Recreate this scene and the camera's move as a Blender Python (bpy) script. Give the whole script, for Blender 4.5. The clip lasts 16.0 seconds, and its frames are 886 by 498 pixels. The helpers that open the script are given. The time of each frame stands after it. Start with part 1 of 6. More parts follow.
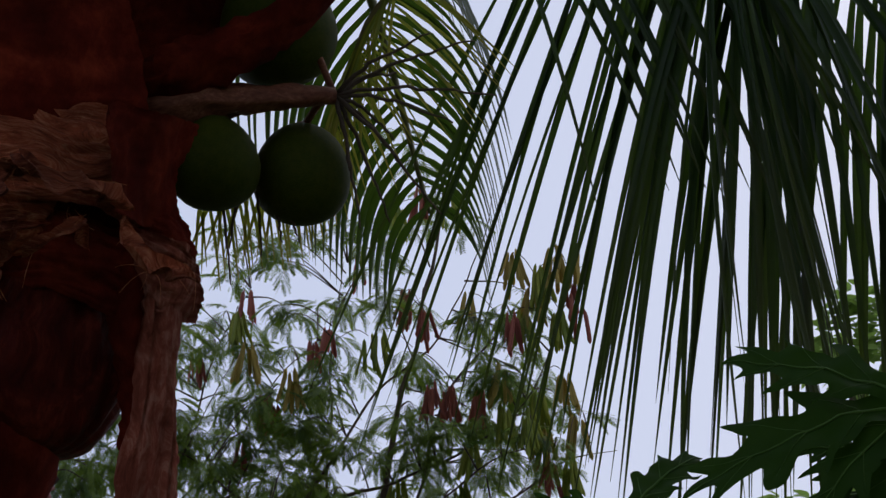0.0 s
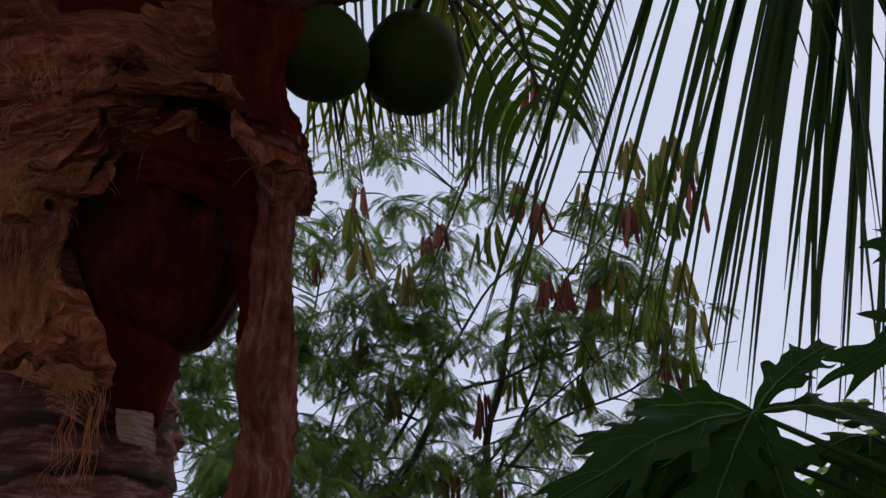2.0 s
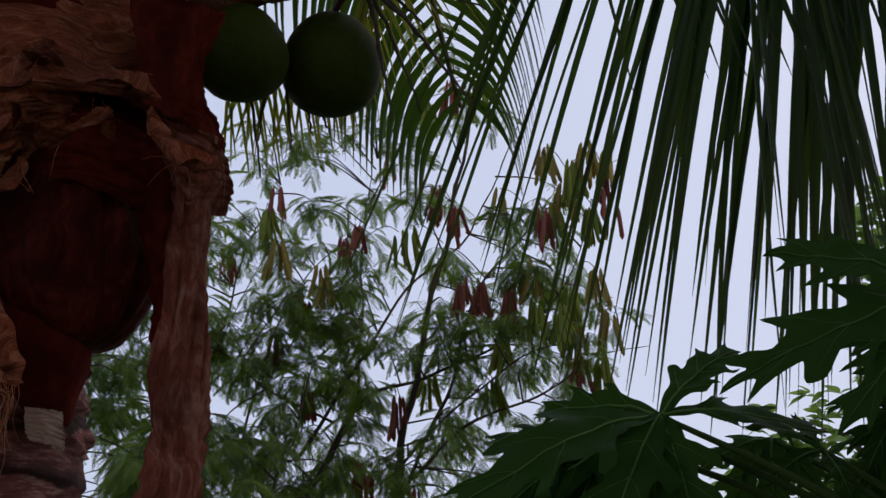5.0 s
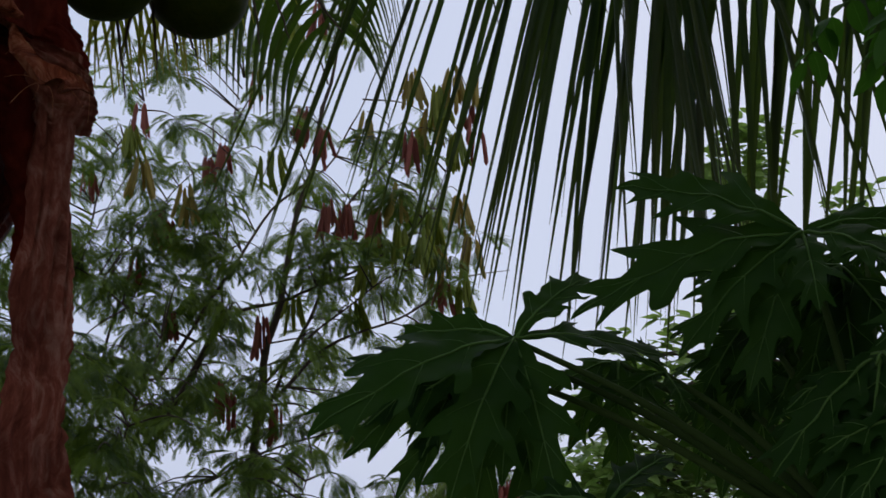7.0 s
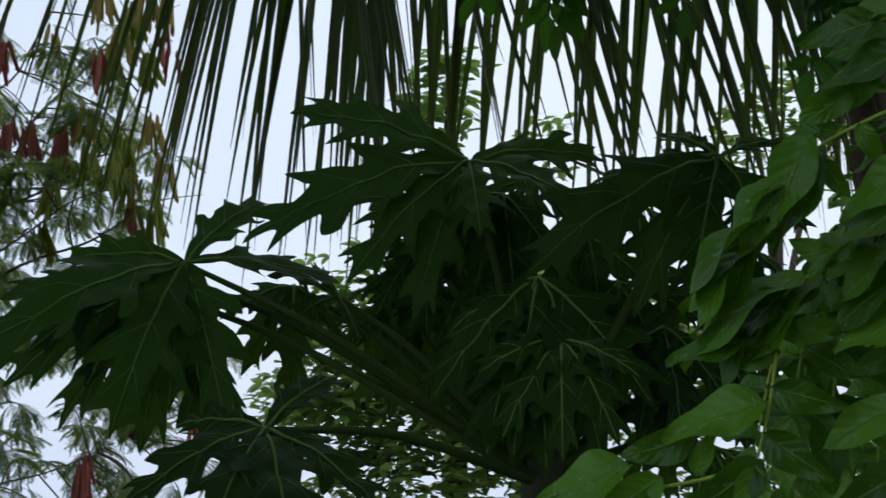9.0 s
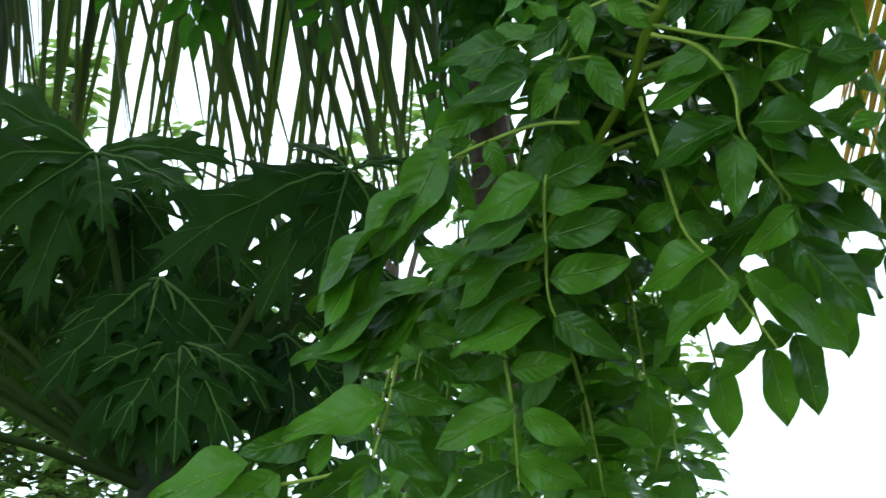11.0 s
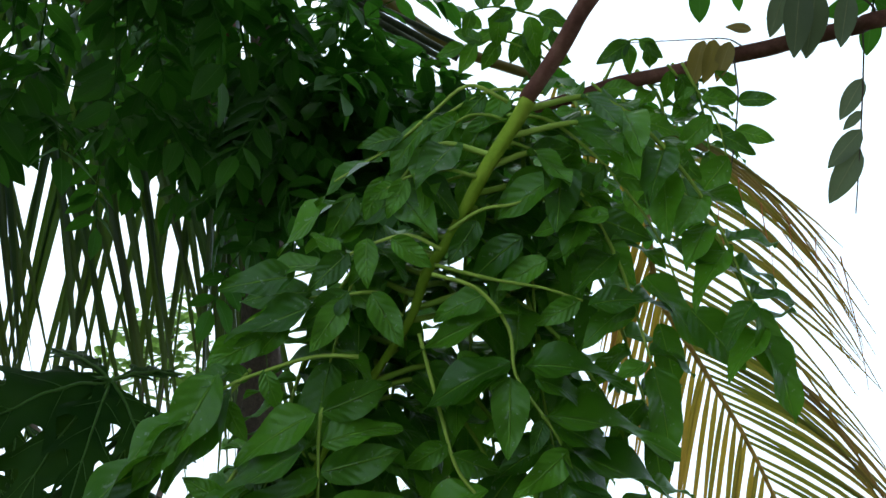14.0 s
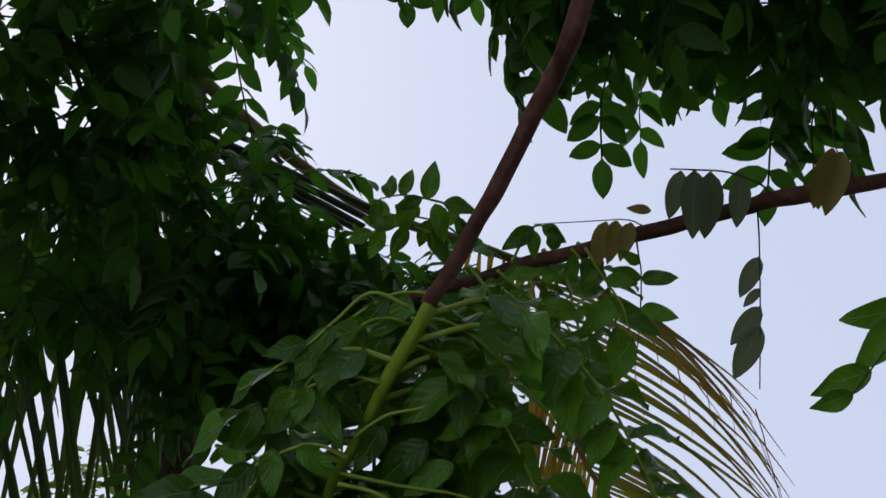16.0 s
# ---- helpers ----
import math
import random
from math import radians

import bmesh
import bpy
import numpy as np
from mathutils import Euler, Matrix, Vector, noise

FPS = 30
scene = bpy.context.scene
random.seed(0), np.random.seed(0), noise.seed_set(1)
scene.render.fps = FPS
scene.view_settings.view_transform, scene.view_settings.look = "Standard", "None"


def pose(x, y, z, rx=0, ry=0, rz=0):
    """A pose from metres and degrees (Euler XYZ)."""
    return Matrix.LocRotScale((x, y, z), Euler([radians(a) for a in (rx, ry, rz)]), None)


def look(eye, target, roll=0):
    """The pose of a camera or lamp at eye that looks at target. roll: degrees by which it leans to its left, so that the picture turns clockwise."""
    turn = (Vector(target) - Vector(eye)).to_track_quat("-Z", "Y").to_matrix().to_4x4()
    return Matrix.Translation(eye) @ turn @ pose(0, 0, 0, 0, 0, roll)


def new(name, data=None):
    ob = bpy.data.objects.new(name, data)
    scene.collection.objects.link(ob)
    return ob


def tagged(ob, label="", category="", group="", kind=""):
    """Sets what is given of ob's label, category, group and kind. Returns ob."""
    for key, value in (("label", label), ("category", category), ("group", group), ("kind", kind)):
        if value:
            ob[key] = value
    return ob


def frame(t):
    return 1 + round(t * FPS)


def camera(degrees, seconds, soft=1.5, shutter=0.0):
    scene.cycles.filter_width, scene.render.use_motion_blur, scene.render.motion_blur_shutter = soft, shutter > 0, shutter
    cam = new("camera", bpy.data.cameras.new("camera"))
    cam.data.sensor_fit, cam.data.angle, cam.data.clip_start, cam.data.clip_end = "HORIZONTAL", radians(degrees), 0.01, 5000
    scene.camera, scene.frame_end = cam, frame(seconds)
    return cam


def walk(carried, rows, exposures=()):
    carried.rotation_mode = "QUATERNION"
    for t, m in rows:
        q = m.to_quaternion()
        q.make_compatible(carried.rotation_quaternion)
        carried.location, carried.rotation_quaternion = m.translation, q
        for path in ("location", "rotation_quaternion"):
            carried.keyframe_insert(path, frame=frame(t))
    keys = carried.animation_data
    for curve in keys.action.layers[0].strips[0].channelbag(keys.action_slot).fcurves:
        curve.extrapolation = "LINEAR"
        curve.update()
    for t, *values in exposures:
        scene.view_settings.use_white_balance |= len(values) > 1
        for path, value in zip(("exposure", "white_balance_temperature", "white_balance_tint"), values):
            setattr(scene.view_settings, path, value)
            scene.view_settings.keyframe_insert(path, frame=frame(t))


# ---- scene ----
from mathutils import geometry

cam = camera(39.23, 16.0, soft=1.4, shutter=0.28)
walk(cam, [
    (0.0, pose(-0.0000, 0.0000, 1.6000, 110.489, 0.860, 11.109)),
    (0.5, pose(-0.0114, 0.0146, 1.6044, 109.907, 0.953, 11.878)),
    (1.0, pose(-0.0238, 0.0390, 1.6064, 108.758, 0.839, 13.383)),
    (1.5, pose(-0.0275, 0.0548, 1.6101, 106.956, 0.537, 15.180)),
    (2.0, pose(-0.0275, 0.0637, 1.6092, 105.745, 0.456, 16.311)),
    (2.5, pose(-0.0263, 0.0700, 1.6115, 105.064, 0.212, 16.760)),
    (3.0, pose(-0.0235, 0.0761, 1.6040, 104.868, 0.161, 16.804)),
    (3.5, pose(-0.0230, 0.0708, 1.5987, 104.950, 0.128, 16.438)),
    (4.0, pose(-0.0244, 0.0755, 1.5978, 105.393, 0.304, 15.732)),
    (4.2, pose(-0.0242, 0.0767, 1.5988, 105.890, 0.445, 15.118)),
    (6.3, pose(-0.0052, -0.0186, 1.6064, 104.549, 0.786, 8.759)),
    (6.5, pose(-0.0051, -0.0175, 1.6056, 103.670, 1.050, 8.305)),
    (7.0, pose(-0.0032, -0.0118, 1.5994, 102.085, 0.988, 6.183)),
    (7.5, pose(0.0134, 0.0067, 1.6094, 100.768, 1.643, 3.794)),
    (8.0, pose(0.0250, 0.0032, 1.6039, 99.893, 1.767, 0.308)),
    (8.5, pose(0.0445, -0.0090, 1.5982, 99.095, 2.253, -3.537)),
    (9.0, pose(0.0583, -0.0139, 1.5926, 98.318, 2.489, -7.131)),
    (9.5, pose(0.0631, 0.0026, 1.5898, 97.641, 2.412, -11.441)),
    (10.0, pose(0.0457, 0.0089, 1.5754, 97.495, 2.455, -16.917)),
    (10.2, pose(0.0457, 0.0025, 1.5735, 97.452, 2.256, -18.663)),
    (12.3, pose(0.0596, -0.0104, 1.5907, 101.760, -0.131, -31.492)),
    (12.5, pose(0.0575, -0.0111, 1.5911, 102.570, -0.128, -31.855)),
    (13.0, pose(0.0489, -0.0112, 1.5939, 104.390, 0.309, -33.069)),
    (13.5, pose(0.0399, -0.0055, 1.5988, 105.966, 0.467, -34.897)),
    (14.0, pose(0.0427, 0.0016, 1.5998, 107.807, 0.817, -36.011)),
    (14.5, pose(0.0436, -0.0010, 1.6160, 109.689, 1.438, -36.475)),
    (15.0, pose(0.0306, -0.0172, 1.6312, 111.178, 2.550, -36.982)),
    (15.5, pose(0.0370, -0.0275, 1.6356, 112.347, 2.843, -37.644)),
    (16.0, pose(0.0402, -0.0374, 1.6499, 113.896, 3.291, -38.639)),
], exposures=[(0, -0.03, 6500, 10), (4, -0.03, 6500, 10), (6.5, -0.03, 6500, 9), (7.5, 0.0, 6500, 8), (8.5, 0.12, 6500, 5), (9.0, 0.3, 6450, 2), (9.5, 0.7, 6400, -3), (10.2, 1.2, 6350, -8),
              (12.3, 1.95, 6250, -14), (13, 1.85, 6250, -13), (13.5, 1.6, 6250, -11), (14, 1.15, 6250, -8), (14.5, 0.75, 6300, -5), (15, 0.42, 6400, 0), (15.5, 0.17, 6450, 6), (16, 0.05, 6500, 9)])

# ---- sky and light ----
world = bpy.data.worlds.new("overcast_sky")
scene.world = world
world.use_nodes = True
wn, wl = world.node_tree.nodes, world.node_tree.links
sky = wn.new("ShaderNodeTexSky")
sky.sky_type, sky.sun_disc = "NISHITA", False
sky.sun_elevation, sky.sun_rotation = radians(35), radians(20)
sky.air_density, sky.dust_density = 1.0, 3.0
veil = wn.new("ShaderNodeMix")
veil.data_type, veil.inputs[0].default_value = "RGBA", 0.93
veil.inputs[7].default_value = (5.9, 6.5, 8.5, 1)
wl.new(sky.outputs[0], veil.inputs[6])
wl.new(veil.outputs[2], wn["Background"].inputs["Color"])
wn["Background"].inputs["Strength"].default_value = 0.1
sun = new("sun", bpy.data.lights.new("sun", "SUN"))
sun.data.energy, sun.data.angle, sun.data.color = 0.4, radians(25), (1.0, 0.97, 0.92)
sun.matrix_world = look((3, 5, 9), (0, 0, 0))

UP = Vector((0, 0, 1))


# ---- materials ----
def material(name, rough=0.5, spec=0.4):
    m = bpy.data.materials.new(name)
    m.use_nodes = True
    n, l = m.node_tree.nodes, m.node_tree.links
    b = n["Principled BSDF"]
    b.inputs["Roughness"].default_value = rough
    b.inputs["Specular IOR Level"].default_value = spec
    return m, n, l, b


def noise_tex(n, l, vec, scale, detail=4, rough=0.6):
    t = n.new("ShaderNodeTexNoise")
    t.inputs["Scale"].default_value, t.inputs["Detail"].default_value, t.inputs["Roughness"].default_value = scale, detail, rough
    l.new(vec, t.inputs["Vector"])
    return t.outputs["Fac"]


def ramp(n, l, fac, *stops):
    r = n.new("ShaderNodeValToRGB")
    e = r.color_ramp.elements
    while len(e) < len(stops):
        e.new(0.5)
    for k, (p, c) in enumerate(stops):
        e[k].position, e[k].color = p, (*c, 1)
    l.new(fac, r.inputs[0])
    return r.outputs[0]


def mix(n, l, fac, a, b, blend="MIX"):
    x = n.new("ShaderNodeMix")
    x.data_type, x.blend_type = "RGBA", blend
    for sock, v in ((x.inputs[0], fac), (x.inputs[6], a), (x.inputs[7], b)):
        if isinstance(v, (int, float)):
            sock.default_value = v
        elif isinstance(v, tuple):
            sock.default_value = (*v, 1)
        else:
            l.new(v, sock)
    return x.outputs[2]


def calc(n, l, op, a, b=0.0):
    x = n.new("ShaderNodeMath")
    x.operation = op
    for sock, v in zip(x.inputs, (a, b)):
        if isinstance(v, (int, float)):
            sock.default_value = v
        else:
            l.new(v, sock)
    return x.outputs[0]


def bump(n, l, b, height, strength=0.4, dist=0.004):
    x = n.new("ShaderNodeBump")
    x.inputs["Strength"].default_value, x.inputs["Distance"].default_value = strength, dist
    l.new(height, x.inputs["Height"])
    l.new(x.outputs[0], b.inputs["Normal"])


def see_through(m, n, l, b, colour, amount):
    """Thin leaf: part of the light passes through."""
    t = n.new("ShaderNodeBsdfTranslucent")
    l.new(colour, t.inputs["Color"])
    s = n.new("ShaderNodeMixShader")
    s.inputs[0].default_value = amount
    l.new(b.outputs[0], s.inputs[1])
    l.new(t.outputs[0], s.inputs[2])
    l.new(s.outputs[0], n["Material Output"].inputs["Surface"])


def leaf_material(name, dark, light, thin=0.3, rough=0.4, veins=9.0, vein_colour=None, tip=None, island=False, spec=0.4, spots=0.0, glow=(0.14, 0.42, 0.03), relief=0.3, patchy=False):
    m, n, l, b = material(name, rough, spec)
    uv = n.new("ShaderNodeTexCoord")
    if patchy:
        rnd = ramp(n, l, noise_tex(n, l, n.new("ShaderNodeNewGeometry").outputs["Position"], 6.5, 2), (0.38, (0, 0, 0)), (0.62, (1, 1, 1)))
    elif island:
        rnd = n.new("ShaderNodeNewGeometry").outputs["Random Per Island"]
    else:
        rnd = n.new("ShaderNodeObjectInfo").outputs["Random"]
    grain = noise_tex(n, l, uv.outputs["Object"], 22, 5)
    tone = calc(n, l, "ADD", calc(n, l, "MULTIPLY", rnd, 0.65), calc(n, l, "MULTIPLY", grain, 0.45))
    col = ramp(n, l, tone, (0.15, dark), (0.85, light))
    sep = n.new("ShaderNodeSeparateXYZ")
    l.new(uv.outputs["UV"], sep.inputs[0])
    u, v = sep.outputs[0], sep.outputs[1]
    if tip:
        edge = calc(n, l, "ADD", calc(n, l, "MULTIPLY", u, 0.75), calc(n, l, "MULTIPLY", rnd, 0.25))
        edge = calc(n, l, "ADD", edge, calc(n, l, "MULTIPLY", grain, 0.35))
        col = mix(n, l, ramp(n, l, edge, (0.62, (0, 0, 0)), (1.0, (1, 1, 1))), col, tip)
    away = calc(n, l, "ABSOLUTE", calc(n, l, "SUBTRACT", v, 0.5))
    rib = calc(n, l, "SUBTRACT", 1.0, calc(n, l, "MULTIPLY", away, 28.0))
    rib = calc(n, l, "MAXIMUM", rib, 0.0)
    if vein_colour:
        col = mix(n, l, calc(n, l, "MULTIPLY", rib, 0.7), col, vein_colour)
    if spots:
        dots = noise_tex(n, l, uv.outputs["Object"], 160, 2)
        col = mix(n, l, calc(n, l, "MULTIPLY", ramp(n, l, dots, (0.66, (0, 0, 0)), (0.72, (1, 1, 1))), spots), col, (0.35, 0.42, 0.30))
    l.new(col, b.inputs["Base Color"])
    side = calc(n, l, "SINE", calc(n, l, "MULTIPLY", calc(n, l, "SUBTRACT", u, calc(n, l, "MULTIPLY", away, 0.5)), veins * 6.28))
    height = calc(n, l, "ADD", calc(n, l, "MULTIPLY", side, 0.09), calc(n, l, "SUBTRACT", grain, rib))
    bump(n, l, b, height, relief, 0.002 if relief < 0.5 else 0.004)
    see_through(m, n, l, b, mix(n, l, 0.5, col, glow, "MIX"), thin)
    return m


def bark_material(name, a, b_, c, scale=(3, 3, 14), rough=0.85, depth=0.006, strength=0.7, patch=None, warp=0.0):
    m, n, l, b = material(name, rough, 0.25)
    tc = n.new("ShaderNodeTexCoord")
    mp = n.new("ShaderNodeMapping")
    mp.inputs["Scale"].default_value = scale
    where = tc.outputs["Object"]
    if warp:
        swirl = n.new("ShaderNodeTexNoise")
        swirl.inputs["Scale"].default_value, swirl.inputs["Detail"].default_value = 5.0, 2
        l.new(where, swirl.inputs["Vector"])
        where = mix(n, l, warp, where, swirl.outputs["Color"], "ADD")
    l.new(where, mp.inputs[0])
    fine = noise_tex(n, l, mp.outputs[0], 6, 8, 0.7)
    broad = noise_tex(n, l, tc.outputs["Object"], 5, 3)
    col = ramp(n, l, fine, (0.25, a), (0.5, b_), (0.78, c))
    col = mix(n, l, calc(n, l, "MULTIPLY", ramp(n, l, broad, (0.4, (0, 0, 0)), (0.65, (1, 1, 1))), 0.6), col, patch or a)
    l.new(col, b.inputs["Base Color"])
    bump(n, l, b, calc(n, l, "ADD", fine, calc(n, l, "MULTIPLY", broad, 0.5)), strength, depth)
    return m


GLIR = leaf_material("gliricidia_leaf", (0.024, 0.082, 0.004), (0.125, 0.300, 0.016), 0.27, 0.36, 7, (0.26, 0.45, 0.05), spots=0.5, spec=0.40, relief=0.55, glow=(0.20, 0.45, 0.02))
GLIR_OLD = leaf_material("yellowing_leaf", (0.16, 0.13, 0.03), (0.34, 0.27, 0.05), 0.3, 0.55, 8, (0.3, 0.24, 0.08), glow=(0.50, 0.30, 0.05))
GLIR_PALE = leaf_material("fading_leaf", (0.10, 0.13, 0.06), (0.20, 0.23, 0.12), 0.3, 0.55, 8, (0.3, 0.28, 0.14), glow=(0.20, 0.26, 0.10))
CANOPY = leaf_material("canopy_leaf", (0.022, 0.068, 0.006), (0.060, 0.160, 0.014), 0.38, 0.45, 8, (0.10, 0.20, 0.04), island=True, spec=0.2)
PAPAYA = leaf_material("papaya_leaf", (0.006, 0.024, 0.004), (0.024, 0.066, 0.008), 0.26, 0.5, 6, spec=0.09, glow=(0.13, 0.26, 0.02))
PAPAYA_VEIN = leaf_material("papaya_vein", (0.065, 0.14, 0.022), (0.13, 0.235, 0.045), 0.1, 0.5, spec=0.2)
STALK = leaf_material("green_stalk", (0.24, 0.36, 0.04), (0.40, 0.52, 0.08), 0.05, 0.5, spec=0.2)
PETIOLE = leaf_material("papaya_petiole", (0.024, 0.045, 0.008), (0.050, 0.078, 0.016), 0.05, 0.7, spec=0.08)
PAPAYA_BARK = bark_material("papaya_bark", (0.025, 0.035, 0.015), (0.05, 0.06, 0.025), (0.09, 0.09, 0.05), (6, 6, 10), depth=0.004)
PALM = leaf_material("palm_leaflet", (0.008, 0.026, 0.005), (0.022, 0.056, 0.009), 0.20, 0.42, 3, (0.05, 0.08, 0.025), tip=(0.055, 0.060, 0.014), spec=0.34, glow=(0.18, 0.32, 0.02))
PALM_GOLD = leaf_material("yellowing_palm_leaflet", (0.08, 0.10, 0.014), (0.46, 0.30, 0.03), 0.36, 0.42, 3, (0.34, 0.26, 0.06), tip=(0.40, 0.20, 0.05), glow=(0.55, 0.40, 0.03))
PALM_OLIVE = leaf_material("olive_palm_leaflet", (0.040, 0.075, 0.010), (0.20, 0.19, 0.024), 0.32, 0.42, 3, (0.18, 0.18, 0.04), tip=(0.36, 0.18, 0.05), glow=(0.38, 0.36, 0.03))
PALM_LIME = leaf_material("light_palm_leaflet", (0.09, 0.14, 0.02), (0.30, 0.30, 0.035), 0.5, 0.42, 3, (0.2, 0.2, 0.05), tip=(0.30, 0.22, 0.05), glow=(0.40, 0.44, 0.04))
RACHIS = leaf_material("palm_rachis", (0.09, 0.10, 0.03), (0.20, 0.17, 0.05), 0.03, 0.45)
DRY_PETIOLE = bark_material("dry_petiole", (0.03, 0.035, 0.02), (0.07, 0.075, 0.04), (0.13, 0.12, 0.07), (30, 30, 30), 0.6, 0.002)
RACHIS_GOLD = leaf_material("golden_palm_rachis", (0.10, 0.095, 0.03), (0.22, 0.18, 0.05), 0.25, 0.45, tip=(0.70, 0.42, 0.08), glow=(0.6, 0.38, 0.06))
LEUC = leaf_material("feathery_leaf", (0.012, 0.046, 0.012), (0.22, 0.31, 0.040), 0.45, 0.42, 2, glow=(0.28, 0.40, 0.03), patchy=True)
POD_RED = leaf_material("ripe_pod", (0.20, 0.042, 0.028), (0.42, 0.12, 0.075), 0.3, 0.55, 5, glow=(0.50, 0.12, 0.07))
POD_GREEN = leaf_material("green_pod", (0.16, 0.23, 0.025), (0.38, 0.40, 0.05), 0.45, 0.5, 5, glow=(0.40, 0.42, 0.04))
POD_GOLD = leaf_material("drying_pod", (0.24, 0.19, 0.03), (0.50, 0.36, 0.07), 0.4, 0.5, 5, glow=(0.50, 0.34, 0.05))
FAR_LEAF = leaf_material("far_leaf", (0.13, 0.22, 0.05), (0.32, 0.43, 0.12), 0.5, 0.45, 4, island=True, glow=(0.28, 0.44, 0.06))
TWIG = bark_material("twig_bark", (0.05, 0.035, 0.028), (0.12, 0.085, 0.06), (0.20, 0.15, 0.11), (20, 20, 20), depth=0.002)
LIMB = bark_material("reddish_bark", (0.08, 0.030, 0.020), (0.18, 0.075, 0.050), (0.34, 0.17, 0.12), (9, 9, 9), depth=0.004)
GREENSTEM = bark_material("green_stem_bark", (0.17, 0.27, 0.015), (0.27, 0.38, 0.03), (0.36, 0.44, 0.05), (7, 7, 7), 0.7, 0.002)
GREENSTEM.node_tree.nodes["Principled BSDF"].inputs["Specular IOR Level"].default_value = 0.1
def ringed_bark():
    """Grey-pink palm bark with dark leaf scars, widened to paint in the crevice shade."""
    m = bark_material("palm_trunk_bark", (0.05, 0.010, 0.007), (0.25, 0.078, 0.055), (0.80, 0.45, 0.36), (3, 3, 14), depth=0.006, strength=0.7, warp=0.03)
    n, l = m.node_tree.nodes, m.node_tree.links
    b = n["Principled BSDF"]
    was = b.inputs["Base Color"].links[0].from_socket
    tc = n.new("ShaderNodeTexCoord")
    sep = n.new("ShaderNodeSeparateXYZ")
    l.new(tc.outputs["Object"], sep.inputs[0])
    wob = calc(n, l, "MULTIPLY", noise_tex(n, l, tc.outputs["Object"], 5, 3), 0.14)
    saw = calc(n, l, "FRACT", calc(n, l, "DIVIDE", calc(n, l, "ADD", sep.outputs[2], wob), 0.105))
    # broad dark band: leaf scar plus the shade under each ring lip
    scar_shade = ramp(n, l, saw, (0.0, (0.97, 0.97, 0.97)), (0.16, (0.85, 0.85, 0.85)), (0.42, (0.12, 0.12, 0.12)), (0.93, (0, 0, 0)), (1.0, (0.85, 0.85, 0.85)))
    fine = calc(n, l, "FRACT", calc(n, l, "DIVIDE", calc(n, l, "ADD", sep.outputs[2], calc(n, l, "MULTIPLY", wob, 1.4)), 0.037))
    line = ramp(n, l, fine, (0.0, (0.5, 0.5, 0.5)), (0.10, (0, 0, 0)), (0.94, (0, 0, 0)), (1.0, (0.5, 0.5, 0.5)))
    l.new(mix(n, l, scar_shade, mix(n, l, line, was, (0.10, 0.025, 0.02)), (0.030, 0.009, 0.006)), b.inputs["Base Color"])
    return m


TRUNK = ringed_bark()
FIBRE = bark_material("palm_fibre", (0.12, 0.020, 0.006), (0.72, 0.225, 0.082), (0.94, 0.54, 0.30), (26, 26, 6), depth=0.010, strength=1.0, warp=0.30)
FIBRE_H = bark_material("layered_fibre", (0.05, 0.006, 0.003), (0.52, 0.115, 0.043), (0.92, 0.42, 0.22), (3, 3, 18), depth=0.018, strength=1.0, warp=0.50)
HAIR = bark_material("loose_fibre", (0.42, 0.11, 0.04), (0.74, 0.27, 0.11), (0.90, 0.50, 0.27), (10, 10, 10), depth=0.001)
HUSK = bark_material("old_leaf_base", (0.030, 0.0030, 0.0015), (0.125, 0.013, 0.006), (0.32, 0.046, 0.018), (1.6, 1.6, 1.2), 0.92, 0.006, 0.8)
HUSK.node_tree.nodes["Principled BSDF"].inputs["Specular IOR Level"].default_value = 0.06
BULGE = bark_material("glossy_leaf_base", (0.026, 0.003, 0.002), (0.095, 0.011, 0.006), (0.28, 0.050, 0.026), (5, 5, 1.4), 0.40, 0.008, 1.0, warp=0.2)
BULGE.node_tree.nodes["Principled BSDF"].inputs["Specular IOR Level"].default_value = 0.05
SCAR = bark_material("fresh_trunk_scar", (0.34, 0.17, 0.11), (0.55, 0.36, 0.26), (0.72, 0.52, 0.41), (6, 6, 12), depth=0.002)
STRIP = bark_material("dry_sheath", (0.07, 0.014, 0.008), (0.29, 0.078, 0.045), (0.62, 0.32, 0.23), (8, 8, 1.6), depth=0.006, strength=0.6, warp=0.16)
STRIP.node_tree.nodes["Principled BSDF"].inputs["Specular IOR Level"].default_value = 0.1
BUNCH = bark_material("bunch_stalk", (0.08, 0.022, 0.012), (0.24, 0.080, 0.040), (0.44, 0.21, 0.12), (4, 22, 22), 0.6, 0.003)
NUT = bark_material("green_coconut_skin", (0.022, 0.032, 0.002), (0.038, 0.052, 0.004), (0.062, 0.074, 0.007), (3, 3, 7), 0.6, 0.0008, 0.25, (0.060, 0.064, 0.006))
NUT.node_tree.nodes["Principled BSDF"].inputs["Specular IOR Level"].default_value = 0.08
GRASS = bark_material("grassy_earth", (0.03, 0.04, 0.015), (0.06, 0.075, 0.03), (0.10, 0.085, 0.05), (2, 2, 2), depth=0.02)
PLASTER = bark_material("weathered_plaster", (0.20, 0.19, 0.17), (0.27, 0.26, 0.24), (0.33, 0.31, 0.29), (1, 1, 2), depth=0.004)


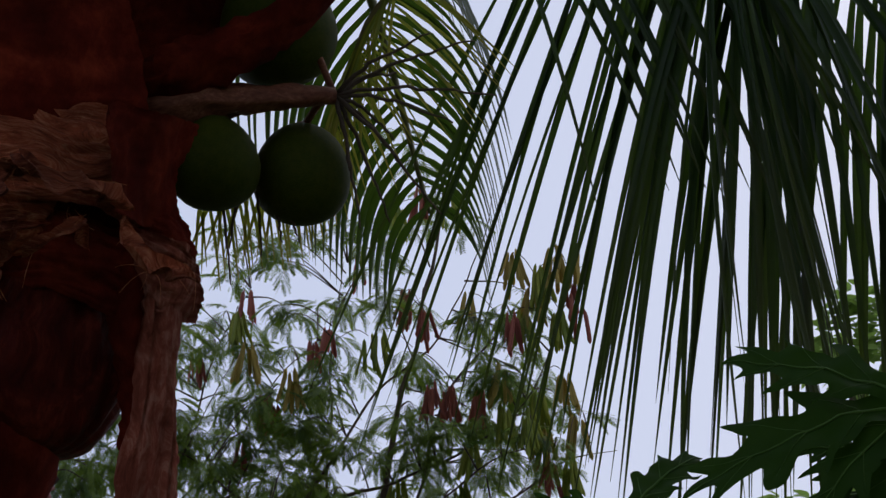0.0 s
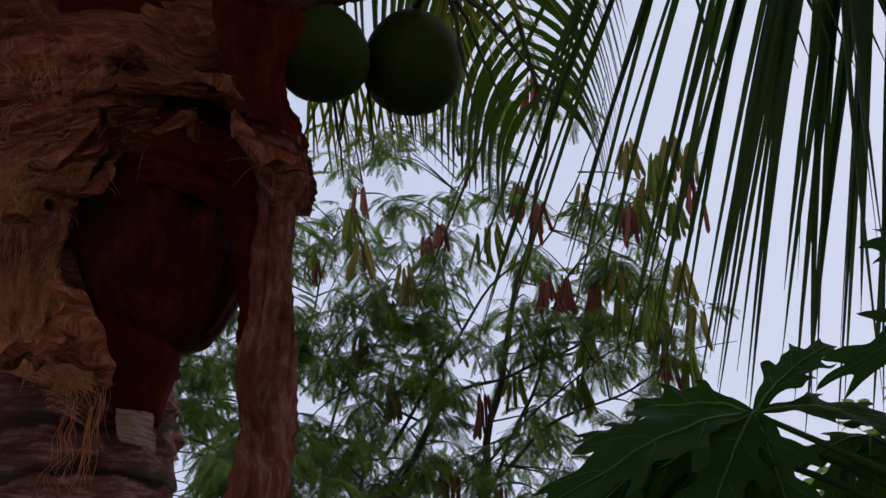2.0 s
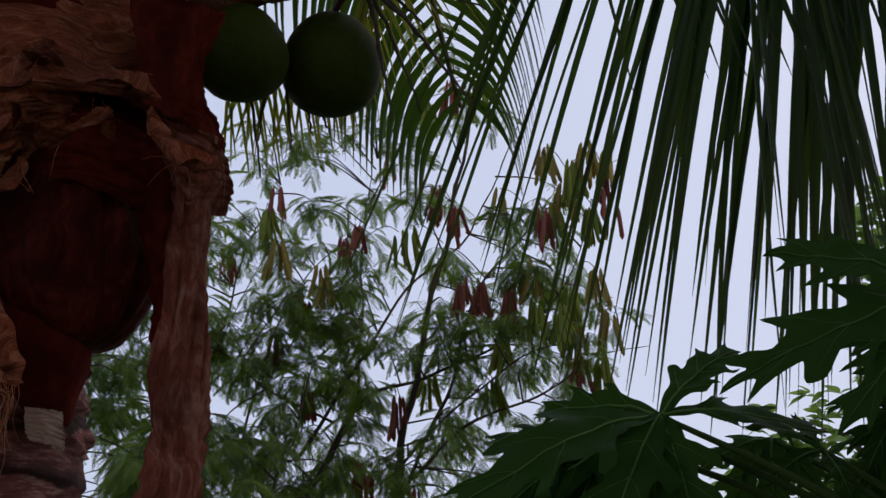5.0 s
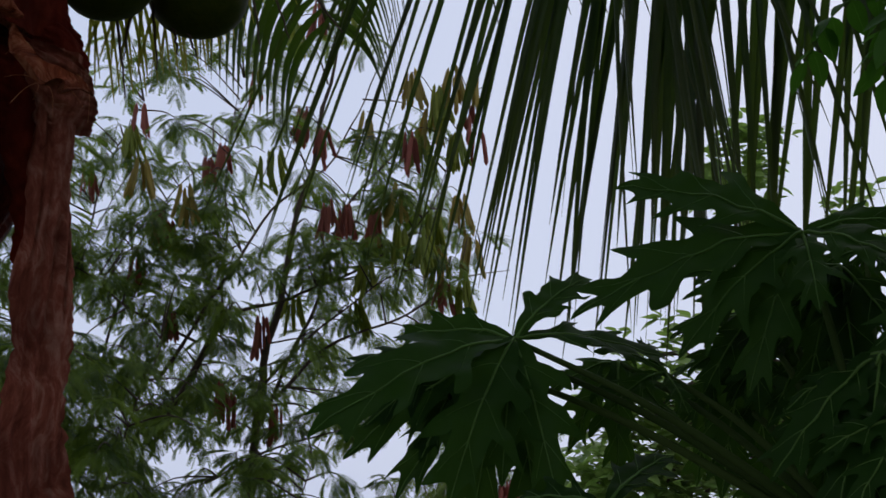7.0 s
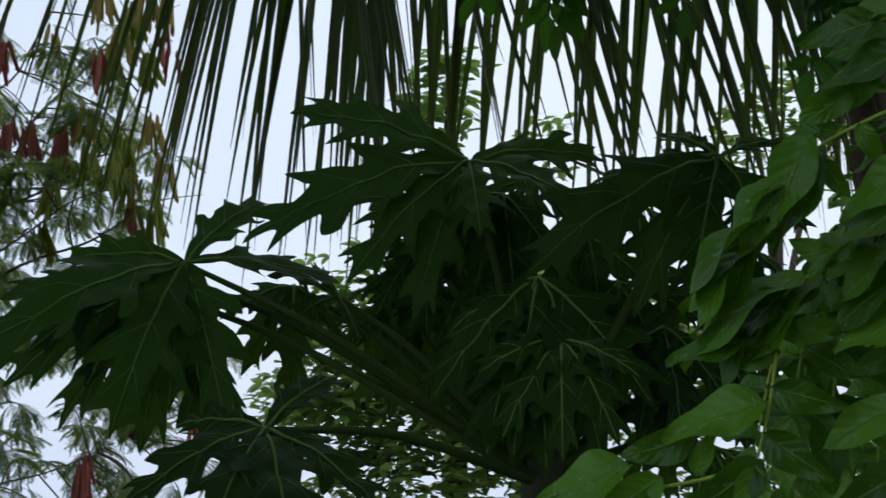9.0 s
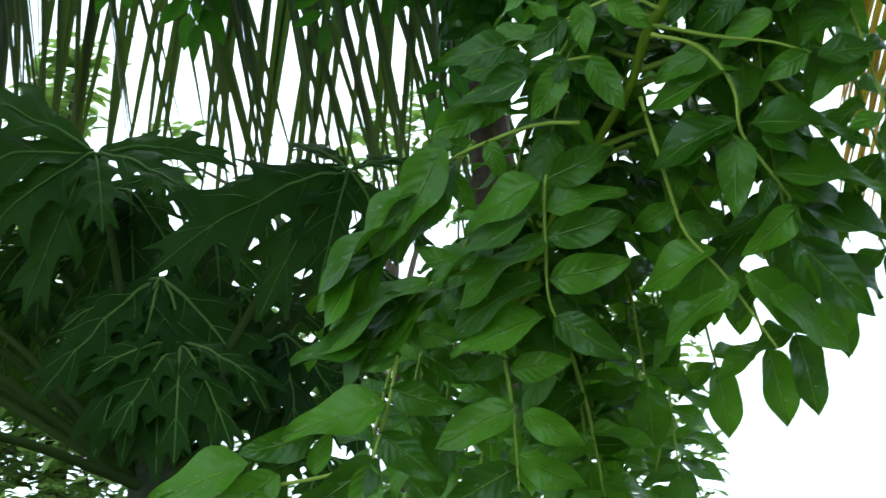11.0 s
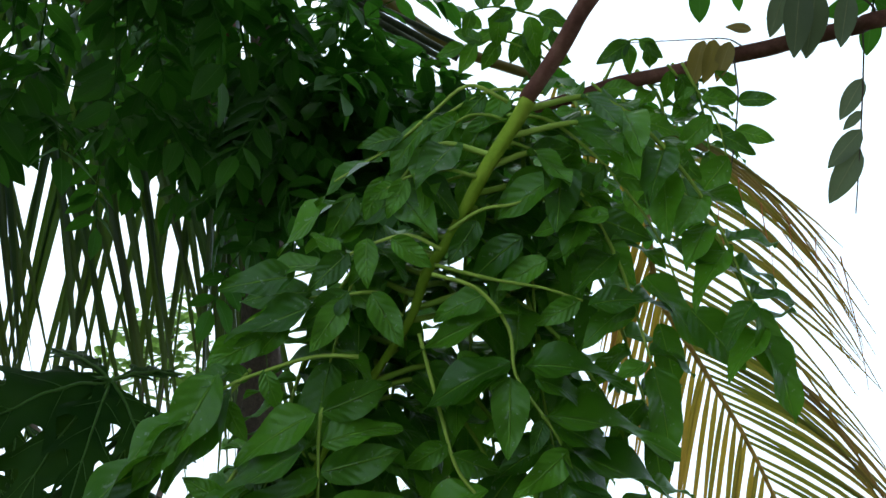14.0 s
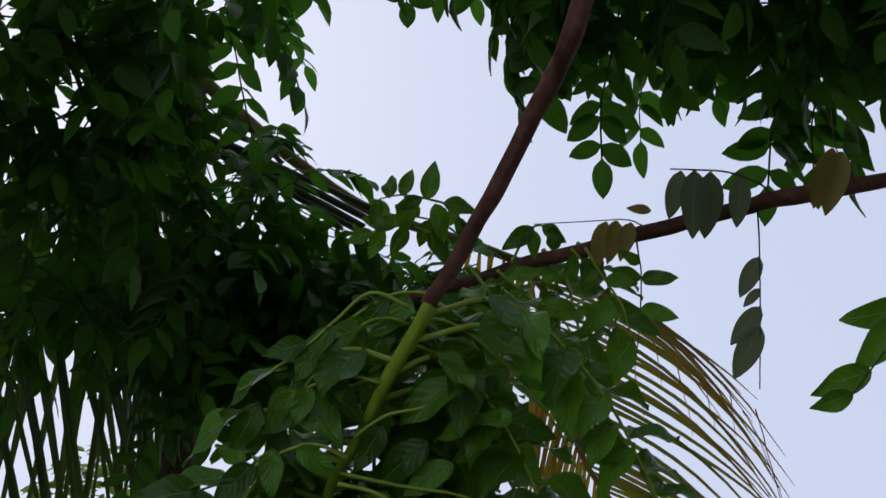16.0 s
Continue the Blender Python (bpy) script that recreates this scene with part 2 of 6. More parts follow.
# ---- building helpers ----
def mesh(name, verts, faces, mat, uvs=None, smooth=True):
    me = bpy.data.meshes.new(name)
    me.from_pydata([tuple(v) for v in verts], [], faces)
    me.materials.append(mat)
    if uvs is not None:
        layer = me.uv_layers.new(name="uv")
        idx = np.zeros(len(me.loops), dtype=np.int32)
        me.loops.foreach_get("vertex_index", idx)
        layer.data.foreach_set("uv", np.asarray(uvs, dtype=np.float32)[idx].ravel())
    if smooth:
        me.polygons.foreach_set("use_smooth", [True] * len(me.polygons))
    me.update()
    return me


def thing(name, base, label, category, group="", kind=""):
    ob = new(name)
    ob.location = base
    ob.empty_display_size = 0.1
    return tagged(ob, label, category, group, kind)


def part(name, data, parent, label="", m=None, kind=""):
    """A mesh object under a thing (an Empty that is only moved) or under a part that stands in world coordinates."""
    ob = new(name, data)
    ob.parent = parent
    if parent.type == "EMPTY":
        ob.matrix_parent_inverse = Matrix.Translation(-Vector(parent.location))
    if m is not None:
        ob.matrix_basis = m
    return tagged(ob, label, kind=kind)


def spline(pts, n):
    """n + 1 points of a smooth curve through pts."""
    pts = [Vector(p) for p in pts]
    out = []
    segs = len(pts) - 1
    for k in range(n + 1):
        t = k / n * segs
        i = min(int(t), segs - 1)
        f = t - i
        p1, p2 = pts[i], pts[i + 1]
        p0 = pts[i - 1] if i > 0 else p1 * 2 - p2
        p3 = pts[i + 2] if i + 2 <= segs else p2 * 2 - p1
        out.append(0.5 * ((2 * p1) + (p2 - p0) * f + (2 * p0 - 5 * p1 + 4 * p2 - p3) * f * f + (3 * p1 - p0 - 3 * p2 + p3) * f ** 3))
    return out


class Geo:
    """Collects the vertices of one mesh."""

    def __init__(self):
        self.v, self.f, self.uv = [], [], []

    def tube(self, path, radii, segs=8, flat=1.0, lumps=0.0):
        n = len(path)
        base = len(self.v)
        side = None
        for i, p in enumerate(path):
            d = (path[min(i + 1, n - 1)] - path[max(i - 1, 0)]).normalized()
            ref = side if side is not None else (UP if abs(d.z) < 0.9 else Vector((1, 0, 0)))
            a = (ref - d * ref.dot(d)).normalized()
            side = a
            b = d.cross(a)
            r = radii[i] if hasattr(radii, "__len__") else radii
            for k in range(segs):
                ang = 2 * math.pi * k / segs
                rr = r * (1 + lumps * (noise.noise(p * 25 + Vector((k * 3.1, 0, 0)))))
                self.v.append(p + a * math.cos(ang) * rr * flat + b * math.sin(ang) * rr)
                self.uv.append((i / max(n - 1, 1), k / segs))
        for i in range(n - 1):
            for k in range(segs):
                k2 = (k + 1) % segs
                self.f.append((base + i * segs + k, base + i * segs + k2, base + (i + 1) * segs + k2, base + (i + 1) * segs + k))
        self.f.append(tuple(base + k for k in reversed(range(segs))))
        self.f.append(tuple(base + (n - 1) * segs + k for k in range(segs)))
        return self

    def grid(self, rows, closed=False):
        """rows: equal lists of points."""
        base, w = len(self.v), len(rows[0])
        for i, r in enumerate(rows):
            for j, p in enumerate(r):
                self.v.append(p)
                self.uv.append((i / (len(rows) - 1), j / max(w - 1, 1)))
        for i in range(len(rows) - 1):
            for j in range(w if closed else w - 1):
                j2 = (j + 1) % w
                self.f.append((base + i * w + j, base + i * w + j2, base + (i + 1) * w + j2, base + (i + 1) * w + j))
        return self

    def add(self, other_v, other_f, other_uv, m):
        base = len(self.v)
        self.v += [m @ Vector(p) for p in other_v]
        self.uv += other_uv
        self.f += [tuple(base + k for k in q) for q in other_f]
        return self

    def mesh(self, name, mat, smooth=True):
        return mesh(name, self.v, self.f, mat, self.uv, smooth)


def frame_of(origin, along, normal, scale=1.0):
    """x along, z close to normal."""
    x = along.normalized()
    y = normal.cross(x)
    y = y.normalized() if y.length > 1e-4 else x.orthogonal().normalized()
    z = x.cross(y)
    return Matrix(((x.x * scale, y.x * scale, z.x * scale, origin.x), (x.y * scale, y.y * scale, z.y * scale, origin.y),
                   (x.z * scale, y.z * scale, z.z * scale, origin.z), (0, 0, 0, 1)))


def blade(length, width, rng, rows=9, fold=0.22, droop=0.16, tip=0.09, wave=0.03, blunt=0.82, round_=0.75):
    """A simple leaf along x, its base at the origin: folded, drooping, with a drawn-out tip."""
    g = Geo()
    rows_ = []
    twist = rng.uniform(-0.25, 0.25)
    dr = droop * rng.uniform(0.4, 1.6)
    ph = rng.uniform(0, 6)
    for i in range(rows + 1):
        u = i / rows
        core = max(0.0, math.sin(math.pi * min(1.0, u ** blunt))) ** round_
        w = width / 2 * (core * (1 - tip) + tip * (1 - u))
        if i == rows:
            w = 0.0006
        if i == 0:
            w = width * 0.04
        row = []
        for j in range(-2, 3):
            s = j / 2
            y = s * w
            z = fold * abs(y) - dr * length * u * u + wave * width * math.sin(u * 9 + ph + (2 if s > 0 else 0)) * abs(s) + twist * y * u
            row.append(Vector((length * u * (1 - 0.06 * dr * u), y, z)))
        rows_.append(row)
    g.grid(rows_)
    return g


# ---- the ground, an unseen wall and eave added for shade, and the far ground ----
g = Geo()
rows_ = []
for i in range(61):
    rows_.append([])
    for j in range(61):
        x, y = (i - 30) / 30, (j - 30) / 30
        X, Y = 900 * x * abs(x) ** 1.8, 900 * y * abs(y) ** 1.8
        rows_[-1].append(Vector((X, Y, 0.06 * noise.noise(Vector((X * 0.4, Y * 0.4, 0))) - 0.11 * max(0.0, math.hypot(X, Y) - 11))))
tagged(new("ground", g.grid(rows_).mesh("ground", GRASS)), "grassy garden earth that falls away downhill", "ground", kind="structure")


def slab(name, x0, y0, z0, x1, y1, z1, mat, label, category):
    """A wall or roof with thickness and slightly uneven faces."""
    g = Geo()
    c = [Vector((x, y, z)) for z in (z0, z1) for y in (y0, y1) for x in (x0, x1)]
    g.v, g.uv = c, [(0, 0.2)] * 8
    g.f = [(0, 2, 3, 1), (4, 5, 7, 6), (0, 1, 5, 4), (2, 6, 7, 3), (0, 4, 6, 2), (1, 3, 7, 5)]
    return tagged(new(name, g.mesh(name, mat, smooth=False)), label, category, kind="structure")


# Both slabs are invented and out of view; they cut the skylight from the south.
slab("wall_south", -0.5, -1.25, -0.2, 3.5, -1.05, 5.6, PLASTER, "plain weathered plaster wall, unseen, added to block light", "wall")
slab("ceiling", -0.5, -1.25, 5.6, 3.5, -0.25, 5.72, PLASTER, "plain plastered eave slab, unseen, added to block light", "ceiling")


# ---- palms ----
DOWN = Vector((0, 0, -1))


def leaflet_strip(base, out, lean, down, length, width, across, tipfall, rng, rows=9):
    """One hanging palm leaflet: a long folded ribbon that leaves the rachis sideways and then droops."""
    g = Geo()
    rows_ = []
    path = []
    for i in range(rows + 1):
        s = i / rows
        path.append(base + length * (out * (0.22 * (1 - math.exp(-3.0 * s))) + lean * s + down * (s * s * 0.25 + s * 0.75) + DOWN * tipfall * s ** 4))
    for i in range(rows + 1):
        s = i / rows
        d = (path[min(i + 1, rows)] - path[max(i - 1, 0)]).normalized()
        a = (across - d * across.dot(d)).normalized()
        nrm = d.cross(a)
        w = width / 2 * min(1.0, 0.45 + 2.6 * s) * (1 - s ** 2.6) ** 0.9 + 0.0006
        ridge = nrm * w * 0.42
        rows_.append([path[i] - a * w, path[i] - a * w * 0.5 + ridge * 0.5, path[i] + ridge, path[i] + a * w * 0.5 + ridge * 0.5, path[i] + a * w])
    return g.grid(rows_)


def frond(palm, pts, radius, leaflets, mat, label, rng, joined=False, thin=2.0, stalk=None):
    """pts: the rachis from its base; leaflets: function of the place along it (0 to 1) and the side, giving None or the strip's values."""
    path = spline(pts, 36)
    radii = [radius * (1 - 0.86 * (i / 36) ** 0.8) for i in range(37)]
    ob = part("frond", Geo().tube(path, radii, 8, 0.75).mesh("frond", stalk or RACHIS), palm, label)
    rest = Geo()
    for count, side, start, stop in ((leaflets["count"], 1, *leaflets["span"]), (leaflets["count"], -1, *leaflets["span"])):
        for k in range(count):
            s = start + (stop - start) * max(0.0, (k + rng.uniform(-0.3, 0.3)) / (count - 1)) ** leaflets.get("power", 1.0)
            s = min(max(s, 0.01), 0.995)
            i = min(int(s * 36), 35)
            base = path[i].lerp(path[i + 1], s * 36 - i)
            fwd = (path[i + 1] - path[i]).normalized()
            got = leaflets["shape"](s, side, base, fwd, rng)
            if got is None or (s > thin and rng.random() < 0.45):
                continue
            strip = leaflet_strip(base, *(got if len(got) == 7 else (*got, 0.0)), rng)
            if joined:
                rest.add(strip.v, strip.f, strip.uv, Matrix())
            else:
                part("leaflet", strip.mesh("leaflet", leaflets.get("far_mat", mat) if side > 0 else mat), ob)
    if joined:
        part("foliage", rest.mesh("foliage", mat), ob, kind="stuff")
    return ob


def coconut_mesh(rng):
    g = Geo()
    rows_ = []
    for i in range(17):
        a = math.pi * i / 16
        z = -math.cos(a)
        r = math.sin(a) ** 0.92 * (1 - 0.10 * z)
        rows_.append([Vector((r * math.cos(t) * (1 + 0.030 * math.cos(3 * t)), r * math.sin(t) * (1 + 0.030 * math.cos(3 * t)), z * 1.06)) * 1.0
                      for t in [2 * math.pi * k / 28 for k in range(28)]])
    return g.grid(rows_, closed=True)


def palm_trunk(base, top, r0, r1, rng, ring=0.105, lip=0.006):
    path = spline([base, Vector(base).lerp(Vector(top), 0.5) + Vector((0.02, 0.03, 0)), top], 420)
    g = Geo()
    rows_ = []
    for i, p in enumerate(path):
        h = (p - path[0]).length
        rr = r0 + (r1 - r0) * min(1.0, i / 420) + 0.05 * math.exp(-h * 3)
        row = []
        for k in range(40):
            t = 2 * math.pi * k / 40
            wob = 0.035 * noise.noise(Vector((math.cos(t) * 2, math.sin(t) * 2, h * 3))) + 0.012 * noise.noise(Vector((math.cos(t) * 9, math.sin(t) * 9, h * 9)))
            saw = ((h + wob * 1.6 + 0.020 * math.cos(t + 5 * h)) / ring) % 1.0
            d = lip * (1 - saw) ** 1.6 * (0.7 + 0.9 * noise.noise(Vector((math.cos(t) * 2, math.sin(t) * 2, h * 7)))) + 0.003 * noise.noise(Vector((math.cos(t) * 9, math.sin(t) * 9, h * 30))) + 0.007 * noise.noise(Vector((math.cos(t) * 3, math.sin(t) * 3, h * 9)))
            row.append(p + Vector((math.cos(t), math.sin(t), 0)) * (rr + d))
        rows_.append(row)
    return g.grid(rows_, closed=True)


def fibre_sheet(rows_pts, rng, thick=0.006, fray=0.0022, ridge=0.016):
    """A ragged sheet of woven fibre through rows of points, with folds along it and thickness."""
    rows_ = [spline(r, 48) for r in rows_pts]
    cols = [spline([r[j] for r in rows_], 40) for j in range(49)]
    out = []
    seed = rng.uniform(0, 50)
    for i in range(41):
        row = []
        for j in range(49):
            p = cols[j][i]
            n = Vector((noise.noise(p * 9), noise.noise(p * 9 + Vector((7, 0, 0))), noise.noise(p * 9 + Vector((0, 5, 0)))))
            e = max(0.0, 1 - min(j, 48 - j, i, 40 - i) / 2.5)
            a, b = j / 48, i / 40
            fold = 0.5 - abs(noise.noise(Vector((a * 1.6 + seed, b * 9, 2.0)))) * 1.6
            fold += 0.4 * (0.5 - abs(noise.noise(Vector((a * 4 + seed, b * 24, 7.0)))) * 1.6)
            fine = noise.noise(p * 45) * 0.004
            row.append(p + n * 0.018 + Vector((0.3, -0.95, 0)) * (fold * ridge) + Vector((fine, fine, 0)) + Vector((rng.uniform(-1, 1), rng.uniform(-1, 1), rng.uniform(-1, 1))) * fray * e)
        out.append(row)
    g = Geo().grid(out)
    back = [[p + Vector((0, thick, 0)) for p in r] for r in out]
    g.grid(list(reversed(back)))
    return g


def strands(count, start, direction, length, spread, radius, rng, sway=0.35):
    """Loose fibres in wavy locks: start and direction are functions of the random numbers."""
    g = Geo()
    for k in range(count):
        if k % 9 == 0:
            p0, d0, L0 = start(rng), direction(rng), length * rng.uniform(0.6, 1.3)
            bend = Vector((rng.uniform(-1, 1), rng.uniform(-1, 1), rng.uniform(-1, 1))) * spread
            w1, w2, ph = rng.uniform(0.004, 0.013), rng.uniform(7, 15), rng.uniform(0, 6)
        p = p0 + Vector((rng.gauss(0, 1), rng.gauss(0, 0.6), rng.gauss(0, 1))) * 0.007
        d = (d0 + Vector((rng.gauss(0, 1), rng.gauss(0, 1), rng.gauss(0, 1))) * 0.10).normalized()
        L = L0 * rng.uniform(0.6, 1.1)
        pts = []
        for i in range(10):
            s = i / 9
            wave = Vector((math.sin(s * w2 + ph), 0.4 * math.cos(s * w2 + ph), 0.5 * math.sin(s * w2 * 0.7 + ph))) * w1 * s
            pts.append(p + d * (L * s) + bend * (L * s * s) + Vector((0, 0, -sway * L * s * s)) + wave)
        g.tube(pts, [radius * (1 - 0.5 * q / 9) for q in range(10)], 3)
    return g


rng = random.Random(11)
DOWN = Vector((0, 0, -1))
CROWN = Vector((-1.401, 2.028, 3.012))
FOOT = Vector((-1.523, 2.334, 1.764))
foot = Vector((FOOT.x + 0.02, FOOT.y, 0))
palm = thing("coconut_palm", foot, "dwarf coconut palm with a fibrous brown crown and ringed pinkish trunk", "palm tree")
part("trunk", palm_trunk(foot, CROWN + Vector((0, 0.05, -0.1)), 0.228, 0.195, rng, 0.082, 0.024).mesh("trunk", TRUNK), palm, "pinkish brown ringed trunk with dark leaf scars and painted crevice shade")


# petioles and fronds that leave the crown above, added out of view for shade
for k, (tx, ty, tz, r) in enumerate(((-0.25, 0.1, 0.9, 0.075), (0.10, 0.45, 0.95, 0.07), (-0.5, -0.15, 0.55, 0.07), (0.05, -0.25, 0.9, 0.065), (-0.35, 0.45, 0.6, 0.07), (-0.1, -0.6, 0.45, 0.07), (-0.6, -0.5, 0.4, 0.07), (-0.7, 0.2, 0.3, 0.07))):
    p0 = CROWN + Vector((tx * 0.25, ty * 0.25, -0.35))
    tip = CROWN + Vector((tx, ty, tz))
    far = tip + Vector((tx * 2.6, ty * 2.6, 0.25))
    end = far + Vector((tx * 1.6, ty * 1.6, -0.8))

    def shape(s, side, base, fwd, rng):
        across = fwd
        out = fwd.cross(UP).normalized() * side
        L = 0.85 * (0.55 + 0.9 * math.sin(math.pi * min(1, s * 0.9 + 0.12)))
        return out * 2.2, fwd * 0.35, DOWN * 0.65, L, 0.034, across

    frond(palm, [p0, tip, far, end], r, {"count": 46, "span": (0.25, 0.99), "shape": shape}, PALM, "green coconut frond above the view, added to shade the crown", rng, joined=True)


def boot(angle, z0, height, r0, r1, half, mat, label, rough=0.02):
    """An old leaf base: a broad curved sheath that clasps the stem and narrows upwards."""
    front, inner = [], []
    for i in range(27):
        s = i / 26
        f, b = [], []
        for j in range(21):
            v = j / 10 - 1
            ang = radians(angle + v * half * (1 - 0.62 * s ** 1.4))
            r = r0 + (r1 - r0) * s + 0.05 * math.sin(math.pi * min(1, s * 1.3)) - 0.04 * v * v
            p = Vector((foot.x + math.cos(ang) * r, foot.y + math.sin(ang) * r, z0 + height * s - 0.10 * v * v * (1 - s)))
            n = noise.noise(p * 7 + Vector((angle, 0, 0))) * rough * 1.6 + noise.noise(Vector((p.x * 30, p.y * 30, p.z * 5))) * rough * 0.7
            edge = 1.0 if i in (0, 26) or j in (0, 20) else 0.0
            q = Vector((math.cos(ang), math.sin(ang), 0))
            f.append(p + q * n + Vector((0, 0, 0.05 * noise.noise(p * 12) * edge)))
            b.append(f[-1] - q * 0.018)
        front.append(f)
        inner.append(b)
    g = Geo().grid(front)
    g.grid([list(reversed(r)) for r in inner])
    part("leaf_sheath", g.mesh("leaf_sheath", mat), palm, label)


for angle, z0, height, r0, r1, half, mat in (
    (-60, 2.52, 1.1, 0.27, 0.36, 70, HUSK), (-15, 2.60, 1.0, 0.28, 0.40, 60, HUSK), (-115, 2.48, 1.1, 0.28, 0.40, 62, FIBRE_H), (30, 2.6, 1.0, 0.27, 0.38, 60, HUSK),
    (-85, 2.80, 0.9, 0.36, 0.46, 50, HUSK), (-35, 2.86, 0.9, 0.36, 0.46, 46, HUSK), (-140, 2.3, 0.8, 0.27, 0.36, 50, HUSK), (100, 2.5, 1.0, 0.27, 0.4, 70, HUSK), (170, 2.5, 1.0, 0.27, 0.4, 70, HUSK),
    # wide flares mostly above the view, added to keep skylight off the crown
    (-105, 3.12, 0.55, 0.40, 0.95, 42, HUSK), (-60, 3.16, 0.55, 0.42, 0.95, 40, HUSK), (-15, 3.14, 0.6, 0.40, 0.85, 40, HUSK), (-150, 3.1, 0.5, 0.4, 0.9, 42, HUSK),
    (-80, 3.06, 0.34, 0.42, 1.25, 55, HUSK), (-125, 3.02, 0.30, 0.42, 1.25, 55, HUSK), (-40, 3.08, 0.36, 0.42, 1.15, 50, HUSK), (-165, 3.0, 0.3, 0.42, 1.2, 55, HUSK),
):
    boot(angle, z0, height, r0, r1, half, mat, "dark brown old leaf base, clasping the stem or flared out as added shade")

# the bulging leaf base, the torn sheaths over it, and the long dry strip
g = Geo()
rows_ = []
c = Vector((-1.226, 2.154, 2.302))
for i in range(61):
    a = math.pi * i / 60
    z = math.cos(a)
    r = math.sin(a) ** (0.75 if z < 0 else 0.9)
    rows_.append([])
    for k in range(96):
        t = 2 * math.pi * k / 96
        p = Vector((r * math.cos(t) * 0.205, r * math.sin(t) * 0.18, z * (0.26 if z > 0 else 0.235)))
        crease = abs(noise.noise(Vector((math.cos(t) * 2.2 + p.z, math.sin(t) * 2.2, p.z * 1.5 + 4))))
        fold = 0.010 * max(0.0, z + 0.2) * math.cos(t * 7 + 4 * noise.noise(p * 5)) + 0.014 * noise.noise(p * 11) + 0.005 * noise.noise(p * 34) - 0.016 * max(0.0, 0.16 - crease) / 0.16
        p += Vector((math.cos(t), math.sin(t), 0)) * fold * r + p * 0.09 * noise.noise(p * 5 + Vector((3, 1, 2)))
        rows_[-1].append(c + p)
stub = spline([(-1.263, 2.134, 2.180), (-1.269, 2.134, 2.069), (-1.289, 2.151, 1.986), (-1.320, 2.189, 1.927)], 24)
part("leaf_base", Geo().tube(stub, [0.112 - 0.020 * (i / 24) ** 1.5 if i < 20 else 0.095 * math.cos((i - 19) / 5 * 1.5) for i in range(25)], 28, 1, 0.12).mesh("leaf_base", HUSK), palm, "dark brown stub below the leaf base")
part("leaf_base", g.grid(rows_, closed=True).mesh("leaf_base", BULGE), palm, "dark brown glossy bulging old leaf base")


def sheath(mat, ridge, rws):
    part("fibre_sheath", fibre_sheet(rws, rng, ridge=ridge).mesh("fibre_sheath", mat), palm, "torn brown woven fibre sheath")


sheath(FIBRE_H, 0.026, (((-1.453, 1.758, 2.668), (-1.257, 1.828, 2.685), (-1.076, 1.934, 2.699), (-0.957, 2.100, 2.691)),
     ((-1.445, 1.768, 2.540), (-1.248, 1.815, 2.556), (-1.056, 1.913, 2.551), (-0.960, 2.064, 2.570)),
     ((-1.448, 1.785, 2.450), (-1.273, 1.829, 2.468), (-1.078, 1.897, 2.482), (-0.965, 2.057, 2.476))))
sheath(FIBRE_H, 0.024, (((-1.454, 1.785, 2.494), (-1.301, 1.815, 2.509), (-1.176, 1.847, 2.538), (-1.067, 1.932, 2.550)),
     ((-1.461, 1.808, 2.407), (-1.304, 1.831, 2.419), (-1.188, 1.859, 2.448), (-1.096, 1.932, 2.466)),
     ((-1.478, 1.840, 2.335), (-1.328, 1.860, 2.342), (-1.226, 1.892, 2.374), (-1.150, 1.955, 2.399))))
sheath(FIBRE, 0.018, (((-1.459, 1.810, 2.376), (-1.304, 1.838, 2.374), (-1.184, 1.896, 2.398)),
     ((-1.476, 1.853, 2.233), (-1.330, 1.843, 2.248), (-1.236, 1.899, 2.308)),
     ((-1.491, 1.912, 1.979), (-1.380, 1.913, 2.014), (-1.287, 1.924, 2.174))))
sheath(FIBRE, 0.014, (((-1.358, 1.887, 2.211), (-1.295, 1.898, 2.199), (-1.275, 1.961, 2.161)),
     ((-1.381, 1.903, 2.103), (-1.289, 1.921, 2.091), (-1.243, 1.996, 2.062)),
     ((-1.407, 1.922, 1.997), (-1.287, 1.951, 1.970), (-1.225, 2.024, 1.984))))
sheath(HUSK, 0.016, (((-1.072, 2.048, 2.612), (-0.965, 2.051, 2.542), (-0.932, 2.152, 2.509)),
     ((-1.063, 2.063, 2.513), (-0.950, 2.051, 2.450), (-0.906, 2.150, 2.430)),
     ((-1.045, 2.106, 2.435), (-0.954, 2.091, 2.375), (-0.918, 2.170, 2.363))))
sheath(STRIP, 0.014, (((-0.992, 2.040, 2.484), (-0.927, 2.051, 2.447), (-0.886, 2.115, 2.421)),
     ((-0.982, 2.049, 2.419), (-0.918, 2.062, 2.373), (-0.880, 2.127, 2.368)),
     ((-0.997, 2.101, 2.327), (-0.934, 2.091, 2.307), (-0.902, 2.149, 2.310))))
sheath(HUSK, 0.012, (((-1.176, 1.961, 2.566), (-1.058, 2.003, 2.568), (-0.964, 2.100, 2.539)),
     ((-1.173, 1.985, 2.496), (-1.066, 2.025, 2.487), (-0.968, 2.115, 2.476)),
     ((-1.176, 2.039, 2.426), (-1.085, 2.070, 2.415), (-0.990, 2.144, 2.408))))
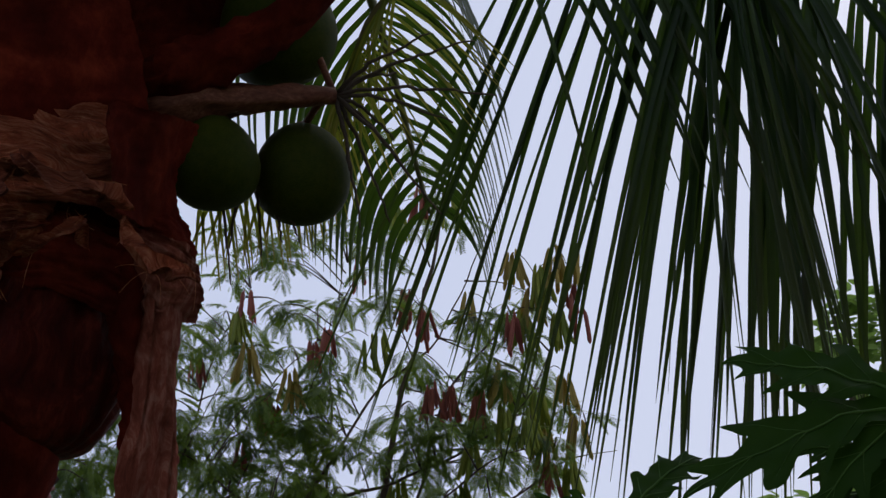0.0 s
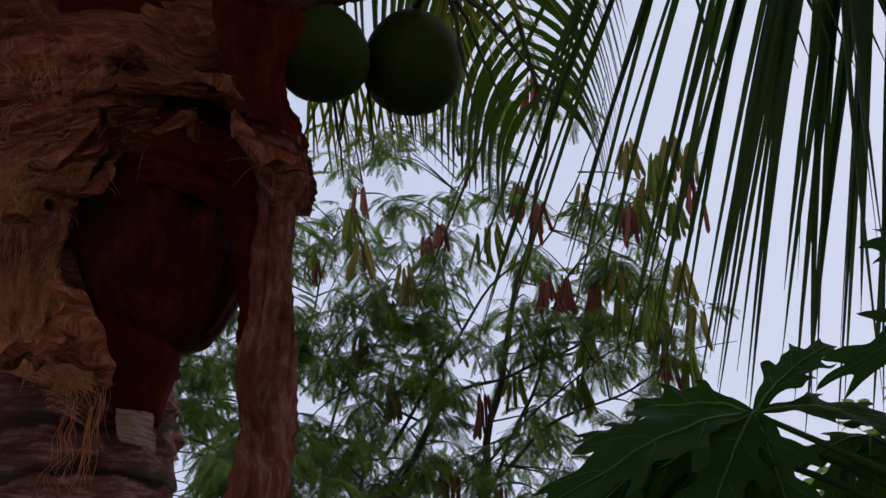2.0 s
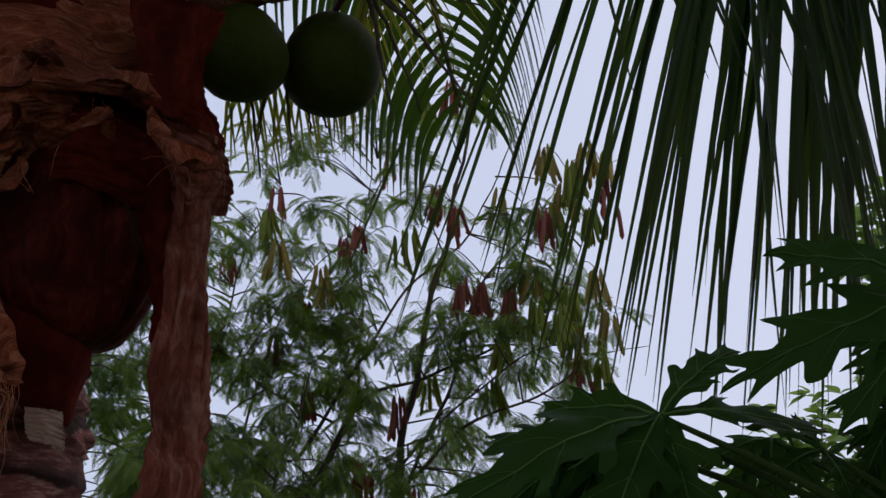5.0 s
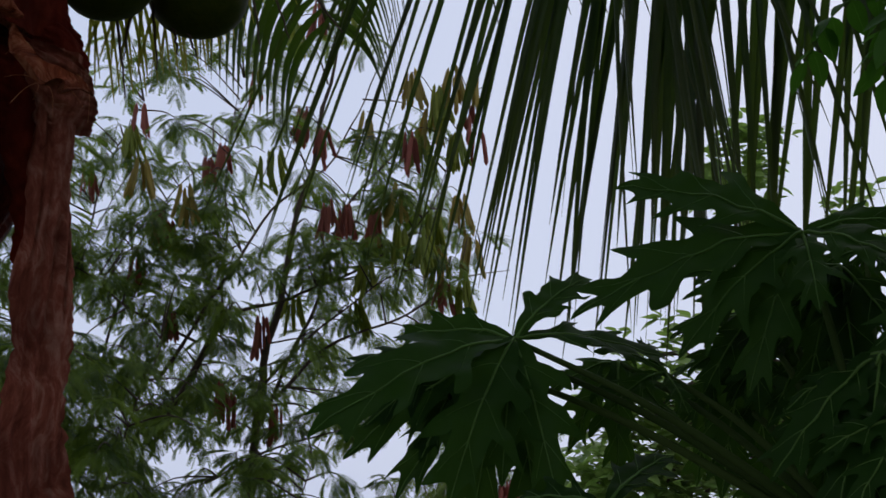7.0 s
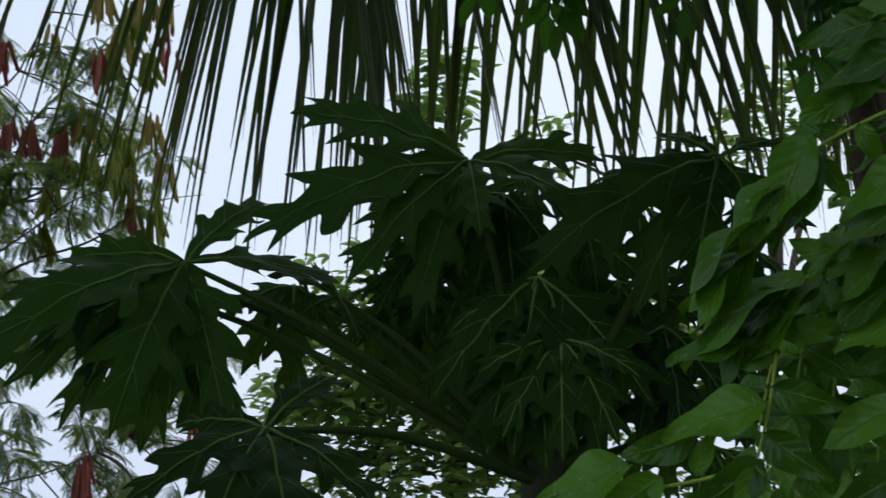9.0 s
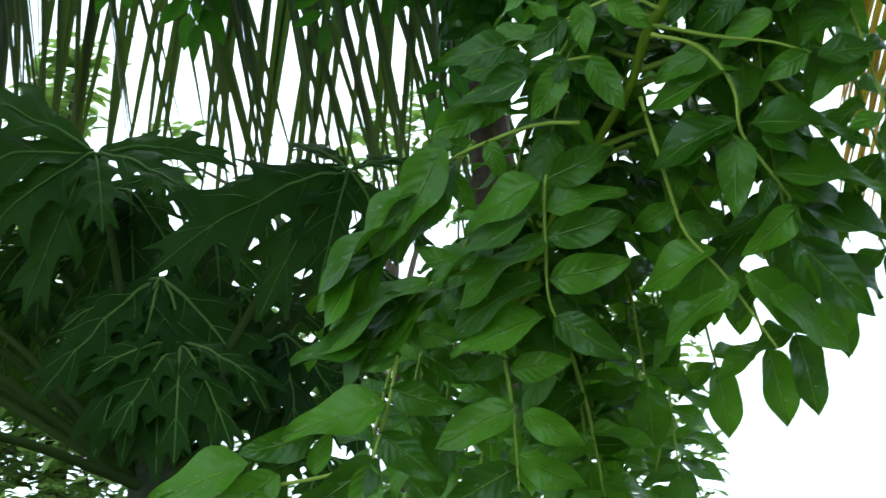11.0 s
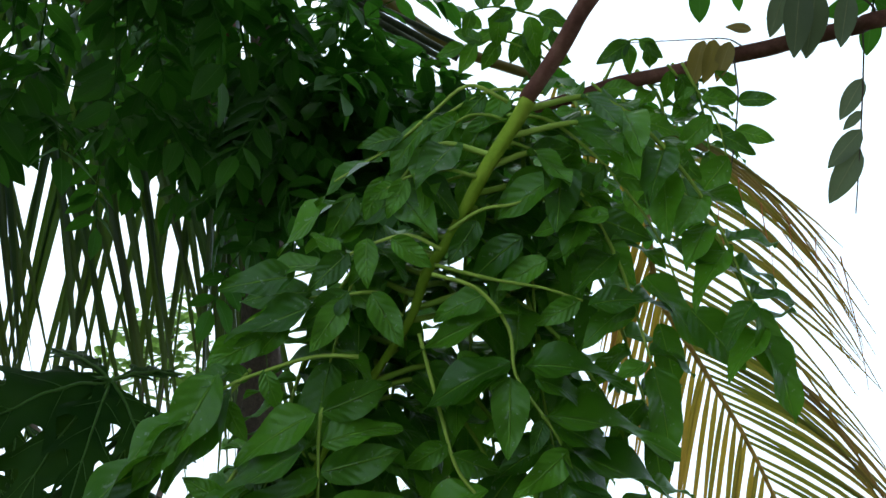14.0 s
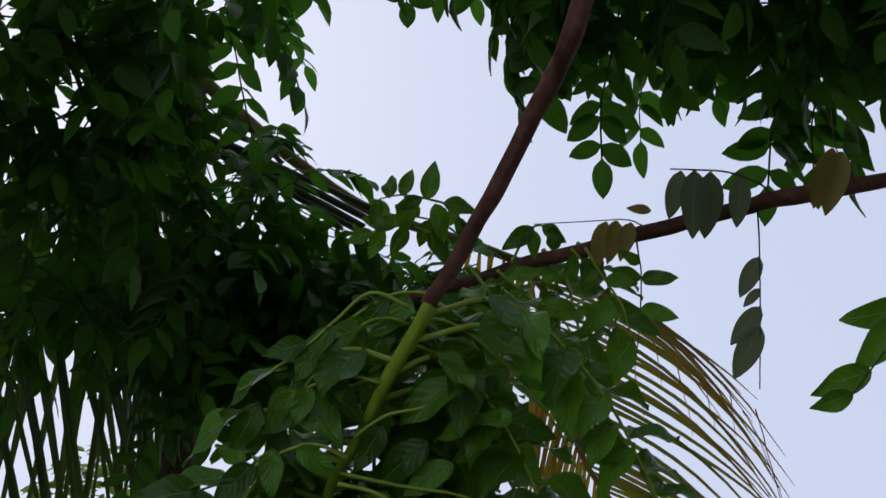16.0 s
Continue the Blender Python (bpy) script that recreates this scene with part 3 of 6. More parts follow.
# dark sheet added to stand for the black shade between bulge and strip
sheath(HUSK, 0.010, (((-1.051, 2.045, 2.459), (-0.990, 2.039, 2.461), (-0.943, 2.085, 2.462)),
     ((-1.051, 2.068, 2.344), (-0.992, 2.065, 2.337), (-0.948, 2.119, 2.339)),
     ((-1.040, 2.117, 2.214), (-0.995, 2.120, 2.200), (-0.961, 2.159, 2.196)),
     ((-1.044, 2.196, 2.078), (-1.002, 2.183, 2.073), (-0.974, 2.198, 2.064))))
sheath(HUSK, 0.018, (((-1.228, 1.921, 2.477), (-1.104, 1.944, 2.482), (-0.995, 2.047, 2.465)),
     ((-1.222, 1.958, 2.402), (-1.096, 1.961, 2.400), (-0.999, 2.063, 2.393)),
     ((-1.208, 2.001, 2.349), (-1.091, 2.001, 2.337), (-0.999, 2.121, 2.300))))
g = Geo()
rows_ = []
line = spline([(-0.936, 2.102, 2.456), (-0.942, 2.108, 2.313), (-0.955, 2.117, 2.153), (-0.963, 2.132, 2.029), (-0.973, 2.149, 1.908), (-0.981, 2.162, 1.747), (-0.990, 2.185, 1.571)], 90)
for i, p in enumerate(line):
    s = i / 90
    w = 0.050 - 0.010 * math.sin(min(1, s * 2.2) * math.pi) + 0.016 * max(0.0, s - 0.4) / 0.6
    turn = 0.5 + 0.45 * math.sin(s * 5 + 0.6)
    wide, out = Vector((math.cos(turn), math.sin(turn), 0)), Vector((math.sin(turn), -math.cos(turn), 0))
    rows_.append([])
    for j in range(25):
        v = (j / 12 - 1)
        ragged = 1 + 0.30 * noise.noise(Vector((p.z * 7, v * 0.7, 3.0))) + (0.20 * noise.noise(Vector((p.z * 50, v, 0))) if abs(v) > 0.85 else 0)
        q = p + wide * (v * w * ragged) + out * (0.030 * (1 - v * v))
        rows_[-1].append(q + out * (0.016 * noise.noise(Vector((v * 5, p.z * 2.5, 0))) + 0.008 * noise.noise(Vector((v * 14, p.z * 4, 5))) + 0.006 * noise.noise(q * 22)))
g.grid(rows_)
g.grid([[q + Vector((-0.005, 0.010, 0)) for q in reversed(r)] for r in rows_])
part("hanging_strip", g.mesh("hanging_strip", STRIP), palm, "long dry brown sheath strip hanging down")
for count, a0, a1, dx, dz, ln, spread in (
    (330, (-1.362, 1.802, 2.290), (-1.284, 1.903, 2.168), (-0.5, 0.2), (-1, -0.5), 0.10, 0.3),
    (200, (-1.308, 1.890, 2.156), (-1.262, 1.937, 2.052), (0.35, 0.7), (-1, -0.7), 0.085, 0.10),
    (150, (-1.324, 1.914, 2.021), (-1.265, 1.952, 1.974), (0.8, 1.0), (-0.2, 0.05), 0.085, 0.05),
    (45, (-1.318, 1.744, 2.491), (-1.177, 1.843, 2.440), (-1, 1), (-0.5, 0.4), 0.07, 0.9),
    (30, (-1.276, 1.969, 1.977), (-1.240, 1.994, 1.969), (-0.1, 0.1), (-1, -0.8), 0.12, 0.06),
    (160, (-1.306, 1.812, 2.339), (-1.172, 1.879, 2.369), (-1, -0.4), (-0.6, 0.1), 0.10, 0.4),
):
    a0, a1 = Vector(a0), Vector(a1)
    part("fibre", strands(count, lambda r: a0.lerp(a1, r.random()) + Vector((r.uniform(-0.03, 0.03), 0, r.uniform(-0.05, 0.05))),
                          lambda r: Vector((r.uniform(*dx), -0.15, r.uniform(*dz))).normalized(), ln, spread, 0.0007, rng).mesh("fibre", HAIR), palm, kind="stuff")


def torn_fold(pts, width):
    """A curled, crumpled edge of torn sheath with loose hairs along it."""
    path = spline(pts, 40)
    rows_, hairs = [], Geo()
    seed = rng.uniform(0, 30)
    for i, p in enumerate(path):
        s = i / 40
        d = (path[min(i + 1, 40)] - path[max(i - 1, 0)]).normalized()
        out = Vector((0.35, -0.93, 0.1))
        side = d.cross(out).normalized()
        q = width * 2.0 * (0.15 + 0.9 * math.sin(math.pi * s) ** 0.6) * (1 + 0.6 * noise.noise(Vector((s * 6, seed, 0))))
        curl = 0.75 + 0.5 * noise.noise(Vector((s * 4, seed, 5)))
        row = []
        for j in range(9):
            v = j / 8
            ang = curl * v * 2
            k = p * 30 + Vector((v * 2.5, 0, v * 1.5))
            wob = Vector((noise.noise(k), noise.noise(k + Vector((3, 0, 0))), noise.noise(k + Vector((0, 3, 0))))) * 0.014
            row.append(p + side * (q * math.sin(ang) / curl) + out * (q * (1 - math.cos(ang)) / curl + 0.004) + wob)
        rows_.append(row)
    g = Geo().grid(rows_)
    g.grid([[q + Vector((-0.001, 0.004, 0)) for q in reversed(r)] for r in rows_])
    part("torn_fold", g.mesh("torn_fold", FIBRE_H), palm, "curled torn edge of brown sheath")
    for _ in range(8):
        i = rng.randrange(2, 38)
        p = rows_[i][rng.randrange(9)]
        along = (path[i + 1] - path[i - 1]).normalized() * rng.choice((-1, 1))
        turn = Vector((rng.gauss(0, 1), rng.uniform(-0.8, 0.1), rng.gauss(-0.3, 0.8))).normalized()
        L = rng.uniform(0.02, 0.045)
        hairs.tube([p + along * (L * u) + turn * (L * 0.9 * u * u) + DOWN * (L * 0.5 * u ** 3) for u in [k / 7 for k in range(8)]], [0.0006 - 0.0003 * k / 7 for k in range(8)], 3)
    part("fibre", hairs.mesh("fibre", HAIR), palm, kind="stuff")


torn_fold(((-1.161, 1.686, 2.411), (-1.123, 1.706, 2.424), (-1.096, 1.709, 2.452), (-1.065, 1.715, 2.480), (-1.030, 1.741, 2.470)), 0.020)
torn_fold(((-1.212, 1.706, 2.288), (-1.152, 1.731, 2.329), (-1.113, 1.750, 2.346), (-1.070, 1.762, 2.378), (-1.020, 1.789, 2.385)), 0.020)
torn_fold(((-1.190, 1.734, 2.259), (-1.130, 1.770, 2.271), (-1.106, 1.768, 2.312), (-1.086, 1.760, 2.359)), 0.012)
torn_fold(((-1.060, 1.786, 2.338), (-1.008, 1.798, 2.380), (-1.002, 1.869, 2.421), (-0.996, 1.892, 2.377)), 0.012)
torn_fold(((-1.188, 1.785, 2.116), (-1.152, 1.814, 2.095), (-1.126, 1.849, 2.026), (-1.118, 1.870, 1.953)), 0.020)
torn_fold(((-0.932, 1.900, 2.433), (-0.895, 1.939, 2.386), (-0.846, 1.972, 2.358), (-0.829, 1.988, 2.336)), 0.020)
torn_fold(((-1.275, 1.758, 1.980), (-1.232, 1.781, 2.017), (-1.181, 1.815, 2.022), (-1.125, 1.858, 1.989)), 0.020)
torn_fold(((-1.051, 1.716, 2.494), (-1.000, 1.758, 2.473), (-0.952, 1.866, 2.485), (-0.918, 1.899, 2.450)), 0.020)
torn_fold(((-1.147, 1.740, 2.315), (-1.132, 1.727, 2.367), (-1.082, 1.745, 2.398), (-1.042, 1.771, 2.396)), 0.020)
torn_fold(((-1.245, 1.712, 2.211), (-1.208, 1.734, 2.224), (-1.184, 1.741, 2.252), (-1.148, 1.770, 2.239)), 0.012)
part("leaf_scar", fibre_sheet((((-1.221, 2.047, 1.939), (-1.201, 2.080, 1.937), (-1.185, 2.119, 1.932)), ((-1.220, 2.048, 1.908), (-1.200, 2.082, 1.905), (-1.183, 2.124, 1.896)), ((-1.213, 2.059, 1.882), (-1.196, 2.090, 1.875), (-1.182, 2.128, 1.865))), rng, 0.004, ridge=0.004).mesh("leaf_scar", SCAR), palm, "pale tan patch of fresh trunk")
# dry spathe over the fruit
path = spline([(-1.110, 2.112, 2.775), (-0.924, 2.099, 2.825), (-0.770, 2.131, 2.915), (-0.572, 2.148, 3.060)], 20)
part("spathe", Geo().tube(path, [0.02 + 0.052 * math.sin(math.pi * min(1, 0.12 + i / 22)) for i in range(21)], 20, 0.6, 0.7).mesh("spathe", HUSK), palm, "dry boat-shaped brown spathe")
for rws in ((((-1.155, 2.069, 3.092), (-1.002, 2.151, 3.123), (-0.867, 2.271, 3.181)), ((-1.154, 2.149, 2.933), (-1.011, 2.229, 2.959), (-0.901, 2.351, 2.999)), ((-1.150, 2.227, 2.756), (-1.072, 2.281, 2.773), (-1.012, 2.347, 2.839))),
            (((-1.234, 1.746, 2.896), (-1.113, 1.809, 2.919), (-1.004, 1.951, 2.995)), ((-1.240, 1.796, 2.713), (-1.114, 1.870, 2.725), (-0.985, 2.021, 2.803)), ((-1.252, 1.862, 2.507), (-1.116, 1.933, 2.535), (-0.970, 2.073, 2.605)))):
    part("fibre_sheath", fibre_sheet(rws, rng).mesh("fibre_sheath", HUSK), palm, "dark old leaf sheath")

part("fibre_sheath", fibre_sheet((((-0.951, 1.828, 2.622), (-0.910, 1.951, 2.661), (-0.881, 2.072, 2.686)), ((-0.954, 1.876, 2.528), (-0.932, 1.990, 2.565), (-0.921, 2.096, 2.604)), ((-0.951, 1.918, 2.441), (-0.946, 2.026, 2.471), (-0.941, 2.132, 2.506))), rng, ridge=0.006).mesh("fibre_sheath", HUSK), palm, "dark old leaf sheath")

# the bunch: stalk, spent twigs and green coconuts
J = Vector((-0.665, 2.283, 2.837))
path = spline([(-1.199, 2.141, 2.773), (-0.971, 2.133, 2.770), (-0.826, 2.199, 2.806), J], 20)
bunch = part("bunch_stalk", Geo().tube(path, [0.070 - 0.050 * (i / 20) ** 0.7 for i in range(21)], 18, 0.85, 0.5).mesh("bunch_stalk", BUNCH), palm, "reddish dry fruit stalk")
for k, e in enumerate(((-0.441, 2.201, 2.913), (-0.364, 2.309, 2.951), (-0.548, 2.353, 2.914), (-0.316, 2.286, 2.798), (-0.413, 2.293, 2.754), (-0.505, 2.379, 2.652),
                       (-0.618, 2.340, 2.550), (-0.581, 2.440, 2.598), (-0.446, 2.321, 2.558), (-0.654, 2.375, 2.705), (-0.563, 2.418, 2.782))):
    e = Vector(e)
    pts = spline([J, J.lerp(e, 0.35) + Vector((0, 0, 0.02)), J.lerp(e, 0.7) + Vector((0, 0, 0.012)), e], 14)
    pts = [p + Vector((rng.uniform(-1, 1), rng.uniform(-1, 1), rng.uniform(-1, 1))) * 0.0035 for p in pts]
    part("spent_twig", Geo().tube(pts, [0.0055 - 0.0035 * i / 14 for i in range(15)], 6).mesh("spent_twig", TWIG), bunch)
for a, e in (((-0.905, 2.287, 2.613), (-0.903, 2.352, 2.453)), ((-0.891, 2.331, 2.630), (-0.916, 2.360, 2.539)), ((-0.846, 2.337, 2.654), (-0.853, 2.389, 2.525)), ((-0.814, 2.368, 2.611), (-0.808, 2.393, 2.555)), ((-0.786, 2.379, 2.606), (-0.773, 2.404, 2.556))):
    a, e = Vector(a), Vector(e)
    pts = [a.lerp(e, i / 8) + Vector((rng.uniform(-1, 1), 0, 0)) * 0.003 for i in range(9)]
    part("spent_twig", Geo().tube(pts, [0.004 - 0.0025 * i / 8 for i in range(9)], 6).mesh("spent_twig", TWIG), bunch)
nut = coconut_mesh(rng)
nut_mesh = nut.mesh("coconut", NUT)
for c, r, rot in (((-0.770, 2.392, 2.712), 0.107, (12, 6, 10)), ((-0.901, 2.213, 2.675), 0.095, (-6, -10, 60)), ((-0.798, 2.278, 3.019), 0.128, (10, -14, 30))):
    c = Vector(c)
    ob = part("coconut", nut_mesh, palm, "smooth green coconut", pose(*c, *rot) @ Matrix.Diagonal((r, r, r, 1)))
    top = c + Vector((0.0, 0, r * 1.0))
    cap = Geo().tube([top + Vector((0, 0, -0.012)), top + Vector((0, 0, 0.006)), top + Vector((0, 0, 0.016))], [0.034, 0.028, 0.012], 12)
    cap.tube(spline([top, top.lerp(J, 0.5) + Vector((0, 0, 0.02)), J], 8), 0.008, 6)
    part("cap", cap.mesh("cap", BUNCH), palm)


# the frond behind the fruit
def behind(s, side, base, fwd, rng):
    across = Vector((0.98, 0.19, 0))
    low_ = min(1.0, max(0.0, (s - 0.34) / 0.4))
    L = (0.38 - 0.17 * low_) * rng.uniform(0.8, 1.15)
    if side > 0:
        return across * 0.1, across * ((0.66 - 0.50 * low_) * rng.uniform(0.8, 1.15)), DOWN * (0.70 + 0.25 * low_), L, rng.uniform(0.005, 0.0085), Vector((1, 0.2, 0.3))
    return across * -0.15, across * rng.uniform(-0.30, 0.10), DOWN * 0.92, L * 0.9, rng.uniform(0.005, 0.0085), Vector((1, 0.2, 0))


frond(palm, [(-1.050, 2.279, 3.088), (-0.90, 2.45, 3.42), (-0.576, 2.475, 3.287), (-0.653, 2.499, 3.125), (-0.706, 2.516, 2.990), (-0.771, 2.550, 2.866), (-0.895, 2.555, 2.772), (-1.090, 2.523, 2.727)], 0.020,
      {"count": 58, "span": (0.30, 0.98), "shape": behind}, PALM_LIME, "yellow-green coconut frond drooping behind the fruit", rng)

# the second palm: its crown is in the tree, two long fronds come out of it
CROWN2 = Vector((1.171, 2.156, 3.202))
foot2 = Vector((CROWN2.x, CROWN2.y + 0.02, 0))
palm2 = thing("coconut_palm", foot2, "slender coconut palm behind the leafy branches, with long hanging fronds", "palm tree")
part("trunk", palm_trunk(foot2, CROWN2 + Vector((0, 0, -0.06)), 0.048, 0.034, rng).mesh("trunk", TWIG), palm2, "ringed grey trunk")


def hanging(s, side, base, fwd, rng):
    flat = Vector((fwd.x, fwd.y, 0)).normalized()
    lean = 0.15 + 0.50 * max(0.0, s - 0.38) ** 1.1 + rng.uniform(-0.06, 0.07)
    if side < 0:
        if s > 0.55 and rng.random() < 0.12:
            return None
        lean = (-0.26 if s < 0.4 else 0.08 if s < 0.55 else -0.28) + rng.uniform(-0.1, 0.1)
    L = (1.06 if s < 0.4 else 1.20 - 0.75 * max(0.0, s - 0.72)) * rng.uniform(0.82, 1.06)
    if side < 0 and s > 0.68:
        L *= rng.uniform(0.45, 0.75)
    L += 0.17 * max(0.0, 1 - abs(s - 0.62) / 0.25)
    out = flat.cross(UP) * side
    across = (flat + out * rng.uniform(-0.6, 0.6)).normalized()
    return out * 0.4, flat * lean, DOWN, L * 1.12, rng.uniform(0.020, 0.030) * (1 - 0.95 * max(0.0, s - 0.45)), across


frond(palm2, [CROWN2, (1.220, 2.610, 3.120), (0.649, 2.796, 3.217), (0.235, 2.714, 3.444), (0.238, 2.608, 3.516), (-0.054, 2.610, 3.431), (-0.325, 2.608, 3.307)], 0.024,
      {"count": 118, "span": (0.05, 0.995), "shape": hanging, "power": 1.15}, PALM, "dark green coconut frond with long hanging leaflets", rng, thin=0.78)


def spreading(s, side, base, fwd, rng):
    if side > 0:
        lean = (Vector((2.190, 1.554, 2.534)) - Vector((1.917, 1.776, 2.710))).normalized()
        L = rng.uniform(0.46, 0.56) * (1.22 - 0.4 * s)
        return Vector((0, 0, 0.2)), lean * 0.95 + fwd * (0.2 * s), DOWN * rng.uniform(0.0, 0.08), L, 0.0098, UP, rng.uniform(0.15, 0.45)
    L = 0.46 * rng.uniform(0.85, 1.1) * (1.25 - 0.55 * s)
    left = (Vector((2.022, 1.944, 1.993)) - Vector((2.105, 1.858, 1.989))).normalized()
    return Vector((-0.1, -0.1, 0)), fwd * 0.12 + left * rng.uniform(0.18, 0.34), DOWN * 0.85, L, 0.011, Vector((0.8, -0.6, 0))


frond(palm2, [CROWN2, (1.276, 2.110, 3.090), (1.398, 2.049, 2.968), (1.557, 1.998, 2.872), (1.753, 1.885, 2.793), (1.871, 1.819, 2.717), (1.946, 1.834, 2.546), (1.997, 1.865, 2.352), (2.071, 1.835, 2.206), (2.165, 1.785, 2.009), (2.243, 1.732, 1.757), (2.282, 1.690, 1.562)], 0.022,
      {"count": 66, "span": (0.36, 0.99), "shape": spreading, "far_mat": PALM_OLIVE}, PALM_GOLD, "yellowing coconut frond fanning out beyond the leafy branch", rng, stalk=RACHIS_GOLD)
def cut_petiole(pts, radius):
    part("cut_petiole", Geo().tube(spline(pts, 10), [radius * (1 - 0.25 * i / 10) for i in range(11)], 10, 0.7, 0.2).mesh("cut_petiole", DRY_PETIOLE), palm2, "cut stub of an old dry petiole")


cut_petiole(((1.133, 2.066, 2.984), (1.321, 2.007, 2.905), (1.510, 1.936, 2.810)), 0.0130)
cut_petiole(((1.147, 2.053, 2.951), (1.319, 2.004, 2.869), (1.482, 1.945, 2.782)), 0.0110)
cut_petiole(((1.184, 1.987, 2.982), (1.240, 1.966, 2.965), (1.290, 1.950, 2.942)), 0.0120)
cut_petiole(((1.170, 1.998, 2.937), (1.324, 1.944, 2.875), (1.464, 1.886, 2.813)), 0.0100)
cut_petiole(((1.208, 1.981, 2.886), (1.333, 1.938, 2.831), (1.452, 1.893, 2.767)), 0.0120)
cut_petiole(((1.175, 1.947, 2.930), (1.231, 1.928, 2.909), (1.269, 1.923, 2.880)), 0.0090)

rng = random.Random(91)
for start, end in (((1.911, 1.674, 2.627), (1.954, 1.703, 2.482)), ((1.962, 1.654, 2.562), (2.021, 1.682, 2.363)), ((2.005, 1.616, 2.538), (2.035, 1.636, 2.429)), ((2.044, 1.597, 2.486), (2.090, 1.614, 2.324)),
                   ((2.086, 1.562, 2.452), (2.118, 1.577, 2.329)), ((2.128, 1.530, 2.406), (2.145, 1.549, 2.313)), ((2.150, 1.521, 2.361), (2.216, 1.505, 2.173)), ((2.164, 1.501, 2.363), (2.229, 1.513, 2.090))):
    a, b = Vector(start), Vector(end)
    pts = [a.lerp(b, i / 8) + Vector((rng.uniform(-1, 1), 0, 0)) * 0.004 + Vector((0, 0, 0.02 * math.sin(math.pi * i / 8))) for i in range(9)]
    part("dry_tip", Geo().tube(pts, [0.0016 - 0.0010 * i / 8 for i in range(9)], 5).mesh("dry_tip", HAIR), palm2, "dry brown drooping leaflet tip")


# ---- the papaya plant ----
LOBE = ((0.02, 0.022), (0.10, 0.055), (0.20, 0.082), (0.27, 0.098), (0.34, 0.150), (0.43, 0.225), (0.505, 0.262), (0.465, 0.175), (0.465, 0.128), (0.52, 0.122), (0.59, 0.150),
        (0.67, 0.205), (0.765, 0.255), (0.715, 0.150), (0.715, 0.098), (0.77, 0.088), (0.84, 0.110), (0.94, 0.150), (0.895, 0.070), (0.93, 0.040))


def papaya_lobe(g, ribs, c, reach, face, rng, seed):
    """One finger of a leaf: a lobed blade that leaves the centre c, arches and droops to c + reach."""
    L = reach.length
    out = (reach + UP * (0.30 * L) + face * (0.10 * L)) * 0.42
    mid, pts = [], []
    for i in range(41):
        s = i / 40
        pts.append(c + out * (2 * s * (1 - s)) + reach * (s * s))
    for i in range(41):
        d = (pts[min(i + 1, 40)] - pts[max(i - 1, 0)]).normalized()
        nn = (face - d * face.dot(d)).normalized()
        lat = (nn.cross(d) + nn * (0.25 * math.sin(seed))).normalized()
        mid.append((pts[i], lat, d.cross(lat)))
    ring = []
    for sg in (-1, 1):
        side = [Vector((max(0.0, s + rng.uniform(-0.02, 0.02)), sg * q * rng.uniform(0.75, 1.15))) for s, q in LOBE]
        ring += side + [Vector((1.0, 0.0))] if sg < 0 else list(reversed(side))
    soft, n = [], len(ring)
    for q in range(n):
        p0, p1, p2, p3 = ring[q - 1], ring[q], ring[(q + 1) % n], ring[(q + 2) % n]
        for f in (0, 0.34, 0.67):
            soft.append(p1 + (p2 - p0) * 0.4 * f + (0.8 * p0 - 2.2 * p1 + 1.8 * p2 - 0.4 * p3) * f * f + (1.2 * p1 - 0.4 * p0 - 1.2 * p2 + 0.4 * p3) * f ** 3)
    m = len(soft)
    for i in range(1, 40):
        for j in range(-5, 6):
            soft.append(Vector((i / 40 + rng.uniform(-0.004, 0.004), j * 0.045)))
    v2, _, f2, *_ = geometry.delaunay_2d_cdt(soft, [], [list(range(m))], 1, 1e-5)

    def at(s, q):
        t = min(max(s, 0.0), 0.9999) * 40
        i = int(t)
        (p, lat, nn), (p_, lat_, nn_) = mid[i], mid[i + 1]
        f = t - i
        wave = 0.034 * noise.noise(Vector((s * 7, q * 9, seed * 5)))
        return p.lerp(p_, f) + lat.lerp(lat_, f) * (q * L) + nn.lerp(nn_, f) * ((wave - 0.9 * q * q + 0.16 * abs(q)) * L)

    b = len(g.v)
    g.v += [at(q.x, q.y * 0.91) for q in v2]
    g.uv += [(q.x, 0.5 + q.y) for q in v2]
    g.f += [tuple(b + i for i in q) for q in f2]
    for sg in (-1, 1):
        lift = 0.0012 * sg
        ribs.tube([at(i / 16 * 0.97, 0) + mid[min(40, int(i * 2.5))][2] * lift for i in range(17)], [0.0034 - 0.0025 * i / 16 for i in range(17)], 5)
        for s0, s1, w1 in ((0.26, 0.43, 0.15), (0.50, 0.69, 0.16), (0.72, 0.88, 0.09)):
            ribs.tube([at(s0 + (s1 - s0) * i / 5, sg * w1 * i / 5) + mid[int(s0 * 40)][2] * 0.001 for i in range(6)], [0.0008 - 0.0005 * i / 5 for i in range(6)], 4)


rng = random.Random(5)
HUB = Vector((0.473, 2.029, 1.500))
papaya = thing("papaya_plant", (HUB.x, HUB.y, 0), "papaya plant with large deeply lobed dark green leaves", "plant")
part("trunk", Geo().tube(spline([(HUB.x, HUB.y, 0), (HUB.x + 0.02, HUB.y, 0.7), HUB + Vector((0, 0, -0.1)), HUB + Vector((0.02, 0.03, 0.06))], 24),
                         [0.06 - 0.03 * i / 24 for i in range(25)], 14, 1, 0.1).mesh("trunk", PAPAYA_BARK), papaya)


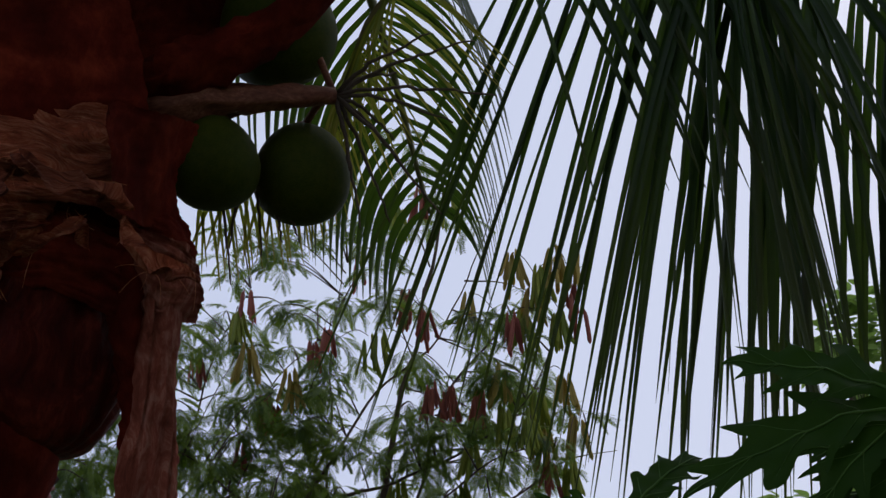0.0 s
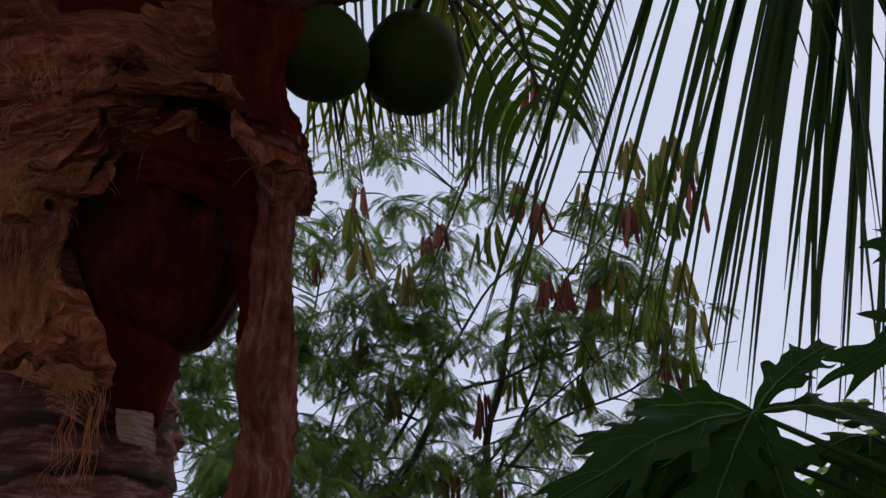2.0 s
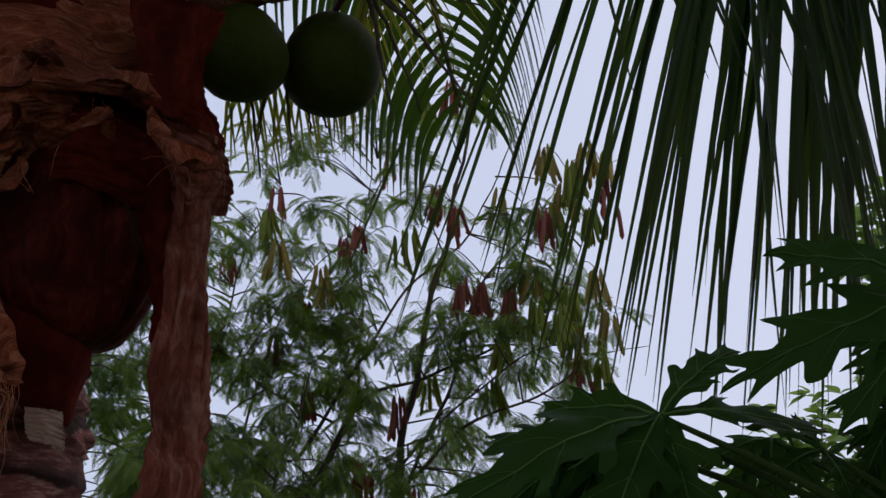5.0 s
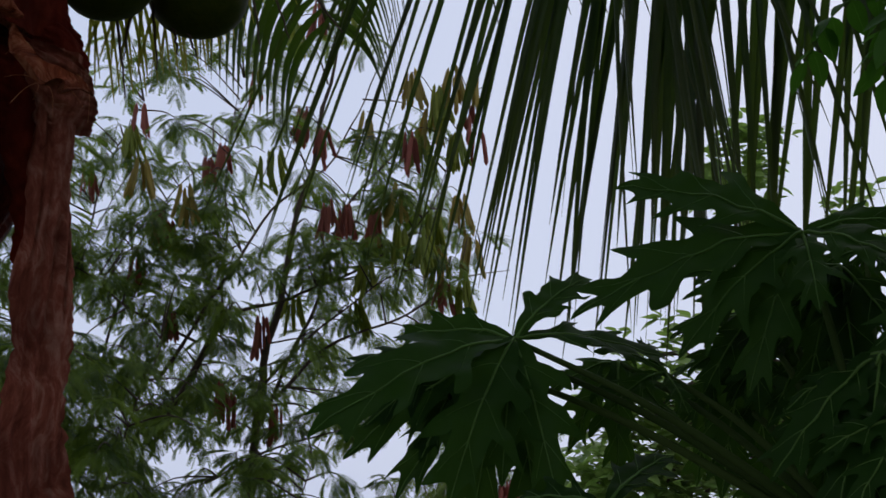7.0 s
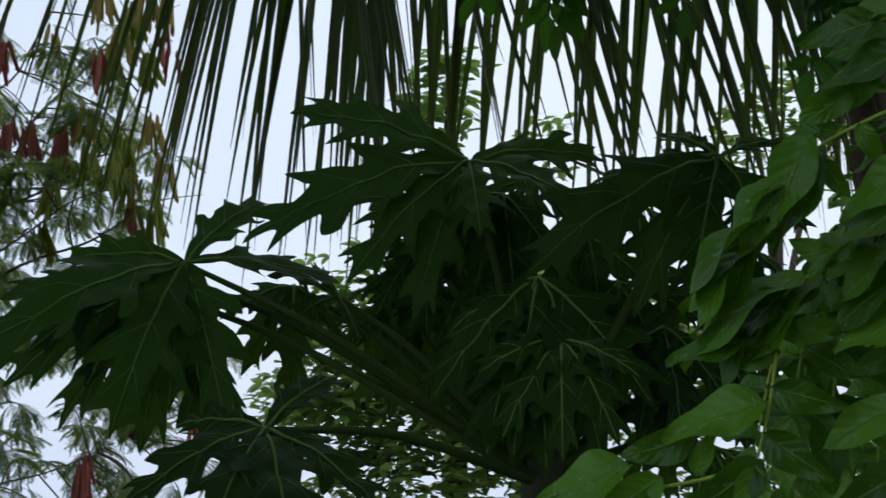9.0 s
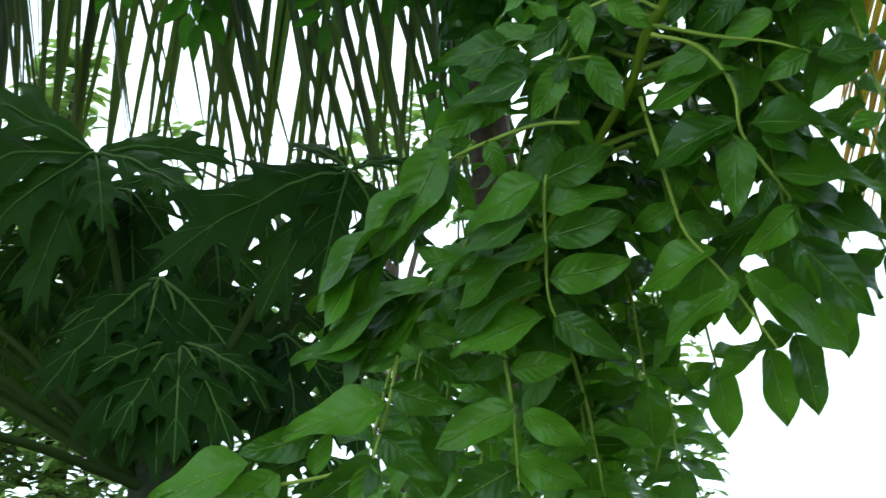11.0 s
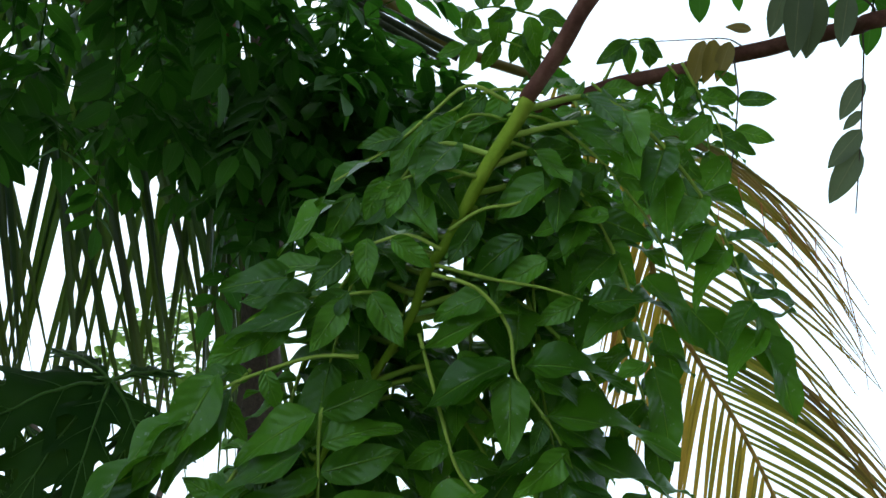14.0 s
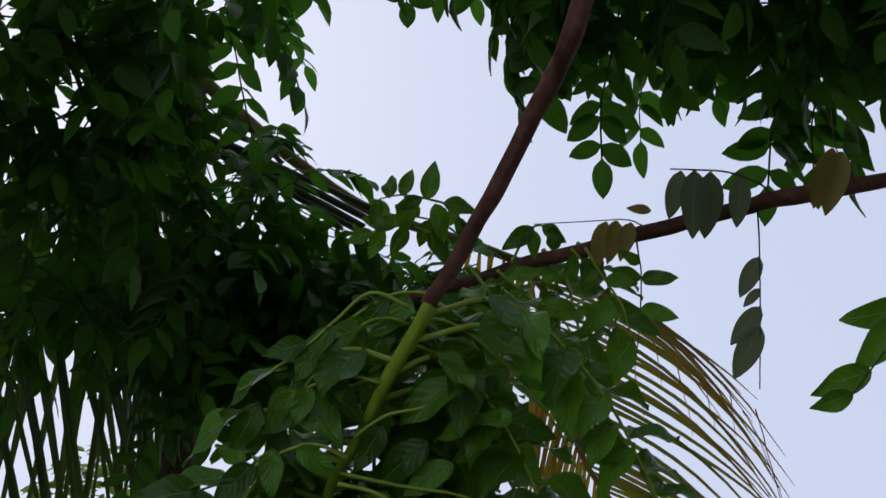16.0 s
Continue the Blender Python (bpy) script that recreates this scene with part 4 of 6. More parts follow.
def papaya_leaf(centre, reaches, rng, bend=0.03):
    """A hand-shaped leaf on its long petiole: reaches go from its centre to the tips of its fingers."""
    c = Vector(centre)
    g, ribs = Geo(), Geo()
    for reach in reaches:
        papaya_lobe(g, ribs, c, Vector(reach), Vector((0.0, -0.72, 0.70)), rng, rng.uniform(0, 20))
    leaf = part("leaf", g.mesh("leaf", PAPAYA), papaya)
    part("vein", ribs.mesh("vein", PAPAYA_VEIN), leaf)
    mid = HUB.lerp(c, 0.55) + Vector((0, 0, bend))
    part("petiole", Geo().tube(spline([HUB, mid, c], 16), [0.0095 - 0.005 * i / 16 for i in range(17)], 8).mesh("petiole", PETIOLE), papaya)


papaya_leaf((-0.107, 2.144, 1.897), ((-0.320, -0.207, -0.178), (-0.228, 0.094, 0.018), (-0.106, -0.168, -0.293), (-0.023, -0.089, -0.255), (0.069, -0.068, -0.284), (0.279, 0.119, -0.036), (0.144, 0.145, 0.132)), rng)
papaya_leaf((0.387, 2.087, 2.054), ((-0.308, 0.055, 0.105), (-0.395, 0.031, -0.131), (-0.221, -0.032, -0.212), (-0.007, -0.135, -0.160), (0.248, -0.006, -0.002), (0.169, -0.125, -0.109), (-0.113, -0.034, -0.278)), rng)
papaya_leaf((0.772, 1.900, 2.014), ((-0.334, 0.013, -0.185), (-0.171, -0.037, -0.263), (-0.089, -0.086, -0.221), (-0.191, 0.122, -0.021), (-0.065, 0.124, 0.068), (0.140, 0.035, 0.032), (0.047, -0.086, -0.171)), rng)
papaya_leaf((0.031, 1.757, 1.605), ((-0.185, -0.114, -0.095), (-0.131, 0.083, 0.011), (-0.077, -0.180, -0.150), (0.034, -0.215, -0.177), (0.152, -0.088, -0.115), (0.108, 0.131, 0.075)), rng)
papaya_leaf((0.495, 2.066, 1.844), ((-0.203, -0.061, -0.205), (-0.123, -0.091, -0.303), (-0.086, -0.133, -0.308), (-0.035, -0.144, -0.332), (0.056, -0.147, -0.319), (0.149, -0.134, -0.230), (-0.161, 0.018, -0.091)), rng)
papaya_leaf((0.494, 2.216, 1.833), ((-0.164, -0.036, -0.140), (-0.124, -0.076, -0.269), (-0.014, -0.113, -0.302), (0.051, -0.127, -0.296), (0.151, -0.134, -0.267), (0.134, -0.042, -0.069)), rng)
papaya_leaf((0.326, 2.417, 1.897), ((-0.141, -0.011, -0.151), (-0.073, -0.064, -0.281), (0.017, -0.075, -0.228), (-0.151, 0.071, -0.041), (0.115, -0.108, -0.203)), rng)
papaya_leaf((0.660, 2.156, 1.843), ((-0.119, -0.032, -0.160), (-0.031, -0.070, -0.224), (0.062, -0.098, -0.219), (0.137, -0.082, -0.093), (-0.133, 0.018, -0.036)), rng)
papaya_leaf((0.457, 2.155, 2.009), ((-0.158, -0.022, -0.164), (-0.083, -0.044, -0.244), (-0.001, -0.077, -0.267), (-0.230, 0.049, -0.073), (0.085, -0.086, -0.179)), rng)
papaya_leaf((0.162, 2.326, 1.851), ((-0.181, -0.052, 0.059), (-0.050, -0.006, 0.064), (-0.104, -0.082, -0.068), (0.034, -0.084, -0.092)), rng)
papaya_leaf((0.709, 2.057, 1.752), ((-0.147, -0.047, -0.095), (-0.079, -0.064, -0.190), (-0.015, -0.103, -0.202), (0.064, -0.111, -0.140)), rng)
papaya_leaf((0.271, 2.500, 1.846), ((-0.104, -0.031, -0.090), (-0.053, -0.056, -0.203), (0.032, -0.081, -0.195), (0.105, -0.049, -0.097)), rng)
papaya_leaf((0.446, 2.287, 1.916), ((-0.148, 0.026, -0.048), (-0.113, -0.011, -0.178), (0.001, -0.072, -0.206), (0.113, -0.054, -0.125)), rng)
papaya_leaf((0.622, 2.201, 1.933), ((-0.131, -0.013, -0.022), (-0.097, -0.024, -0.147), (-0.005, -0.072, -0.173), (0.095, -0.059, -0.113)), rng)
papaya_leaf((0.888, 2.121, 1.897), ((-0.131, 0.006, -0.059), (-0.101, -0.041, -0.185), (-0.011, -0.073, -0.210), (0.090, -0.072, -0.133)), rng)
papaya_leaf((0.880, 2.191, 1.716), ((-0.133, 0.000, -0.038), (-0.105, -0.055, -0.161), (-0.013, -0.088, -0.176), (0.057, -0.116, -0.089)), rng)
papaya_leaf((0.514, 1.999, 1.733), ((-0.149, -0.041, -0.053), (-0.125, -0.089, -0.160), (-0.040, -0.135, -0.198), (0.052, -0.129, -0.176), (0.103, -0.097, -0.073)), rng)
papaya_leaf((0.396, 2.383, 1.942), ((-0.131, 0.014, 0.004), (-0.188, -0.006, -0.086), (-0.118, -0.041, -0.156), (0.006, -0.074, -0.161)), rng)
papaya_leaf((-0.198, 2.322, 1.882), ((-0.239, -0.050, -0.009), (-0.193, -0.077, -0.127), (-0.086, -0.103, -0.192), (0.014, -0.092, -0.194)), rng)
papaya_leaf((0.942, 2.127, 2.023), ((-0.140, 0.010, -0.030), (-0.089, -0.040, -0.131), (0.030, -0.091, -0.121)), rng)
papaya_leaf((0.344, 2.304, 2.017), ((-0.168, 0.012, 0.013), (-0.130, -0.008, -0.096), (-0.020, -0.040, -0.145), (0.095, -0.062, -0.097)), rng)
papaya_leaf((-0.121, 2.307, 1.894), ((-0.309, -0.066, -0.194), (-0.213, -0.093, -0.272), (-0.071, -0.122, -0.318), (0.042, -0.115, -0.310), (-0.275, -0.024, -0.058)), rng)
papaya_leaf((0.082, 2.446, 1.888), ((-0.145, -0.038, -0.066), (-0.105, -0.075, -0.177), (-0.014, -0.118, -0.232), (0.096, -0.083, -0.140)), rng)
papaya_leaf((0.398, 2.449, 1.748), ((-0.137, -0.028, -0.042), (-0.101, -0.074, -0.152), (-0.011, -0.112, -0.187), (0.091, -0.101, -0.117)), rng)
papaya_leaf((0.864, 2.279, 1.865), ((-0.148, 0.003, -0.030), (-0.113, -0.045, -0.142), (-0.015, -0.076, -0.179), (0.084, -0.118, -0.111)), rng)
papaya_leaf((0.338, 2.369, 1.957), ((-0.162, -0.022, -0.041), (-0.110, -0.060, -0.152), (-0.018, -0.112, -0.199), (0.089, -0.091, -0.120)), rng)
papaya_leaf((0.551, 2.354, 2.073), ((-0.131, -0.012, -0.055), (-0.097, 0.007, -0.150), (0.003, 0.016, -0.182), (0.082, -0.084, -0.142)), rng)
papaya_leaf((0.750, 2.313, 2.017), ((-0.118, 0.035, -0.017), (-0.098, -0.003, -0.135), (-0.015, -0.063, -0.176), (0.083, -0.018, -0.104)), rng)
papaya_leaf((0.634, 2.409, 1.953), ((-0.132, -0.025, -0.027), (-0.080, -0.028, -0.139), (0.031, 0.008, -0.159), (0.110, -0.056, -0.099)), rng)
papaya_leaf((0.718, 2.103, 1.626), ((-0.122, 0.010, -0.044), (-0.086, 0.012, -0.142), (-0.023, -0.039, -0.181), (0.059, -0.039, -0.157), (0.114, -0.046, -0.073)), rng)
papaya_leaf((0.832, 2.062, 1.689), ((-0.097, -0.007, -0.036), (-0.083, -0.066, -0.133), (-0.019, -0.077, -0.163), (0.045, -0.098, -0.120)), rng)
papaya_leaf((0.771, 2.032, 1.545), ((-0.090, 0.005, -0.024), (-0.060, -0.042, -0.107), (0.017, -0.042, -0.121), (0.076, -0.050, -0.077)), rng)


# ---- the leafy branch close by, and the canopy above it ----
rng = random.Random(21)
LEAFLETS = [blade(0.080, 0.039, rng, rows=14, fold=0.30, droop=0.26, tip=0.04, wave=0.13, blunt=0.74, round_=0.82).mesh("leaflet", GLIR) for _ in range(14)]
OLD_LEAFLETS = [blade(0.07, 0.031, rng, fold=0.3).mesh("leaflet", GLIR_OLD) for _ in range(4)]
PALE_LEAFLETS = [blade(0.075, 0.033, rng, fold=0.2, droop=0.05).mesh("leaflet", GLIR_PALE) for _ in range(4)]


def pinnate(tree, pts, pairs, scale, face, rng, meshes=None, sag=0.25, ends=True, label="", start=0.22):
    """A compound leaf: a curved green rachis with leaflets in pairs."""
    meshes = meshes or LEAFLETS
    path = spline(pts, 24)
    ob = part("leaf", Geo().tube(path, [0.0030 - 0.0018 * i / 24 for i in range(25)], 6).mesh("leaf", STALK), tree, label)
    face = Vector(face).normalized()
    for k in range(pairs):
        s = start + (0.97 - start) * k / max(pairs - 1, 1)
        i = min(int(s * 24), 23)
        p = path[i].lerp(path[i + 1], s * 24 - i)
        d = (path[i + 1] - path[i]).normalized()
        side = d.cross(face).normalized()
        for sg in (-1, 1):
            if rng.random() < 0.04:
                continue
            way = side * sg + d * rng.uniform(0.02, 0.30) + DOWN * sag * rng.uniform(-0.2, 1.2)
            nrm = face + side * sg * rng.uniform(0.0, 0.45) + Vector((rng.uniform(-1, 1), rng.uniform(-1, 1), rng.uniform(-1, 1))) * 0.30
            sc = scale * rng.uniform(0.86, 1.12) * (0.8 + 0.2 * math.sin(math.pi * s))
            part("leaflet", rng.choice(meshes), ob, "", frame_of(p + d * 0.004 * sg, way, nrm, sc))
    if ends:
        part("leaflet", rng.choice(meshes), ob, "", frame_of(path[24], (path[24] - path[22]).normalized() + DOWN * 0.2, face, scale * 1.1))
    return ob


FORK = Vector((0.658, 0.718, 2.030))
low = spline([FORK, (0.648, 0.734, 2.002), (0.635, 0.755, 1.968), (0.633, 0.795, 1.928), (0.627, 0.822, 1.902), (0.627, 0.847, 1.867), (0.613, 0.874, 1.828), (0.592, 0.896, 1.785), (0.578, 0.911, 1.752), (0.557, 0.930, 1.699), (0.542, 0.942, 1.662)], 40)
tree = thing("gliricidia_tree", (2.15, 0.25, 0), "leafy tree branch close by with drooping compound green leaves", "tree")
part("young_stem", Geo().tube(list(reversed(low)), [0.0022 + 0.0046 * (i / 40) ** 1.3 for i in range(41)], 12, 1, 0.22).mesh("young_stem", GREENSTEM), tree, "smooth yellow-green young stem")
up = spline([FORK, (0.667, 0.701, 2.056), (0.675, 0.674, 2.090), (0.681, 0.654, 2.112), (0.683, 0.627, 2.137), (0.683, 0.597, 2.166), (0.681, 0.563, 2.188), (0.667, 0.512, 2.220), (0.78, 0.50, 2.45), (0.90, 0.34, 2.70), (1.4, 0.25, 3.1), (2.0, 0.5, 3.5)], 60)
up = [p + Vector((noise.noise(p * 9), noise.noise(p * 9 + Vector((4, 0, 0))), noise.noise(p * 9 + Vector((0, 4, 0))))) * 0.004 for p in up]
part("limb", Geo().tube(up, [0.0062 + 0.004 * (i / 60) for i in range(61)], 14, 1, 0.3).mesh("limb", LIMB), tree, "rough reddish brown limb")
right = spline([(0.908, 1.159, 2.227), (0.956, 1.116, 2.236), (0.992, 1.081, 2.245), (1.026, 1.043, 2.256), (1.058, 1.005, 2.267), (1.104, 0.952, 2.273), (1.138, 0.907, 2.282), (1.170, 0.862, 2.288), (1.200, 0.817, 2.293), (1.225, 0.778, 2.295), (1.252, 0.734, 2.297), (1.62, 0.66, 2.40), (1.85, 0.75, 2.4)], 48)
part("limb", Geo().tube(right, [0.0036 + 0.0044 * min(1.0, i / 14) + 0.003 * i / 48 for i in range(49)], 12, 1, 0.22).mesh("limb", LIMB), tree, "reddish brown side limb")
part("trunk", Geo().tube(spline([(2.15, 0.25, 0), (2.1, 0.3, 1.2), (2.0, 0.35, 2.3), (2.0, 0.5, 3.5)], 24), [0.07 - 0.03 * i / 24 for i in range(25)], 14, 1, 0.2).mesh("trunk", LIMB), tree)
part("limb", Geo().tube(spline([(2.05, 0.32, 1.8), (2.0, 0.55, 2.2), (1.85, 0.75, 2.4)], 8), 0.015, 10, 1, 0.16).mesh("limb", LIMB), tree)
FACE = (-0.36, -0.52, 0.78)
FRONT = Vector((-0.55, -0.80, -0.22)).normalized()


def spread_leaf(stalk, leaflets, meshes=LEAFLETS, span=0.079):
    """A compound leaf with each leaflet from its base to its tip; the last number tells how far it is turned open."""
    ob = part("leaf", Geo().tube(spline(stalk, 24), [0.0019 - 0.0009 * i / 24 for i in range(25)], 6).mesh("leaf", STALK), tree)
    for a, b, wide in leaflets:
        a, b = Vector(a), Vector(b)
        perp = (b - a).cross(FRONT).normalized()
        perp = perp if perp.z > 0 else -perp
        nrm = FRONT * wide + perp * math.sqrt(max(0.0, 1 - wide * wide)) + Vector((rng.uniform(-1, 1), rng.uniform(-1, 1), rng.uniform(-1, 1))) * 0.12
        part("leaflet", rng.choice(meshes), ob, "", frame_of(a, b - a, nrm, (b - a).length / span))


spread_leaf(((0.563, 0.827, 1.823), (0.534, 0.845, 1.823), (0.500, 0.866, 1.811), (0.473, 0.883, 1.797), (0.447, 0.900, 1.773), (0.422, 0.917, 1.732)), (
    ((0.467, 0.882, 1.808), (0.431, 0.894, 1.739), 0.97), ((0.450, 0.896, 1.777), (0.397, 0.924, 1.747), 0.58), ((0.445, 0.900, 1.767), (0.412, 0.908, 1.720), 1.00), ((0.438, 0.906, 1.752), (0.357, 0.938, 1.697), 0.46), ((0.475, 0.878, 1.809), (0.443, 0.904, 1.800), 0.78), ((0.499, 0.865, 1.812), (0.510, 0.861, 1.779), 1.00), ((0.428, 0.913, 1.732), (0.367, 0.937, 1.667), 0.59)))
spread_leaf(((0.559, 0.828, 1.797), (0.543, 0.841, 1.786), (0.539, 0.846, 1.768), (0.542, 0.852, 1.728), (0.545, 0.856, 1.688), (0.551, 0.854, 1.666)), (
    ((0.535, 0.845, 1.777), (0.476, 0.876, 1.746), 0.89), ((0.538, 0.848, 1.754), (0.455, 0.891, 1.708), 0.46), ((0.540, 0.851, 1.730), (0.472, 0.886, 1.682), 0.59), ((0.539, 0.856, 1.699), (0.461, 0.892, 1.674), 0.60), ((0.542, 0.857, 1.670), (0.471, 0.889, 1.646), 0.61), ((0.539, 0.843, 1.778), (0.586, 0.810, 1.800), 1.00), ((0.541, 0.847, 1.753), (0.590, 0.812, 1.780), 0.77), ((0.543, 0.849, 1.732), (0.594, 0.812, 1.747), 1.00), ((0.545, 0.852, 1.699), (0.599, 0.815, 1.709), 1.00), ((0.550, 0.853, 1.669), (0.583, 0.816, 1.634), 1.00)))
spread_leaf(((0.515, 0.881, 1.714), (0.487, 0.896, 1.708), (0.459, 0.910, 1.695), (0.441, 0.920, 1.675), (0.422, 0.930, 1.644)), (
    ((0.462, 0.906, 1.702), (0.360, 0.944, 1.655), 0.45), ((0.471, 0.903, 1.691), (0.407, 0.928, 1.651), 0.60), ((0.447, 0.915, 1.688), (0.383, 0.934, 1.636), 0.63), ((0.486, 0.894, 1.709), (0.453, 0.909, 1.729), 1.00), ((0.439, 0.919, 1.677), (0.454, 0.905, 1.644), 1.00), ((0.427, 0.926, 1.656), (0.358, 0.946, 1.642), 0.56)))
spread_leaf(((0.643, 0.726, 2.028), (0.614, 0.741, 2.041), (0.595, 0.766, 2.021), (0.577, 0.790, 1.999), (0.558, 0.810, 1.983), (0.539, 0.828, 1.968)), (
    ((0.567, 0.801, 1.987), (0.521, 0.841, 1.962), 0.52), ((0.593, 0.769, 2.014), (0.570, 0.798, 1.974), 0.85), ((0.572, 0.805, 1.971), (0.561, 0.816, 1.935), 1.00), ((0.555, 0.821, 1.958), (0.537, 0.837, 1.917), 1.00), ((0.549, 0.827, 1.954), (0.499, 0.868, 1.926), 0.45), ((0.579, 0.785, 2.003), (0.549, 0.809, 1.996), 0.98)))
spread_leaf(((0.630, 0.754, 1.968), (0.609, 0.767, 1.974), (0.586, 0.784, 1.969), (0.571, 0.799, 1.959)), (
    ((0.577, 0.792, 1.963), (0.559, 0.810, 1.951), 1.00), ((0.591, 0.780, 1.969), (0.623, 0.764, 1.939), 0.88), ((0.583, 0.787, 1.967), (0.572, 0.800, 1.935), 1.00)))
spread_leaf(((0.610, 0.777, 1.908), (0.586, 0.789, 1.919), (0.560, 0.808, 1.911), (0.535, 0.830, 1.895), (0.513, 0.845, 1.886)), (
    ((0.513, 0.844, 1.886), (0.459, 0.872, 1.877), 0.93), ((0.547, 0.818, 1.905), (0.519, 0.834, 1.873), 1.00), ((0.557, 0.807, 1.916), (0.555, 0.804, 1.875), 1.00), ((0.531, 0.831, 1.895), (0.493, 0.861, 1.896), 0.71), ((0.574, 0.796, 1.916), (0.602, 0.779, 1.893), 1.00), ((0.542, 0.822, 1.902), (0.524, 0.838, 1.925), 0.83)))
spread_leaf(((0.590, 0.805, 1.855), (0.573, 0.810, 1.873), (0.546, 0.828, 1.871), (0.527, 0.842, 1.862), (0.502, 0.862, 1.839)), (
    ((0.550, 0.822, 1.874), (0.517, 0.840, 1.845), 1.00), ((0.530, 0.838, 1.863), (0.466, 0.876, 1.837), 0.64), ((0.497, 0.863, 1.838), (0.460, 0.881, 1.815), 1.00), ((0.566, 0.813, 1.873), (0.586, 0.798, 1.829), 1.00), ((0.549, 0.825, 1.868), (0.525, 0.837, 1.825), 1.00), ((0.512, 0.852, 1.850), (0.490, 0.864, 1.822), 1.00)))
spread_leaf(((0.622, 0.783, 1.928), (0.641, 0.762, 1.944), (0.665, 0.740, 1.949), (0.686, 0.713, 1.967)), (
    ((0.685, 0.712, 1.968), (0.644, 0.753, 1.939), 0.87), ((0.670, 0.746, 1.921), (0.636, 0.778, 1.890), 0.96), ((0.689, 0.738, 1.903), (0.656, 0.767, 1.881), 0.97), ((0.721, 0.696, 1.936), (0.673, 0.743, 1.929), 0.56), ((0.720, 0.706, 1.916), (0.682, 0.743, 1.911), 0.60), ((0.639, 0.766, 1.935), (0.623, 0.785, 1.899), 1.00)))
spread_leaf(((0.603, 0.781, 1.887), (0.634, 0.762, 1.875), (0.659, 0.754, 1.844), (0.668, 0.758, 1.808), (0.688, 0.750, 1.776), (0.701, 0.744, 1.754), (0.714, 0.739, 1.717)), (
    ((0.663, 0.758, 1.817), (0.601, 0.803, 1.792), 0.66), ((0.662, 0.761, 1.809), (0.619, 0.791, 1.789), 0.66), ((0.664, 0.760, 1.806), (0.655, 0.752, 1.743), 1.00), ((0.671, 0.752, 1.814), (0.737, 0.692, 1.820), 0.51), ((0.680, 0.747, 1.804), (0.729, 0.725, 1.789), 0.73), ((0.688, 0.748, 1.775), (0.775, 0.680, 1.767), 0.32), ((0.692, 0.746, 1.769), (0.754, 0.716, 1.747), 0.65), ((0.700, 0.744, 1.750), (0.786, 0.685, 1.711), 0.32), ((0.701, 0.744, 1.742), (0.765, 0.722, 1.704), 0.67)))
spread_leaf(((0.688, 0.750, 1.776), (0.701, 0.744, 1.754), (0.714, 0.739, 1.717)), (
    ((0.688, 0.748, 1.771), (0.675, 0.749, 1.743), 1.00), ((0.705, 0.740, 1.748), (0.671, 0.758, 1.709), 1.00), ((0.706, 0.744, 1.721), (0.742, 0.707, 1.660), 1.00), ((0.731, 0.723, 1.708), (0.771, 0.720, 1.677), 0.73), ((0.713, 0.738, 1.720), (0.754, 0.735, 1.648), 0.86)))
spread_leaf(((0.613, 0.814, 1.846), (0.637, 0.816, 1.777), (0.651, 0.814, 1.736), (0.675, 0.801, 1.703), (0.695, 0.789, 1.667), (0.709, 0.779, 1.640)), (
    ((0.670, 0.800, 1.722), (0.614, 0.845, 1.699), 0.60), ((0.685, 0.792, 1.692), (0.631, 0.837, 1.662), 0.61), ((0.664, 0.806, 1.713), (0.663, 0.828, 1.647), 1.00), ((0.691, 0.787, 1.701), (0.745, 0.766, 1.649), 0.86), ((0.705, 0.777, 1.685), (0.766, 0.752, 1.637), 0.81), ((0.641, 0.815, 1.758), (0.617, 0.846, 1.737), 1.00), ((0.645, 0.814, 1.749), (0.687, 0.800, 1.732), 1.00)))
spread_leaf(((0.662, 0.750, 2.030), (0.690, 0.729, 2.024), (0.725, 0.714, 1.996), (0.753, 0.704, 1.964), (0.776, 0.697, 1.930), (0.796, 0.695, 1.888)), (
    ((0.780, 0.695, 1.923), (0.847, 0.647, 1.893), 0.52), ((0.775, 0.712, 1.895), (0.824, 0.686, 1.835), 0.72), ((0.805, 0.692, 1.867), (0.852, 0.671, 1.817), 1.00), ((0.789, 0.713, 1.857), (0.813, 0.718, 1.805), 1.00), ((0.773, 0.720, 1.881), (0.753, 0.761, 1.851), 1.00), ((0.733, 0.709, 1.986), (0.715, 0.740, 1.962), 1.00), ((0.742, 0.706, 1.977), (0.774, 0.679, 1.970), 1.00), ((0.759, 0.700, 1.956), (0.802, 0.668, 1.957), 0.77)))
spread_leaf(((0.611, 0.789, 1.898), (0.652, 0.763, 1.886), (0.686, 0.739, 1.878), (0.711, 0.721, 1.867)), (
    ((0.708, 0.722, 1.867), (0.680, 0.745, 1.848), 1.00), ((0.649, 0.767, 1.875), (0.614, 0.797, 1.857), 0.83), ((0.673, 0.754, 1.859), (0.596, 0.816, 1.849), 0.45), ((0.714, 0.718, 1.863), (0.753, 0.688, 1.875), 0.86), ((0.637, 0.792, 1.829), (0.668, 0.787, 1.804), 1.00)))
